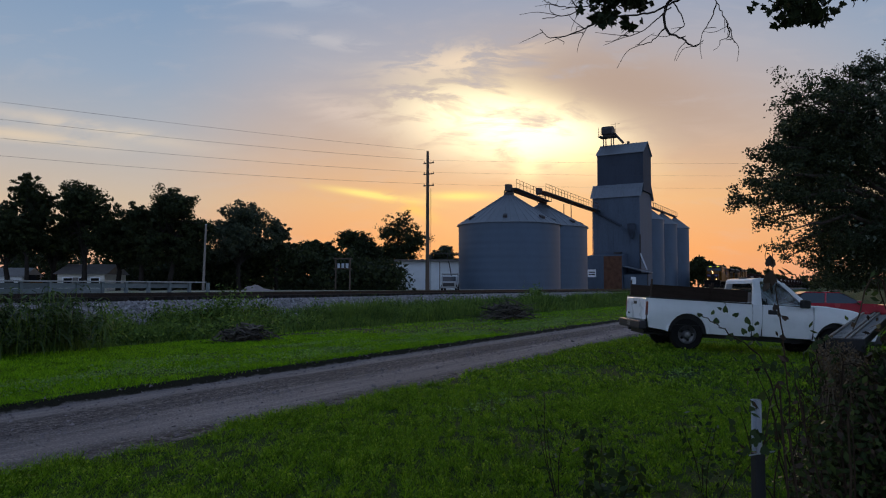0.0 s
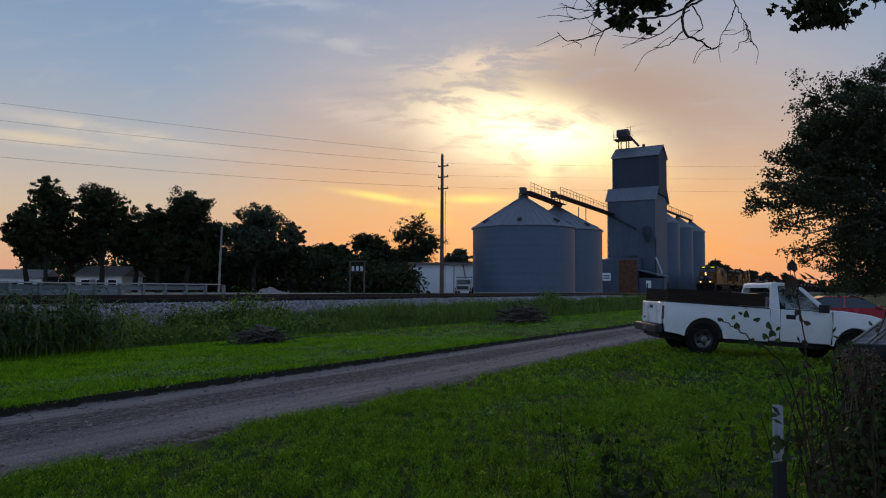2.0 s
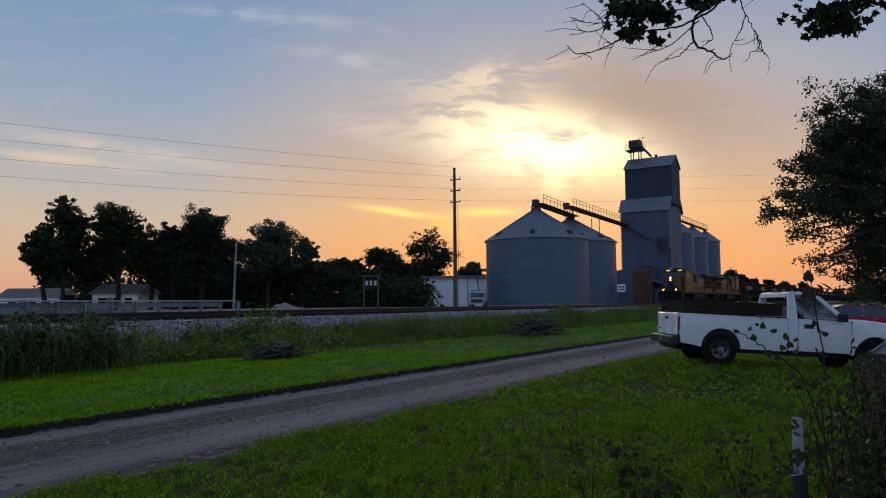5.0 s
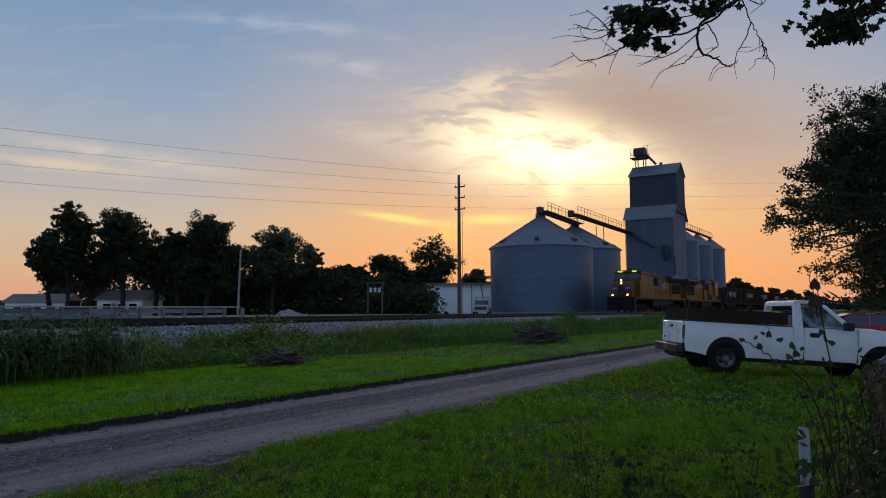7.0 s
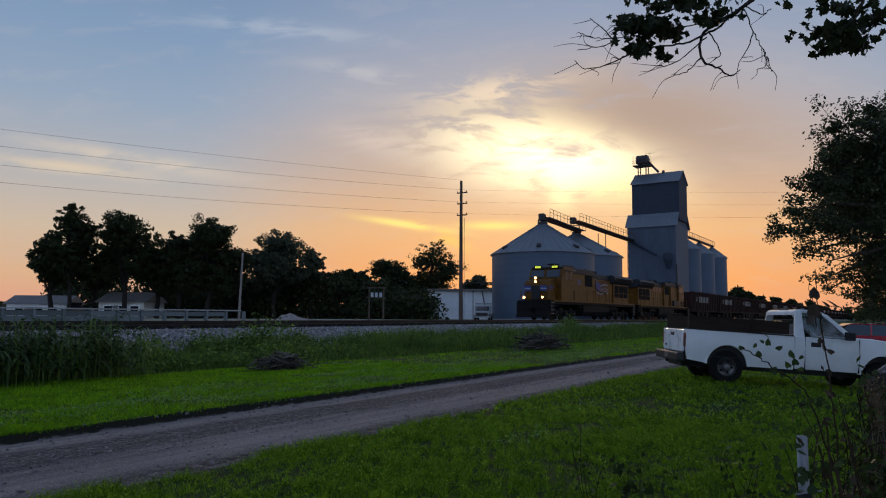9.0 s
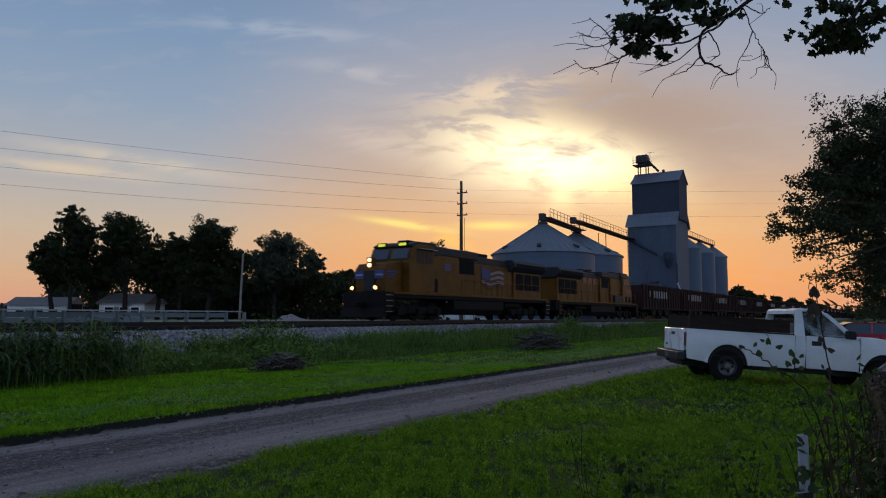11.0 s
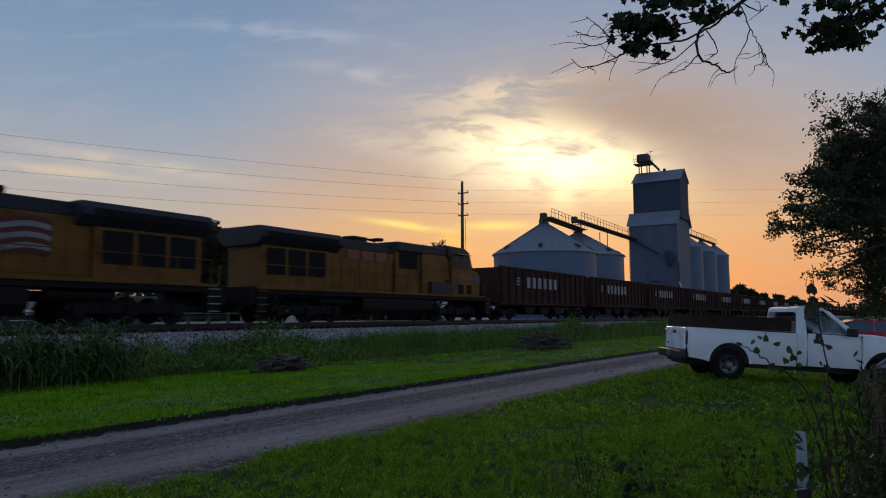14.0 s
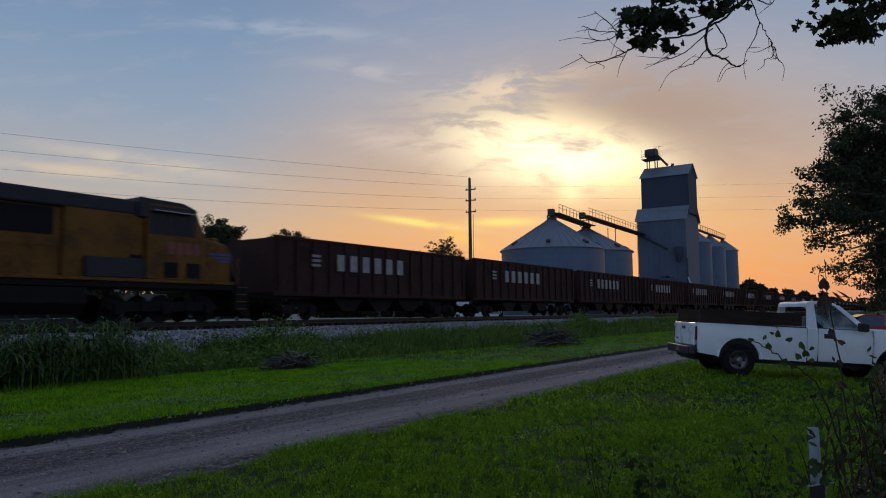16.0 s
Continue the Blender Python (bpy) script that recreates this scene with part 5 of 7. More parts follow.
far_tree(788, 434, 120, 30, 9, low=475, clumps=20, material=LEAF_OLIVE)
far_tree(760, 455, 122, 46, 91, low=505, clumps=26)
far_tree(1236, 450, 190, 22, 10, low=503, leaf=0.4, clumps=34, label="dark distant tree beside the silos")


# dark undergrowth between the trunks, and the far tree line to the horizon
def undergrowth():
    rng = np.random.default_rng(21)
    pos = []
    for i in range(270):
        bearing = rng.uniform(20, 700)
        dep = rng.uniform(82, 100)
        k = dep / 1254.7
        c = np.array([(bearing - 784) * k, dep, LOT + rng.uniform(0.4, 4.6 if bearing < 640 else 2.6)])
        if 118 < bearing < 205 and c[2] < LOT + 3 and dep < 84:
            continue
        n = 170
        q = rng.normal(size=(n, 3))
        q /= np.linalg.norm(q, axis=1, keepdims=True)
        pos.append(c + q * (rng.uniform(0, 1, n) ** 0.45)[:, None] * rng.uniform(1.2, 2.4) * np.array([1.3, 1, 0.9]))
    o = raw_mesh("undergrowth", leaves(rng, np.concatenate(pos), 0.24), 4, LEAF_FAR)
    tagged(o, "dark shrubs and undergrowth between the trees", "shrubs", kind="stuff")
    pos = []
    for i in range(420):
        a = rng.uniform(-1.25, 0.95)
        dep = rng.uniform(330, 420)
        x = math.tan(a) * dep
        h = 5 + 4 * noise.noise((x * 0.02, 0, 3)) + rng.uniform(-1.5, 1.5)
        n = 80
        q = rng.normal(size=(n, 3))
        q /= np.linalg.norm(q, axis=1, keepdims=True)
        pos.append(np.array([x, dep, LOT + h * 0.5]) + q * np.array([8, 4, h * 0.6]) * (rng.uniform(0, 1, n) ** 0.4)[:, None])
    o = raw_mesh("far_woods", leaves(rng, np.concatenate(pos), 1.3), 4, LEAF_FAR)
    tagged(o, "distant dark tree line along the horizon", "woods", kind="stuff")


undergrowth()
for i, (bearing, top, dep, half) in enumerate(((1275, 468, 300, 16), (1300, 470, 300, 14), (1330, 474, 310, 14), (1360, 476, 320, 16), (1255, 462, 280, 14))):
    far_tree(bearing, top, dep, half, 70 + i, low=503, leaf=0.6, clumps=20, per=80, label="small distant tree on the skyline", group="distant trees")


# ---- white pickup truck, x forward, rear axle at x = 0 ----
WB = 3.68


def road_wheel(parent, x, y, r=0.37, w=0.24):
    wh = part("wheel", lathe([(r * 0.58, -w / 2), (r * 0.9, -w / 2), (r, -w / 2 + 0.04), (r, w / 2 - 0.04), (r * 0.9, w / 2), (r * 0.58, w / 2)], 32), RUBBER, parent, "black road tyre", smooth=False)
    wh.data.transform(pose(0, 0, 0, 90))
    wh.matrix_basis = pose(x, y, r)
    s = -1 if y < 0 else 1
    rim = part("rim", lathe([(r * 0.6, 0.0), (r * 0.56, 0.03), (r * 0.5, -0.03), (r * 0.3, -0.05), (r * 0.2, 0.02), (0, 0.03)], 24), RIM, wh)
    rim.data.transform(pose(0, s * (w / 2 - 0.02), 0, -90 * s))
    hub = part("hub_cap", lathe([(0.08, 0.0), (0.07, 0.04), (0, 0.05)], 12), RIM, wh)
    hub.data.transform(pose(0, s * (w / 2), 0, -90 * s))
    for i in range(5):
        a = i * 2 * math.pi / 5
        part("rim_hole", rod((0.13 * math.cos(a), s * (w / 2 - 0.055), 0.13 * math.sin(a)), (0.13 * math.cos(a), s * (w / 2 - 0.035), 0.13 * math.sin(a)), 0.028, sides=8), DARK_HOLE, rim)
    return wh


def arch_cut(points, x, r, z, floor):
    """Outline points along a wheel arch, front to back."""
    a0 = math.asin((floor - z) / r)
    return [(x + r * math.cos(a), z + r * math.sin(a)) for a in np.linspace(a0, math.pi - a0, 14)]


def tuck(bm, s):
    """Body side: full at the crease, rolled in below it and a little above."""
    for z in (0.5, 0.57, 0.64, 0.72, 0.8, 0.87, 0.95, 1.04):
        bmesh.ops.bisect_plane(bm, geom=bm.verts[:] + bm.edges[:] + bm.faces[:], plane_co=(0, 0, z), plane_no=(0, 0, 1))
    for v in bm.verts:
        d = 0.84 - v.co.z
        v.co.y -= s * (0.34 * d * d if d > 0 else 0.28 * d * d)
    return bm


def pickup():
    t = thing("pickup_truck", pose(5.66, 17.55, 0.16, 0, 3.7, -0.5), "white regular-cab pickup truck with dark stake boards on its bed", "truck")
    F, T = 0.41, 1.13            # sill, top of the bed side
    z = 0.37
    # bed sides with wheel arch cut
    for s in (-1, 1):
        out = [(-1.18, F + 0.06), (-1.25, 0.7), (-1.25, T), (1.28, T), (1.28, F)] + arch_cut(None, 0, 0.47, z, F) + [(-0.6, F + 0.02)]
        part("bed_side", tuck(profile(out, s * 0.98 - 0.06, s * 0.98 + 0.02, 0.0), s), TRUCK_WHITE, t)
        lip = bmesh.new()
        for a, b in zip(arch_cut(None, 0, 0.49, z, F), arch_cut(None, 0, 0.49, z, F)[1:]):
            rod((a[0], s * 1.0, a[1]), (b[0], s * 1.0, b[1]), 0.03, sides=6, bm=lip)
        part("arch_lip", lip, TRUCK_WHITE, t)
        part("bed_rail", box(-1.24, 1.27, s * 0.97 - 0.06, s * 0.97 + 0.035, T, T + 0.03, 0.01), BLACK_PLASTIC, t)
        part("body_line", box(-1.0, 1.2, s * 0.975 - 0.006, s * 0.975 + 0.006, 0.56, 0.575), BLACK_PLASTIC, t)
        part("tail_lamp", box(-1.275, -1.12, s * 0.93 - 0.08, s * 0.93 + 0.075, 0.74, 1.05, 0.025), TAIL_RED, t)
        # front wing with arch
        out = [(3.12, F), (3.12, 1.17), (3.5, 1.165), (4.0, 1.115), (4.35, 1.06), (4.62, 0.97), (4.69, 0.82), (4.68, 0.7), (4.62, 0.48)] + arch_cut(None, WB, 0.47, z, F)
        part("front_wing", tuck(profile(out, s * 0.97 - 0.1, s * 0.97 + 0.02, 0.0), s), TRUCK_WHITE, t)
        lip = bmesh.new()
        for a, b in zip(arch_cut(None, WB, 0.49, z, F), arch_cut(None, WB, 0.49, z, F)[1:]):
            rod((a[0], s * 0.99, a[1]), (b[0], s * 0.99, b[1]), 0.03, sides=6, bm=lip)
        part("arch_lip", lip, TRUCK_WHITE, t)
        # door with window
        door = part("door", tuck(box(1.92, 3.1, s * 0.97 - 0.05, s * 0.97 + 0.025, F + 0.02, 1.14, 0.012), s), TRUCK_WHITE, t)
        part("door_handle", box(2.04, 2.26, s * 1.0 - 0.02, s * 1.0 + 0.02, 0.93, 1.03, 0.006), BLACK_PLASTIC, door)
        part("body_line", box(1.94, 3.08, s * 0.97 - 0.004, s * 0.97 + 0.008, 0.56, 0.575), BLACK_PLASTIC, door)
        part("cab_corner", tuck(box(1.32, 1.9, s * 0.97 - 0.05, s * 0.97 + 0.02, F + 0.02, 1.14, 0.012), s), TRUCK_WHITE, t)
        # pillars and glass leaning inwards
        bm = bmesh.new()
        for (x0, x1, xa, xb) in ((1.36, 1.5, 1.92, 1.72),):
            merge(bm, profile([(1.34, 1.13), (1.92, 1.13), (1.86, 1.73), (1.48, 1.73)], 0, 0.05))
        bm.transform(pose(0, s * 0.955 - (0.05 if s > 0 else 0), 0))
        for v in bm.verts:
            v.co.y -= s * (v.co.z - 1.13) * 0.24
        part("rear_pillar", bm, TRUCK_WHITE, t)
        bm = profile([(2.94, 1.13), (3.10, 1.14), (2.46, 1.70), (2.34, 1.70)], 0, 0.06)
        bm.transform(pose(0, s * 0.955 - (0.06 if s > 0 else 0), 0))
        for v in bm.verts:
            v.co.y -= s * (v.co.z - 1.13) * 0.24
        part("windscreen_pillar", bm, TRUCK_WHITE, t)
        bm = profile([(1.92, 1.14), (2.96, 1.14), (2.36, 1.68), (1.9, 1.68)], 0, 0.012)
        bm.transform(pose(0, s * 0.94 - (0.012 if s > 0 else 0), 0))
        for v in bm.verts:
            v.co.y -= s * (v.co.z - 1.13) * 0.24
        part("side_glass", bm, GLASS, t)
        part("window_trim", box(1.9, 3.0, s * 0.955 - 0.03, s * 0.955 + 0.03, 1.12, 1.155, 0.008), BLACK_PLASTIC, t)
        part("mirror", box(2.76, 2.92, s * 1.12 - 0.12, s * 1.12 + 0.12, 1.12, 1.32, 0.03), BLACK_PLASTIC, t)
        part("wing_badge", box(3.3, 3.52, s * 0.995 - 0.004, s * 0.995 + 0.006, 0.92, 0.955), BLACK_PLASTIC, t)
        part("head_lamp", box(4.5, 4.69, s * 0.75 - 0.16, s * 0.75 + 0.16, 0.74, 0.92, 0.03), FLAG_WHITE, t)
    for s in (-1, 1):
        part("panel_gap", box(1.285, 1.315, s * 0.98 - 0.03, s * 0.98 + 0.012, F, T), DARK_HOLE, t)
        for x in (1.9, 3.1):
            part("panel_gap", box(x, x + 0.02, s * 0.975 - 0.03, s * 0.975 + 0.017, F + 0.02, 1.14), DARK_HOLE, t)
    part("cab_roof", profile([(1.44, 1.70), (2.46, 1.69), (2.36, 1.76), (2.15, 1.79), (1.75, 1.79), (1.5, 1.76)], -0.78, 0.78, 0.02), TRUCK_WHITE, t)
    part("roof_lamp", box(1.62, 1.78, -0.22, 0.22, 1.785, 1.815, 0.01), BLACK_PLASTIC, t)
    part("windscreen", profile([(3.08, 1.16), (3.06, 1.16), (2.42, 1.71), (2.44, 1.71)], -0.82, 0.82), GLASS, t)
    part("rear_window", box(1.36, 1.38, -0.66, 0.66, 1.18, 1.66, 0.004, m=pose(0.05, 0, 0, 0, 6) ), GLASS, t)
    part("cab_back", box(1.31, 1.37, -0.94, 0.94, F, 1.17), TRUCK_WHITE, t)
    part("rear_window_header", box(1.42, 1.5, -0.78, 0.78, 1.64, 1.72), TRUCK_WHITE, t)
    part("bonnet", profile([(2.98, 1.15), (3.12, 1.19), (3.5, 1.195), (4.1, 1.14), (4.45, 1.06), (4.62, 0.97), (4.62, 0.85), (2.98, 0.85)], -0.9, 0.9, 0.03), TRUCK_WHITE, t)
    part("grille", box(4.6, 4.7, -0.6, 0.6, 0.6, 0.88, 0.03), BLACK_PLASTIC, t)
    part("front_bumper", box(4.6, 4.86, -0.97, 0.97, 0.38, 0.6, 0.05), CHROME, t)
    part("tailgate", box(-1.29, -1.22, -0.84, 0.84, 0.62, T - 0.01, 0.02), TRUCK_WHITE, t)
    part("tailgate_handle", box(-1.31, -1.28, -0.12, 0.12, 0.97, 1.04, 0.004), BLACK_PLASTIC, t)
    part("tailgate_badge", box(-1.3, -1.286, 0.5, 0.66, 0.72, 0.76), BLACK_PLASTIC, t)
    part("rear_bumper", box(-1.48, -1.26, -0.98, 0.98, 0.42, 0.60, 0.03), CHROME, t)
    part("number_plate_bar", box(-1.49, -1.475, -0.16, 0.16, 0.46, 0.57, 0.004), FLAG_WHITE, t)
    part("tow_hitch", box(-1.62, -1.4, -0.05, 0.05, 0.36, 0.43, 0.01), BLACK_PLASTIC, t)
    part("bed_floor", box(-1.2, 1.28, -0.9, 0.9, 0.62, 0.66), BLACK_PLASTIC, t)
    part("chassis", box(-1.2, 4.5, -0.55, 0.55, 0.3, 0.46), BLACK_PLASTIC, t)
    part("wheel_well", box(-0.48, 0.48, -0.93, 0.93, 0.4, 0.86), BLACK_PLASTIC, t)
    part("wheel_well", box(WB - 0.48, WB + 0.48, -0.87, 0.87, 0.4, 0.84), BLACK_PLASTIC, t)
    part("exhaust_pipe", rod((-1.2, -0.6, 0.36), (0.6, -0.6, 0.36), 0.035), BLACK_PLASTIC, t)
    seat = part("bench_seat", box(1.5, 2.0, -0.72, 0.72, 0.7, 1.12, 0.05), ROOFING, t)
    part("seat_back", box(1.46, 1.62, -0.7, 0.7, 1.0, 1.42, 0.05), ROOFING, seat)
    part("dashboard", box(2.65, 3.0, -0.85, 0.85, 0.8, 1.1, 0.05), BLACK_PLASTIC, t)
    wheel = part("steering_wheel", lathe([(0.17, -0.012), (0.19, 0.0), (0.17, 0.012)], 20), BLACK_PLASTIC, t)
    wheel.matrix_basis = pose(2.72, 0.38, 1.15, 0, -60)
    # stake boards: planks on edge between stakes in the bed pockets
    for s in (-1, 1):
        part("side_board", box(-1.15, 1.22, s * 0.9 - 0.02, s * 0.9 + 0.02, T + 0.035, T + 0.33, 0.006), BOARD, t)
        for x in (-1.12, 1.05 if s > 0 else 0.55):
            part("stake", box(x - 0.025, x + 0.025, s * 0.93 - 0.02, s * 0.93 + 0.02, T - 0.05, T + 0.46, 0.005), BOARD, t)
    # proportions of a long-bed, short-cab body
    kx = ((-1.48, -1.12), (-1.25, -0.94), (-0.48, -0.47), (0.48, 0.47), (1.28, 1.47), (1.92, 1.72), (3.1, 2.9), (3.2, 2.93), (4.16, 3.89), (4.86, 4.55))
    kz = ((0.0, 0.0), (0.41, 0.42), (0.46, 0.48), (1.13, 1.17), (1.16, 1.20), (1.70, 1.72), (1.79, 1.80), (2.0, 2.03))
    for ob in t.children_recursive:
        for v in ob.data.vertices:
            v.co.x = float(np.interp(v.co.x, [k[0] for k in kx], [k[1] for k in kx]))
            v.co.z = float(np.interp(v.co.z, [k[0] for k in kz], [k[1] for k in kz]))
    wheel.matrix_basis = pose(2.3, 0.38, 1.18, 0, -60)
    for s in (-1, 1):
        for x in (0, 3.41):
            road_wheel(t, x, s * 0.86)
    return t


pickup()


def red_car():
    """Low red hatchback parked beyond the pickup; x forward."""
    c = thing("parked_car", pose(15.3, 30.4, 0.0, 0, 0, -14), "red hatchback car with dark windows parked on the grass", "car")
    z = 0.32
    for s in (-1, 1):
        out = [(-0.85, 0.3), (-0.98, 0.55), (-0.92, 0.92), (-0.6, 0.98), (2.5, 0.96), (3.35, 0.82), (3.5, 0.6), (3.42, 0.3)] + arch_cut(None, 2.6, 0.37, z, 0.3) + arch_cut(None, 0, 0.37, z, 0.3)
        part("body_side", profile(out, s * 0.84 - 0.05, s * 0.84 + 0.03), RED_CAR, c)
        bm = profile([(-0.55, 0.98), (2.15, 0.96), (1.35, 1.38), (0.0, 1.4)], 0, 0.02)
        bm.transform(pose(0, s * 0.82 - (0.02 if s > 0 else 0), 0))
        for v in bm.verts:
            v.co.y -= s * (v.co.z - 0.96) * 0.35
        part("side_window", bm, LOCO_GLASS, c)
        for x in (0, 2.6):
            road_wheel(c, x, s * 0.76, 0.31, 0.2)
        part("tail_lamp", box(-0.98, -0.8, s * 0.7 - 0.15, s * 0.7 + 0.15, 0.72, 0.9, 0.03), TAIL_RED, c)
        part("mirror", box(1.9, 2.05, s * 0.98 - 0.1, s * 0.98 + 0.1, 0.95, 1.08, 0.03), RED_CAR, c)
        part("window_post", rod((0.75, s * 0.83, 0.97), (0.8, s * 0.69, 1.4), 0.035, sides=6), RED_CAR, c)
    part("lower_body", box(-0.9, 3.4, -0.8, 0.8, 0.3, 0.9, 0.08), RED_CAR, c)
    part("roof", profile([(-0.35, 1.3), (0.0, 1.4), (1.35, 1.39), (1.5, 1.34), (1.3, 1.43), (0.1, 1.45)], -0.68, 0.68, 0.01), RED_CAR, c)
    part("bonnet", profile([(2.0, 0.94), (3.3, 0.82), (3.4, 0.6), (2.0, 0.6)], -0.8, 0.8, 0.04), RED_CAR, c)
    part("windscreen", profile([(2.18, 0.95), (2.14, 0.95), (1.4, 1.38), (1.44, 1.38)], -0.72, 0.72), LOCO_GLASS, c)
    # flat pale colour on the rear window stands in for reflected sky
    part("rear_window", profile([(-0.72, 0.97), (-0.68, 0.97), (-0.2, 1.36), (-0.25, 1.36)], -0.66, 0.66), FLAG_WHITE, c, "rear window painted pale to imitate a sky reflection")
    part("bumper", box(-1.0, -0.88, -0.84, 0.84, 0.35, 0.6, 0.05), RED_CAR, c)


red_car()


def old_truck():
    """Parked flatbed beside the bins, seen from its front."""
    t = thing("parked_truck", pose(0.8, 78, LOT, 0, 0, -95), "old pale farm truck parked beside the bin", "truck")
    part("cab", box(-0.4, 1.4, -0.85, 0.85, 0.5, 1.75, 0.12), mat("grey_truck_paint", (0.3, 0.32, 0.35), 0.4), t)
    part("bonnet", box(1.3, 2.4, -0.75, 0.75, 0.5, 1.05, 0.1), FLAG_WHITE, t)
    part("windscreen", box(1.38, 1.42, -0.7, 0.7, 1.15, 1.62), LOCO_GLASS, t)
    part("grille", box(2.4, 2.44, -0.6, 0.6, 0.6, 0.95), BLACK_PLASTIC, t)
    part("bumper", box(2.45, 2.6, -0.9, 0.9, 0.4, 0.55, 0.03), FLAG_WHITE, t)
    part("rack", box(-2.6, 0.6, -0.9, 0.9, 1.9, 2.0, 0.02), FLAG_WHITE, t)
    for x in (-2.4, 0.4):
        for y in (-0.8, 0.8):
            part("rack_post", rod((x, y, 0.9), (x, y, 1.95), 0.04, sides=5), FLAG_WHITE, t)
    part("flatbed", box(-2.7, -0.4, -0.95, 0.95, 0.75, 0.9, 0.02), ROOFING, t)
    for x in (-1.8, 1.8):
        for y in (-0.75, 0.75):
            road_wheel(t, x, y, 0.38, 0.22)


old_truck()


def yellow_machine():
    m = thing("yellow_tractor", pose(-40.5, 71, LOT, 0, 0, 8), "yellow farm machine parked under the trees", "tractor")
    part("body", profile([(-1.4, 0.5), (1.4, 0.5), (1.3, 0.95), (0.2, 1.1), (-1.3, 1.1)], -0.5, 0.5, 0.05), YELLOW, m)
    part("boom", rod((-1.2, 0, 1.0), (1.9, 0, 0.75), 0.12), YELLOW, m)
    part("cab", box(-0.9, 0.0, -0.45, 0.45, 1.05, 1.7, 0.06), DARK_HOLE, m)
    for x in (-0.9, 0.9):
        for y in (-0.6, 0.6):
            road_wheel(m, x, y, 0.5, 0.25)


yellow_machine()


def gravel_heap(x, y, r, h, z, seed):
    rng = random.Random(seed)
    bm = lathe([(r * (1 - (i / 7) ** 1.2), h * i / 7) for i in range(7)] + [(0, h)], 22)
    for v in bm.verts:
        q = noise.noise(v.co * 1.3 + Vector((seed, 0, 0)))
        v.co.x *= 1 + 0.25 * q
        v.co.y *= 1 + 0.25 * q
        v.co.z = max(0, v.co.z * (1 + 0.3 * q)) if v.co.z > 0.01 else -0.05
    o = link_bm("gravel_mound", bm, GRAVEL, smooth=True)
    o.matrix_basis = pose(x, y, z)
    tagged(o, "low heap of grey-pink gravel on the lot", "gravel heap")


gravel_heap(-17.5, 66, 1.9, 0.75, LOT, 3)


# ---- grass, weeds and brush ----
def blades(rng, u, v, h, w, lean=0.5, base=0.0):
    """Grass blades as thin triangles standing on the ground."""
    n = len(u)
    z = level(u, v) + base
    a = rng.uniform(0, 2 * math.pi, n)
    dx, dy = np.cos(a) * w / 2, np.sin(a) * w / 2
    tx, ty = rng.normal(0, lean, n) * h, rng.normal(0, lean, n) * h
    zz = z - 0.01
    return np.stack([np.stack([u - dx, v - dy, zz], 1), np.stack([u + dx, v + dy, zz], 1), np.stack([u + tx, v + ty, z + h], 1)], 1)


def ripple(u, v, scale, n, seed):
    """Uneven field from waves running every way."""
    r = np.random.default_rng(seed)
    out = 0
    for i in range(n):
        a, k, p = r.uniform(0, math.pi), scale * r.uniform(0.6, 1.6), r.uniform(0, 6.28)
        out = out + np.sin((u * math.cos(a) + v * math.sin(a)) * k + p)
    return out / math.sqrt(n) * 1.2


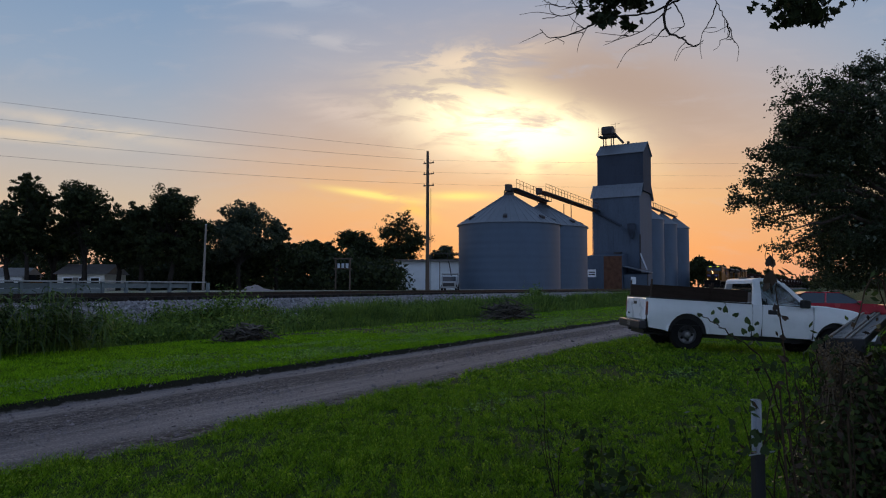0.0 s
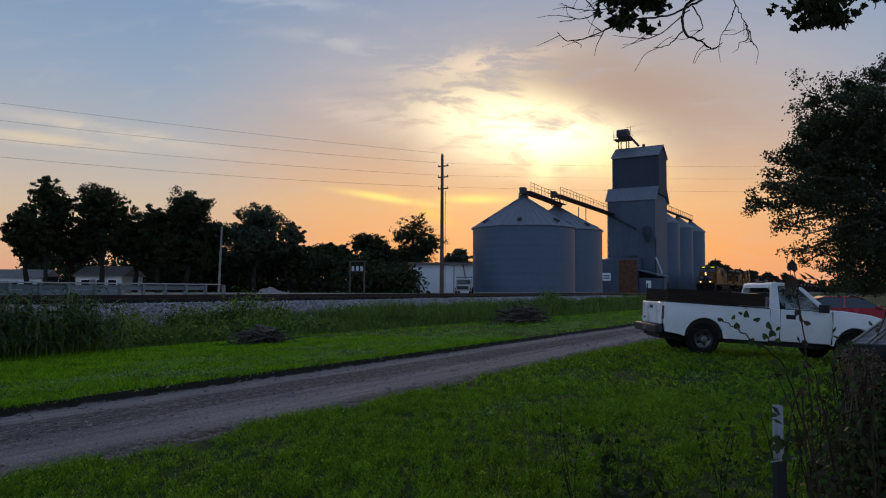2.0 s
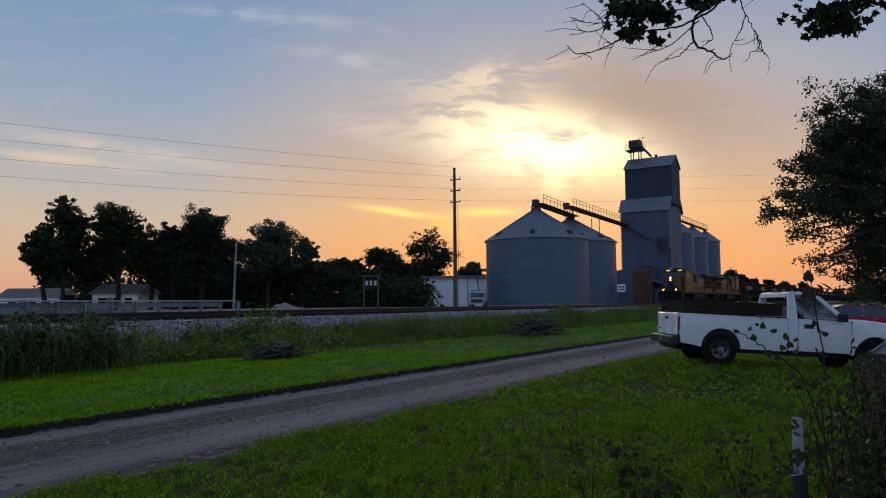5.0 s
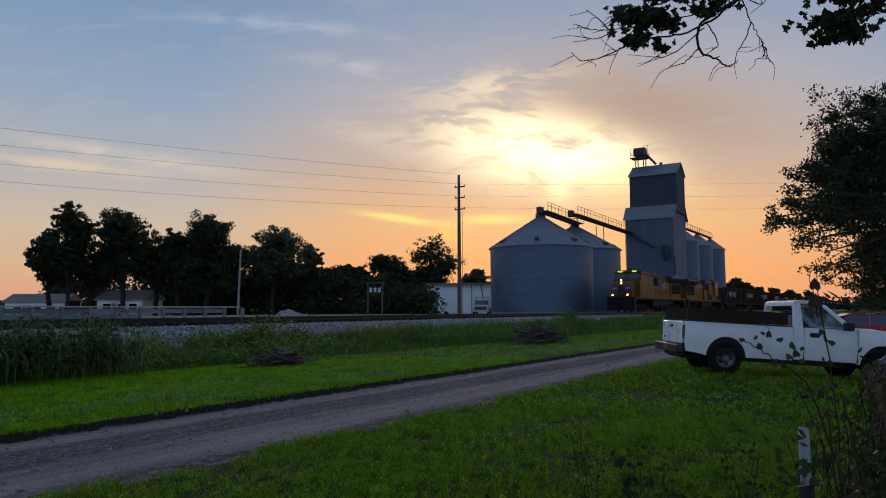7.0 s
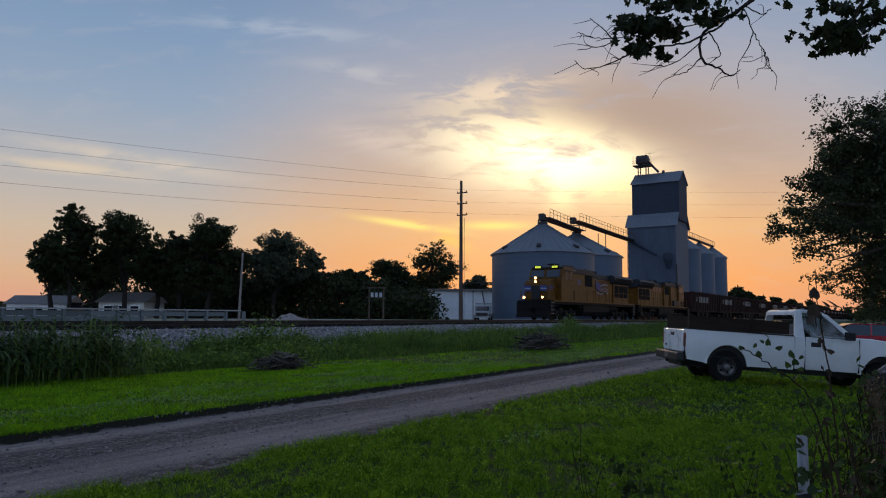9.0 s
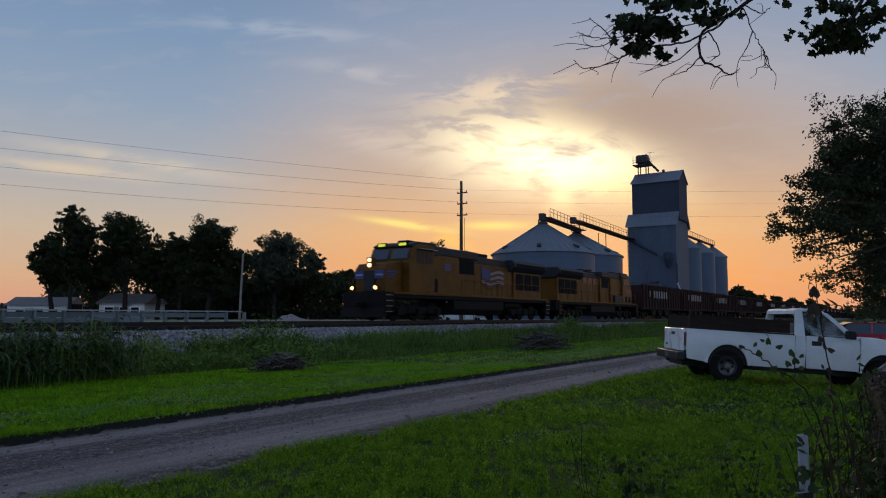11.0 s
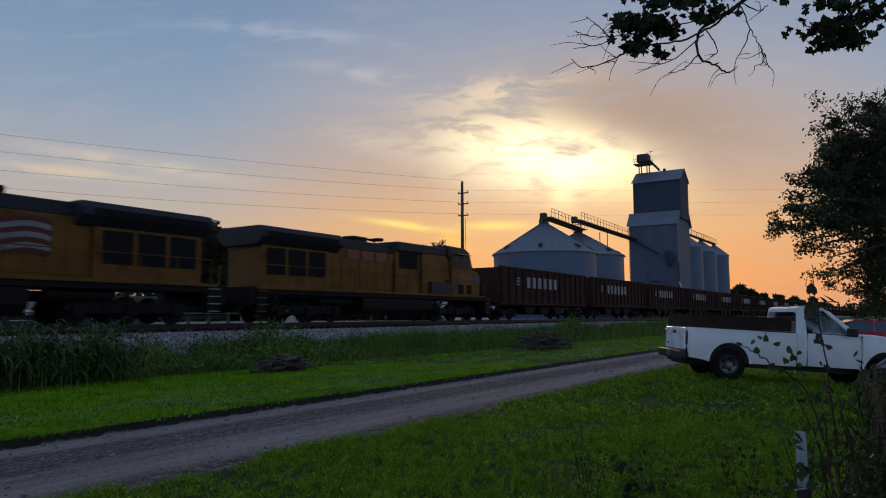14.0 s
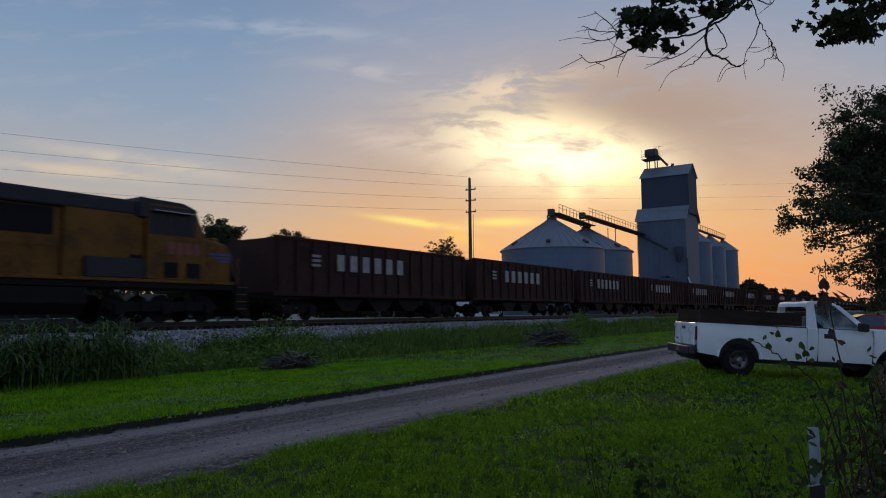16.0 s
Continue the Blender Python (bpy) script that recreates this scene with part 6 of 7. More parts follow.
def lawn():
    rng = np.random.default_rng(11)
    out, weedy, low = [], [], []
    for lo, hi, count, h0, h1, w, grain in ((4.3, 12, 380000, 0.03, 0.08, 0.010, 34.0), (12, 24, 300000, 0.035, 0.085, 0.020, 22.0), (24, 65, 150000, 0.04, 0.08, 0.05, 10.0)):
        r = np.sqrt(rng.uniform(lo * lo, hi * hi, count))
        a = rng.uniform(-0.66, 0.62, count)
        x, y = r * np.sin(a), r * np.cos(a)
        u, v = x * CU + y * SU, -x * SU + y * CU
        near = v < 8
        rough = np.where(near, 1.0, 0.35)         # the near lawn is weedy, the far one evenly mown
        tuft = np.clip(0.47 + rough * (0.50 * ripple(u, v, grain, 10, 2) + 0.22 * ripple(u, v, grain * 0.3, 8, 3)) + 0.22 * ripple(u, v, 2.0, 7, 4), 0.0, 1.3)
        edge = np.where(near, 0.09 * np.sin(u * 2.1) + 0.06 * np.sin(u * 5.3 + 1), 0.012 * np.sin(u * 3.1))
        ok = (v > -6) & ((v < 6.38 + edge) | ((v > 9.95 + edge) & (v < 17.4)))
        ok &= rng.uniform(0, 1, count) < np.where(near, 0.03 + 0.95 * tuft, 0.6 + 0.6 * tuft)
        u, v, tuft, near = u[ok], v[ok], tuft[ok], near[ok]
        rim = 1 + 0.5 * (np.abs(v - 10.0) < 0.1) + 0.4 * (np.abs(v - 6.3) < 0.15)
        h = rng.uniform(h0, h1, len(u)) * (0.3 + 0.95 * tuft) * rim
        tri = blades(rng, u, v, h, w, 0.75)
        out.append(tri[~near])
        weedy.append(tri[near])
        # small weed leaves lying over the tufts
        pick = near & (rng.uniform(0, 1, len(u)) < 0.34 * (tuft > 0.6)) & (r[ok] < 20)
        low.append(leaves(rng, np.stack([u, v, level(u, v) + h * rng.uniform(0.5, 1.0, len(u))], 1)[pick], w * 1.25, 0.5, 0.0))
    o = raw_mesh("lawn_grass", np.concatenate(out), 3, BLADE)
    o.matrix_basis = at(0, 0)
    tagged(o, "short mown bright green lawn grass", "grass", kind="stuff")
    o = raw_mesh("weedy_grass", np.concatenate(weedy), 3, BLADE_NEAR)
    o.matrix_basis = at(0, 0)
    tagged(o, "uneven weedy olive-green lawn grass in small tufts", "grass", kind="stuff")
    o = raw_mesh("lawn_weeds", np.concatenate(low), 4, LAWN_WEED)
    o.matrix_basis = at(0, 0)
    tagged(o, "low yellow-green weeds growing through the lawn", "weeds", kind="stuff")
    # clover and broad weeds in patches drawn out along the lane
    pos = []
    for i in range(102):
        if i < 95:
            u, v = rng.uniform(3, 34), 10.4 + abs(rng.normal(0, 1.5))
        else:
            x, y = rng.uniform(-3, 7), rng.uniform(6, 16)
            u, v = x * CU + y * SU, -x * SU + y * CU
        if v > 16.5 or 5.9 < v < 10.3:
            continue
        n = 130
        uu, vv = u + rng.normal(0, 0.55, n), v + rng.normal(0, 0.16, n)
        vv = np.where(v > 8, np.maximum(vv, 10.15), np.minimum(vv, 6.0))
        pos.append(np.stack([uu, vv, level(uu, vv) + rng.uniform(0.03, 0.08, n)], 1))
    o = raw_mesh("clover", leaves(rng, np.concatenate(pos), 0.020, flat=0.6), 4, LEAF_CLOVER)
    o.matrix_basis = at(0, 0)
    tagged(o, "patches of clover and broad-leaved weeds in the lawn", "clover", kind="stuff")


LEAF_CLOVER = leaf_mat("clover_leaves", (0.17, 0.30, 0.08), 0.5)
lawn()


def lane_gravel():
    rng = np.random.default_rng(15)
    n = 34000
    r = np.sqrt(rng.uniform(25, 1300, n))
    a = rng.uniform(-0.64, 0.4, n)
    x, y = r * np.sin(a), r * np.cos(a)
    u, v = x * CU + y * SU, -x * SU + y * CU
    ok = (v > 6.2) & (v < 10.0) & (rng.uniform(0, 1, n) < 0.35 + 0.65 * (np.abs(np.abs(v - 8.2) - 0.8) > 0.45))
    u, v = u[ok], v[ok]
    n = len(u)
    s = rng.gamma(2.0, 0.004, n) + 0.005
    tet = np.array([[1, 1, 1], [-1, -1, 1], [-1, 1, -1], [1, -1, -1]], float)
    tri = tet[[0, 1, 2, 0, 3, 1, 0, 2, 3, 1, 3, 2]]
    q = np.linalg.qr(rng.normal(size=(n, 3, 3)))[0]
    vv = np.einsum("nij,kj->nki", q, tri) * s[:, None, None] * np.array([1, 1, 0.7]) + np.stack([u, v, level(u, v) + s * 0.2], 1)[:, None]
    o = raw_mesh("lane_gravel", vv, 3, LANE_STONE)
    o.matrix_basis = at(0, 0)
    tagged(o, "loose grey gravel stones on the lane", "gravel", kind="stuff")


lane_gravel()


def ditch_weeds():
    rng = np.random.default_rng(12)
    n = 150000
    u = rng.uniform(-8, 100, n) ** 1.0
    v = rng.normal(19.5, 1.1, n)
    keep = (v > 16.9 + 0.4 * np.sin(u * 0.5)) & (v < 22.0)
    u, v = u[keep], v[keep]
    tall = (0.98 - 0.3 * np.exp(-((u - 17) / 7) ** 2)) + 0.34 * np.sin(u * 0.8) * np.sin(v * 1.7 + u * 0.23) + 0.15 * np.sin(u * 2.9)
    tall *= np.clip(1.25 - np.abs(v - 19.4) * 0.28, 0.4, 1.2)
    h = tall * rng.uniform(0.25, 0.72, len(u)) * (1 + 0.25 * ripple(u, v, 2.2, 7, 8))
    h = np.maximum(h * np.where(u > 24, 1.18, 1.0), 0.06)
    o = raw_mesh("ditch_weeds", blades(rng, u, v, h, np.where(u > 40, 0.07, 0.04), 0.32), 3, WEED)
    o.matrix_basis = at(0, 0)
    tagged(o, "tall dark green weeds and grass in the ditch", "weeds", kind="stuff")
    # leafy mounds among them
    pos = []
    for i in range(460):
        uu, vv = rng.uniform(6, 90), rng.uniform(17.9, 21.3)
        r = rng.uniform(0.35, 0.85)
        n = 330
        q = rng.normal(size=(n, 3)) * r * np.array([0.5, 0.42, 0.33])
        c = np.array([uu, vv, float(level(uu, vv)) + r * 0.42])
        pos.append(c + q)
    for uu, vv, r, zz in ((19.5, 20.6, 0.9, 0.7), (18.6, 20.4, 0.7, 0.5), (46.5, 20.0, 0.9, 0.8), (48.5, 20.2, 0.6, 1.2), (62.0, 20.0, 0.6, 0.7)):
        q = rng.normal(size=(900, 3)) * r * 0.45
        pos.append(np.array([uu, vv, float(level(uu, vv)) + zz]) + q)
    o = raw_mesh("ditch_shrubs", leaves(rng, np.concatenate(pos), 0.055), 4, WEED)
    o.matrix_basis = at(0, 0)
    tagged(o, "low leafy shrubs growing in the ditch", "shrubs", kind="stuff")


ditch_weeds()


def cane_thicket():
    """Tall corn-like canes with long arching leaves."""
    rng = np.random.default_rng(13)
    quads, stems = [], bmesh.new()
    for i in range(640):
        u, v = rng.uniform(-4, 11.4), rng.normal(17.2, 0.55)
        if v < 15.8 or v > 18.4:
            continue
        z0 = float(level(u, v))
        H = rng.uniform(1.0, 1.65) * (1 if u < 11 else 0.8)
        lx, ly = rng.normal(0, 0.1, 2)
        tube([(u, v, z0 - 0.02), (u + lx * 0.4, v + ly * 0.4, z0 + H * 0.5), (u + lx, v + ly, z0 + H)], 0.011, 0.005, 4, stems)
        for k in range(rng.integers(8, 13)):
            t = rng.uniform(0.2, 1.0)
            a = rng.uniform(0, 2 * math.pi)
            L = rng.uniform(0.3, 0.6)
            d = np.array([math.cos(a), math.sin(a)])
            side = np.array([-d[1], d[0]]) * rng.uniform(0.028, 0.052)
            b = np.array([u + lx * t, v + ly * t, z0 + H * t])
            prev = None
            for j in range(5):
                s = j / 4
                p = b + np.array([d[0] * L * s, d[1] * L * s, L * (0.75 * s - 1.15 * s * s)])
                wd = side * (1 - s * 0.9)
                cur = (p - np.array([*wd, 0]), p + np.array([*wd, 0]))
                if prev is not None:
                    quads.append([prev[0], prev[1], cur[1], cur[0]])
                prev = cur
    t = thing("cane_thicket", at(0, 0), "thicket of tall green corn-like canes at the lawn edge", "thicket", kind="stuff")
    raw_mesh("cane_leaves", np.array(quads), 4, CORN, t)
    part("cane_stems", stems, WEED, t)


cane_thicket()


def brush_heap(u, v, length, width, height, seed, label, count):
    """Pile of cut branches."""
    rng = np.random.default_rng(seed)
    b = thing("brush_heap", at(u, v, float(level(u, v))), label, "brush heap", "brush heaps")
    for i in range(count):
        a = rng.uniform(-1.5, 1.5) + (math.pi if rng.uniform() < 0.5 else 0)
        L = length * rng.uniform(0.12, 0.4)
        cx, cy = rng.normal(0, length * 0.2), rng.normal(0, width * 0.2)
        top = height * max(0.05, 1 - (cx / (length * 0.5)) ** 2) * rng.uniform(0.2, 1)
        d = Vector((math.cos(a), math.sin(a) * 0.6, rng.uniform(-0.35, 0.2)))
        p = [Vector((cx, cy, max(0.03, top))) + d * L * (k - 0.5) + Vector((*rng.normal(0, 0.03, 2), rng.normal(0, 0.03))) for k in (0, 0.33, 0.66, 1)]
        for q in p:
            q.z = max(0.02, q.z)
        r = rng.choice((0.008, 0.011, 0.015, 0.022, 0.035))
        part("branch", tube(p, r, r * 0.5, 5), DEAD_WOOD, b)
    pos = rng.normal(size=(1500, 3)) * np.array([length * 0.19, width * 0.22, height * 0.2]) + np.array([0, 0, height * 0.25])
    pos[:, 2] = np.minimum(np.abs(pos[:, 2]), height * np.maximum(0.06, 0.75 - 3.0 * (pos[:, 0] / length) ** 2))
    raw_mesh("dead_leaves", leaves(rng, pos, 0.03), 4, BROWN_LEAF, b)
    return b


heap_a = brush_heap(31.2, 14.5, 4.8, 2.0, 0.8, 31, "broad heap of cut branches and twigs on the lawn", 260)
heap_b = brush_heap(15.0, 15.35, 2.5, 1.2, 0.45, 32, "small heap of grey stump wood and branches on the lawn", 130)
stump = link_bm("tree_stump", lathe([(0.3, -0.05), (0.25, 0.12), (0.21, 0.3), (0.18, 0.34), (0, 0.32)], 14), DEAD_WOOD)
for vtx in stump.data.vertices:
    vtx.co += Vector((0.05, 0.04, 0.05)) * noise.noise(vtx.co * 6)
stump.matrix_basis = at(15.2, 15.3, 0.05, 30)
tagged(stump, "weathered grey tree stump beside the branch heap", "stump")


# ---- near right side: hedge tree, vine fence, posts, ramps, hanging branch ----
def sight(a, b, d):
    """Point at distance d ahead of where the film is taken: a right, b up, both as tangents over 1254.7."""
    p = radians(3.04)
    ty = (441 - b) / 1254.7
    return Vector(((a - 784) / 1254.7 * d, d * (math.cos(p) - ty * math.sin(p)), 1.64 + d * (math.sin(p) + ty * math.cos(p))))


def hedge_tree():
    rng = np.random.default_rng(41)
    t = thing("hedge_tree", pose(0, 0, 0), "broad leafy tree with drooping outer boughs at the lawn edge", "tree")
    D = 12.5
    root = sight(1640, 640, D)
    root.z = -0.2
    bm = tube(bend([root, sight(1620, 480, D), sight(1590, 350, D), sight(1570, 180, D)], 5, 0.03, rng), 0.22, 0.06, 10)
    boughs = []
    # bough tips along the ragged outline, then inside it
    rim = ((1302, 362), (1318, 345), (1336, 318), (1345, 285), (1372, 262), (1388, 238), (1390, 205), (1412, 182), (1440, 168), (1475, 148), (1512, 126), (1552, 108), (1600, 90), (1650, 60))
    under = ((1338, 398), (1350, 380), (1378, 438), (1400, 452), (1430, 476), (1362, 350), (1392, 408), (1412, 430))
    inner = ((1380, 325), (1395, 290), (1410, 250), (1430, 215), (1420, 350), (1440, 300), (1460, 260), (1460, 395), (1480, 200), (1480, 330), (1500, 430), (1510, 170), (1520, 270), (1530, 370), (1560, 250), (1570, 170), (1700, 200), (1680, 350), (1610, 320))
    for a, b in rim + under + inner:
        e = sight(a, b, D + rng.uniform(-1.3, 1.3))
        s = sight(1600 + rng.uniform(-15, 25), b * 0.55 + 200, D)
        m = s.lerp(e, 0.55) + Vector((0, 0, 0.30))
        tube(bend([s, m, e], 5, 0.03, rng), 0.05, 0.010, 6, bm)
        boughs.append((s, m, e, 0.55 if (a, b) in under else 1.0))
    pos = []
    for s, m, e, full in boughs:
        for k in range(int(17 * full)):
            f = 1.02 - rng.uniform(0, 1) ** 1.4 * 0.62
            p = s.lerp(m, f * 2) if f < 0.5 else m.lerp(e, f * 2 - 1)
            tip = p + Vector((rng.normal(-0.05, 0.16), rng.normal(0, 0.2), rng.normal(0.0, 0.14)))
            tube([p, p.lerp(tip, 0.5) + Vector((0, 0, 0.02)), tip], 0.006, 0.003, 4, bm)
            for j in range(3):
                c = p.lerp(tip, (0.45, 0.75, 1.0)[j])
                n = int(38 * full)
                q = rng.normal(size=(n, 3))
                q *= np.minimum(1, 1.9 / np.linalg.norm(q, axis=1, keepdims=True))
                pos.append(np.array(c) + q * rng.uniform(0.045, 0.095) * np.array([1.15, 1.15, 0.7]))
    part("trunk", bm, BARK, t)
    # closed inner crown and skirts
    for i in range(190):
        a = rng.uniform(1462, 1800)
        top = float(np.interp(a, (1452, 1480, 1560, 1640), (230, 195, 140, 80)))
        b = rng.uniform(top + 40, 490 if a < 1600 else 570)
        if a < 1500 and b > 330 and rng.uniform() < 0.5:
            continue
        c = np.array(sight(a, b, D + rng.uniform(-1.2, 1.8)))
        pos.append(c + rng.normal(size=(230, 3)) * rng.uniform(0.10, 0.22))
    for i in range(150):            # dark lower skirt and the middle of the crown
        a, b = (rng.uniform(1452, 1620), rng.uniform(400, 505)) if i < 95 else (rng.uniform(1405, 1490), rng.uniform(215, 370))
        pos.append(np.array(sight(a, b, D + rng.uniform(-0.6, 1.6))) + rng.normal(size=(190, 3)) * rng.uniform(0.08, 0.17))
    pos = np.concatenate(pos)
    pos = pos[pos[:, 2] > np.where(pos[:, 0] < 8.2, 1.55, 0.15)]
    raw_mesh("crown", leaves(rng, pos, 0.026), 4, LEAF_NEAR, t)
    pale = pos[rng.integers(0, len(pos), 1400)] + rng.normal(size=(1400, 3)) * 0.02 + np.array([0, -0.4, 0])
    raw_mesh("pale_leaves", leaves(rng, pale[pale[:, 0] > 6.3], 0.036), 4, LEAF_PALE, t)


hedge_tree()


def heart_leaf(c, size, rng, face=None):
    """A cupped heart-shaped leaf as quads."""
    q = Euler((rng.uniform(0.6, 1.9), rng.uniform(-0.6, 0.6), rng.uniform(-1.2, 1.2))).to_matrix() if face is None else face
    prof = ((0.0, 0.0), (0.32, -0.16), (0.52, 0.12), (0.42, 0.55), (0.0, 1.05))
    out = []
    for s in (1, -1):
        for i in range(1, 4):
            tri = ((0.0, 0.0), prof[i], prof[i + 1], (0.0, 0.0) if i < 3 else (0.0, 0.5))
            out.append([tuple(Vector(c) + q @ Vector((s * x, y, 0.25 * abs(x))) * size) for x, y in tri])
    return out


def vine_fence():
    rng = np.random.default_rng(43)
    f = thing("vine_thicket", pose(0, 0, 0), "overgrown fence line of tangled vines and dry brown stalks", "thicket", kind="stuff")
    stalks, pale_stalks, pos, brown = bmesh.new(), bmesh.new(), [], []
    for i in range(80):
        d = rng.uniform(2.5, 5.2)
        a = 1390 + abs(rng.normal(0, 150)) if i % 3 else rng.uniform(1450, 1750)
        foot = sight(a, 800, d)
        foot.z = -0.05
        top_b = float(np.interp(a, (1180, 1390, 1450, 1520, 1575, 1700), (900, 730, 660, 625, 590, 400)))
        head = sight(a + rng.normal(0, 40), top_b + abs(rng.normal(0, 60)), d)
        mid = foot.lerp(head, 0.5) + Vector(rng.normal(0, 0.07, 3))
        if head.z < 0.1:
            continue
        curve = bend([foot, mid, head, head + Vector((rng.normal(0, 0.12), rng.normal(0, 0.08), -rng.uniform(0.0, 0.25)))], 4, 0.006, rng)
        tube(curve, rng.uniform(0.003, 0.008), 0.002, 5, pale_stalks if i % 9 == 0 else stalks)
        for k in range(34):
            c = curve[rng.integers(2, len(curve))]
            (pos if rng.uniform() < 0.8 else brown).append(np.array(c) + rng.normal(0, 0.07, 3))
    for i in range(56000):          # thick of the growth
        d = rng.uniform(2.6, 5.5)
        a = rng.uniform(1400, 1850)
        top_b = float(np.interp(a, (1400, 1460, 1520, 1575, 1640, 1850), (830, 720, 660, 610, 420, 200)))
        b = rng.uniform(top_b + 25 * rng.normal(), 1400)
        p = sight(a, b, d)
        if p.z > 0.02:
            (pos if rng.uniform() < 0.72 else brown).append(np.array(p))
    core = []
    for i in range(60000):         # dense dark heart of the hedge, its shade put into the leaf colour
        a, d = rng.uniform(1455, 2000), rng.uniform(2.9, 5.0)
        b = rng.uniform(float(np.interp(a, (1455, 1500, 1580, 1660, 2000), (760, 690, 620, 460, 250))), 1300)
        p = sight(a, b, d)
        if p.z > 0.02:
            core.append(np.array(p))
    plumes = []
    for i in range(26):             # feathery tan seed heads
        d = rng.uniform(2.8, 3.1)
        foot, head = sight(rng.uniform(1460, 1520), 760, d), sight(rng.uniform(1445, 1525), rng.uniform(596, 650), d)
        tube([foot, foot.lerp(head, 0.5), head], 0.003, 0.0015, 4, pale_stalks)
        for k in range(70):
            plumes.append(np.array(foot.lerp(head, 0.55 + 0.45 * rng.uniform())) + rng.normal(0, 0.014, 3))
    raw_mesh("dry_plumes", leaves(rng, np.array(plumes), 0.007), 4, PLUME, f)
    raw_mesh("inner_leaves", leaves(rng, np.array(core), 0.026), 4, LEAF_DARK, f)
    part("stalks", stalks, STALK, f)
    part("pale_stalks", pale_stalks, PALE_STALK, f)
    raw_mesh("vine_leaves", leaves(rng, np.array(pos), 0.015), 4, VINE, f)
    raw_mesh("dry_leaves", leaves(rng, np.array(brown), 0.015), 4, BROWN_LEAF, f)


vine_fence()


def vine_sprig(points, r, spots, size, seed, label, dark=False):
    rng = np.random.default_rng(seed)
    v = thing("vine_shoot", pose(0, 0, 0), label, "vine", "vine shoots")
    part("stem", tube(bend(points, 6, 0.003, rng), r, r * 0.4, 5), STALK, v)
    for p, k in spots:
        part("leaf", quads_bm(heart_leaf(p, size * k, rng)), BROWN_LEAF if dark else VINE, v)


def quads_bm(quads):
    bm = bmesh.new()
    for q in quads:
        vs = [bm.verts.new(c) for c in q]
        try:
            bm.faces.new(vs)
        except ValueError:
            pass
    bmesh.ops.remove_doubles(bm, verts=bm.verts[:], dist=0.0002)
    bmesh.ops.dissolve_degenerate(bm, edges=bm.edges[:], dist=0.0002)
    return bm


D = 2.9
vine_sprig([sight(1390, 760, D), sight(1350, 640, D), sight(1290, 590, D), sight(1255, 565, D), sight(1238, 556, D)], 0.004,
           [(sight(a, b, D), k) for a, b, k in ((1240, 560, 0.9), (1268, 572, 1.0), (1285, 552, 1.1), (1290, 600, 1.2), (1322, 572, 1.3), (1318, 590, 1.0), (1345, 612, 1.3), (1283, 538, 0.8), (1300, 560, 1.0), (1330, 585, 1.1), (1262, 556, 0.8), (1310, 606, 1.0), (1338, 596, 0.9), (1276, 548, 0.7), (1352, 630, 1.0), (1328, 610, 1.1), (1340, 575, 0.8))], 0.025, 51, "arching vine shoot with broad green leaves")
vine_sprig([sight(1400, 800, D), sight(1392, 660, D), sight(1380, 560, D), sight(1368, 470, D), sight(1365, 420, D)], 0.004,
           [(sight(a, b, D), k) for a, b, k in ((1378, 560, 1.0), (1392, 566, 0.9), (1384, 600, 0.9), (1374, 548, 0.8), (1390, 640, 1.0))], 0.03, 52, "upright vine shoot with withered dark leaves", True)
vine_sprig([sight(1366, 520, D), sight(1360, 480, D), sight(1357, 440, D)], 0.003,
           [(sight(a, b, D), k) for a, b, k in ((1360, 500, 1.5), (1362, 470, 1.3), (1358, 512, 1.1))], 0.034, 53, "withered dark leaves hanging on a thin shoot", True)
vine_sprig([sight(1420, 500, D), sight(1404, 486, D), sight(1390, 484, D)], 0.003, [(sight(1400, 486, D), 1.3), (sight(1386, 486, D), 0.9)], 0.034, 54, "curled dark leaf on a thin shoot", True)
for i, (a0, a1, b0, d) in enumerate(((1420, 1330, 640, 2.8), (1450, 1400, 640, 3.0), (1400, 1360, 690, 2.7), (1500, 1440, 610, 3.0), (1380, 1310, 730, 2.8), (1540, 1480, 600, 2.9))):
    rr = np.random.default_rng(60 + i)
    vine_sprig([sight(a0, 900, d), sight((a0 + a1) / 2, b0 + 110, d), sight(a1, b0, d)], 0.004,
               [(sight(a1 + rr.normal(0, 26), b0 + rr.uniform(-5, 130), d), rr.uniform(0.6, 1.1)) for k in range(12)], 0.034, 70 + i, "leafy green vine shoot climbing the fence line")


def small_weed(a, b, d, h, seed, label, size=0.03):
    """Young weed standing in the lawn."""
    rng = np.random.default_rng(seed)
    p = sight(a, b, d)
    p.z = 0.0
    w = thing("weed_plant", Matrix.Translation(p), label, "weed", "lawn weeds")
    for k in range(4):
        e = Vector((rng.normal(0, 0.12), rng.normal(0, 0.1), h * rng.uniform(0.7, 1.05)))
        c = bend([(0, 0, -0.02), e * 0.5 + Vector(rng.normal(0, 0.03, 3)), e], 5)
        part("stem", tube(c, 0.004, 0.002, 5), STALK, w)
        pos = [np.array(c[rng.integers(3, len(c))]) + rng.normal(0, 0.05, 3) for j in range(26)]
        raw_mesh("foliage", leaves(rng, np.array(pos), size), 4, VINE, w)
        if k < 2:
            raw_mesh("pale_foliage", leaves(rng, np.array(pos[:3]) + 0.02, size * 0.8), 4, LEAF_PALE, w)


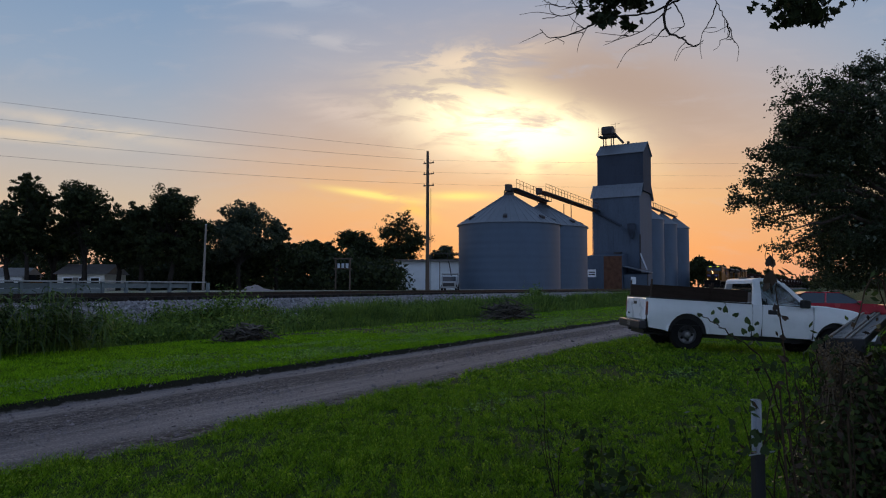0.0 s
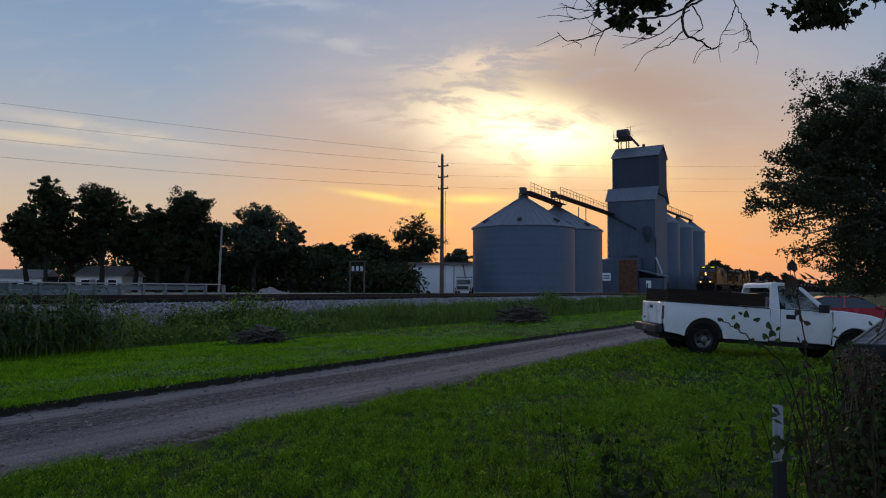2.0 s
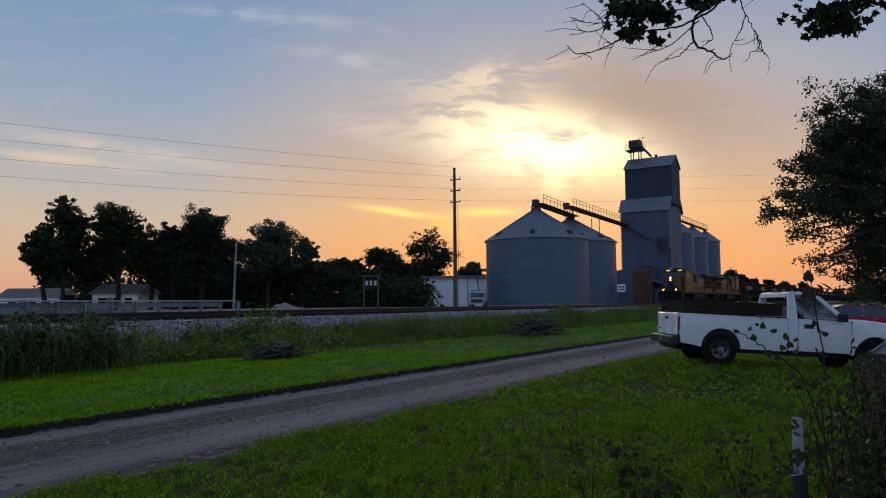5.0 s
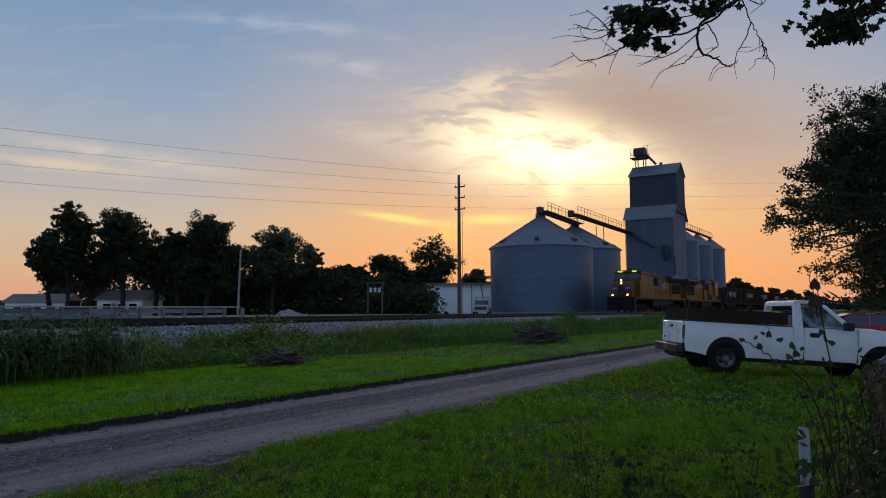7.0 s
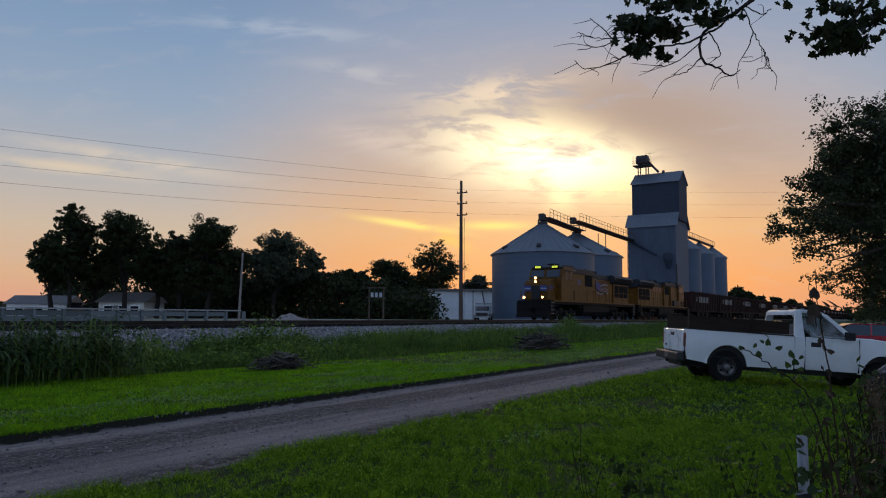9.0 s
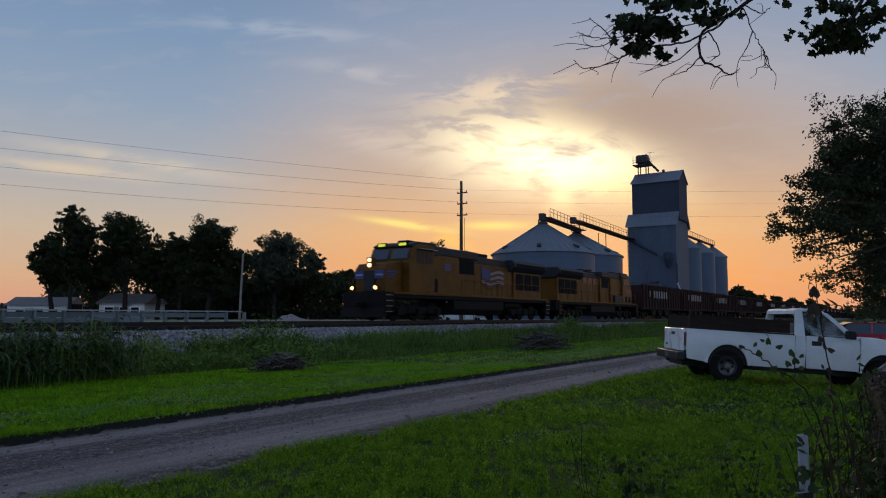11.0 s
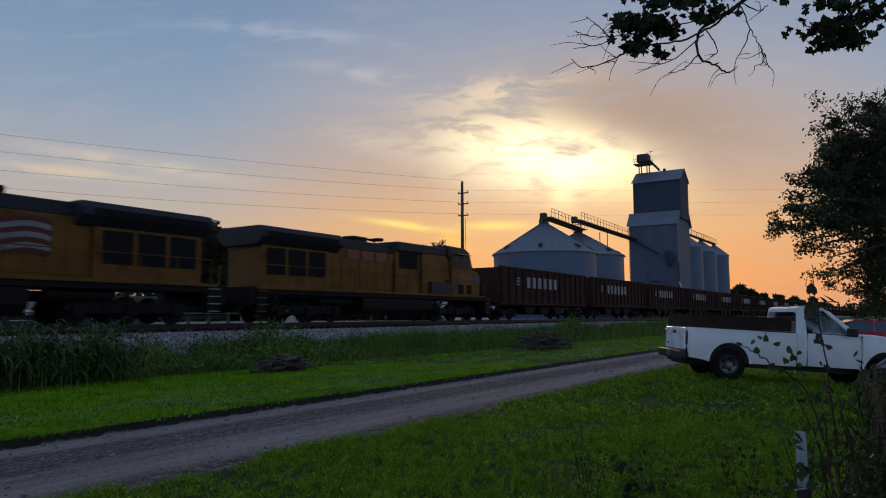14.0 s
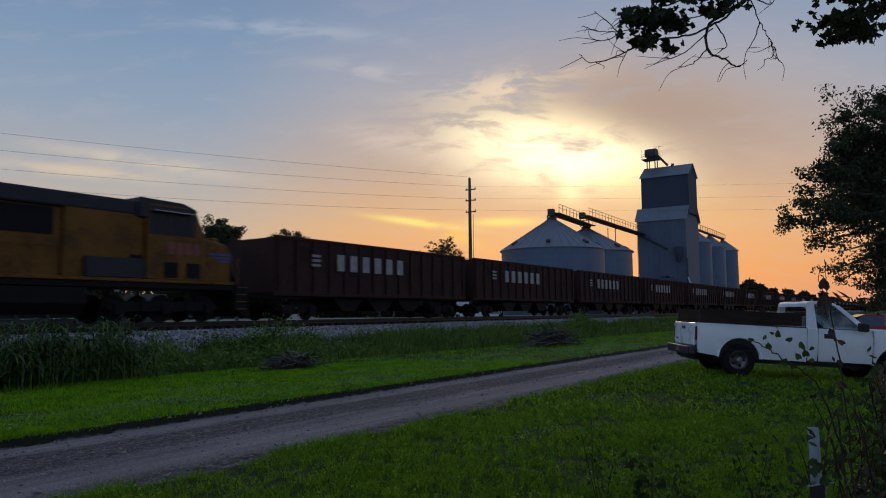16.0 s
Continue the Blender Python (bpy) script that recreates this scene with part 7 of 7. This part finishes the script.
small_weed(1055, 870, 5.0, 0.62, 81, "bushy dark weed growing in the lawn", 0.035)
small_weed(1085, 860, 4.6, 0.45, 82, "bushy dark weed growing in the lawn", 0.035)
small_weed(1248, 800, 5.0, 0.75, 83, "tall thin weed growing in the lawn", 0.022)
small_weed(990, 800, 5.2, 0.80, 84, "thin-stemmed weed growing in the lawn", 0.016)


def fence_posts():
    d = 2.75
    foot = sight(1340, 800, d)
    p = thing("metal_post", pose(foot.x, foot.y, 0, 0, 0, 12), "thin galvanised fence post with a dark lower half", "post")
    part("upper_plate", box(-0.021, 0.021, -0.004, 0.004, 1.005, 1.205, 0.002), GALV, p)
    part("flange", box(-0.003, 0.003, -0.03, 0.0, 1.0, 1.2, 0.001), GALV, p)
    part("lower_post", box(-0.022, 0.022, -0.02, 0.012, -0.1, 1.0, 0.004), BLACK_PLASTIC, p)
    part("bolt", rod((0, -0.012, 1.17), (0, 0.006, 1.17), 0.006, sides=8), DARK_STEEL, p)
    part("wire_tie", rod((-0.05, -0.022, 0.995), (0.06, -0.022, 1.005), 0.003, sides=5), GALV, p)
    d = 3.3
    foot = sight(1475, 800, d)
    w = thing("wooden_post", pose(foot.x, foot.y, 0), "weathered wooden fence post in the thicket", "post")
    part("post", tube([(0, 0, -0.1), (0.01, 0, 0.6), (0.0, 0.01, 1.2)], 0.055, 0.048, 12), BARK, w)
    part("post_top", lathe([(0.048, 1.2), (0.03, 1.215), (0, 1.218)], 12), BARK, w)


fence_posts()


def ramps():
    a, b = sight(1496, 602, 3.15), sight(1552, 556, 4.3)
    d = b - a
    L = d.length
    yaw, tilt = math.degrees(math.atan2(d.y, d.x)), math.degrees(math.asin(d.z / L))
    r = thing("loading_ramp", Matrix.Translation(a) @ pose(0, 0, 0, 0, 0, yaw) @ pose(0, 0, 0, 0, -tilt), "pair of ribbed aluminium loading ramps lying on the fence", "ramp")
    for s in (-0.04, 0.04):
        for e in (-0.03, 0.03):
            part("side_rail", box(0, L, s + e - 0.006, s + e + 0.006, -0.03, 0.012, 0.002), ALU, r)
        k = int(L / 0.06)
        first = None
        for i in range(k):
            if first is None:
                first = part("rung", box(-0.012, 0.012, -0.027, 0.027, -0.006, 0.004, 0.001), ALU, r)
                first.matrix_basis = pose(0.03, s, 0)
            else:
                again(first, pose(0.03 + i * 0.06, s, 0))
    part("end_cap", box(-0.02, 0.0, -0.075, 0.075, -0.05, 0.01, 0.004), BLACK_PLASTIC, r)
    # plank that carries the ramps
    part("support_plank", box(0.1, 0.2, -0.06, 0.06, -1.42, -0.035), BARK, r)


ramps()


def overhanging_branch():
    """Maple bough that reaches into the view from above."""
    rng = np.random.default_rng(91)
    b = thing("maple_tree", pose(0, 0, 0), "maple tree with overhanging limbs, bare twigs and dark lobed leaves", "tree")
    part("trunk", tube(bend([(5.2, 0.6, -0.2), (5.1, 0.7, 1.6), (5.0, 0.9, 3.4), (4.6, 1.4, 5.2)], 6, 0.01, rng), 0.24, 0.12, 12), BARK, b)
    D = 5.2
    dx, dy = -60, -65

    def s(x, y, k=0.0):
        return sight(127 + 0.894 * (960 + x / 1.92 + dx), 11 + 0.8 * (y / 1.92 + dy), D + k)

    limbs = (
        ((900, -200), (690, 0), (540, 110), (530, 220), (590, 265), (640, 295), (672, 268)),
        ((900, -200), (640, 40), (560, 110), (440, 160), (310, 175), (200, 230), (95, 260), (50, 222)),
        ((640, 30), (560, 62), (400, 95), (210, 130), (130, 125), (75, 108)),
        ((685, 0), (722, 110), (760, 190), (790, 280)),
        ((530, 215), (470, 278), (415, 290)),
        ((545, 130), (470, 205), (410, 245), (365, 248)),
        ((722, 110), (700, 180), (668, 238)),
        ((210, 130), (165, 160), (60, 178)),
        ((210, 150), (160, 90), (110, 40)),
        ((760, 190), (770, 250), (735, 270)),
        ((560, 110), (600, 200), (575, 225)),
        ((310, 175), (240, 205), (212, 243)),
        ((900, -200), (620, -90), (420, 10), (250, 60), (175, 110)),
        ((690, 0), (760, 30), (790, 8)))
    for i, line in enumerate(limbs):
        pts = bend([s(x, y, 0.1 * math.sin(i * 2 + j)) for j, (x, y) in enumerate(line)], 6, 0.004, rng)
        r = 0.016 if i == 0 else 0.010 if i in (1, 12) else 0.005
        part("limb" if i in (0, 1, 12) else "twig", tube(pts, r, 0.0025, 6), TWIG, b)
        for k in range(5 if len(line) > 3 else 2):
            a = pts[rng.integers(len(pts) // 2, len(pts))]
            e = a + Vector((rng.normal(-0.08, 0.1), rng.normal(0, 0.05), rng.normal(-0.06, 0.08)))
            part("twig", tube(bend([a, a.lerp(e, 0.5) + Vector(rng.normal(0, 0.015, 3)), e], 4), 0.003, 0.0015, 5), TWIG, b)
    # the rest of the crown, above and behind
    q = rng.normal(size=(26000, 3))
    q /= np.linalg.norm(q, axis=1, keepdims=True)
    q = q * (rng.uniform(0, 1, 26000) ** 0.4)[:, None] * np.array([5.0, 4.6, 2.0]) + np.array([4.0, 0.6, 7.3])
    q = q[(q[:, 2] > 1.64 + 0.52 * q[:, 1] + 0.4) | (q[:, 1] < 0)]
    raw_mesh("crown", leaves(rng, q, 0.11), 4, LEAF_DARK, b)
    start = [(4.6, 1.4, 5.2), (3.4, 2.8, 5.0)]
    part("limb", tube(bend([*start, s(1200, -420), s(900, -200)], 6, 0.004, rng), 0.05, 0.016, 8), TWIG, b)
    pts = []
    for x, y, sx, sy, n in ((320, 40, 110, 50, 150), (250, 25, 40, 30, 40), (290, 130, 50, 25, 60), (400, 60, 60, 45, 75), (560, 5, 70, 20, 45), (375, 160, 25, 16, 10), (430, -60, 200, 40, 90), (640, -20, 50, 25, 20), (205, 110, 8, 8, 2), (235, 35, 14, 12, 6)):
        for i in range(n):
            pts.append(np.array(s(x + rng.normal(0, sx * 0.5), y + 45 + rng.normal(0, sy * 0.5), rng.normal(0, 0.15))))
    raw_mesh("foliage", maple_leaves(rng, pts, 0.056).reshape(-1, 3), 3, LEAF_DARK, b)
    c = b
    pts = []
    for x, y, sx, sy, n in ((990, 50, 110, 45, 100), (960, 110, 40, 30, 30), (1060, 105, 40, 35, 34), (925, 45, 22, 10, 5), (1080, 0, 80, 40, 30), (1010, -60, 150, 40, 50), (1240, 10, 60, 30, 10)):
        for i in range(n):
            pts.append(np.array(s(x + 40 + rng.normal(0, sx * 0.6), y + 70 + rng.normal(0, sy * 0.5), rng.normal(0, 0.15))))
    part("limb", tube(bend([s(1200, -420), s(1150, -120), s(1090, 70), s(1000, 120), s(930, 105)], 6, 0.004, rng), 0.02, 0.003, 6), TWIG, c)
    part("limb", tube(bend([s(1150, -120), s(1250, 40), s(1240, 130)], 6, 0.004, rng), 0.01, 0.003, 6), TWIG, c)
    raw_mesh("foliage", maple_leaves(rng, pts, 0.06).reshape(-1, 3), 3, LEAF_DARK, c)


overhanging_branch()


# ---- motion: the train comes down the track at a steady pace ----
def motions():
    speed = 10.82

    def nose(t):
        """Where the leading coupler is along the track."""
        return 148.6 - speed * t + 0.06 * max(0.0, 6.5 - t) ** 2

    times = [-1 + i for i in range(19)]
    for ob, back, turn in [(loco_a, 11.7, 180), (loco_b, 34.6, 0)] + [(c, 45.8 + 8.55 + 17.0 * i, 180) for i, c in enumerate(cars)]:
        walk(ob, [(t, at(nose(t) + back, TV, RAIL, turn)) for t in times])


motions()
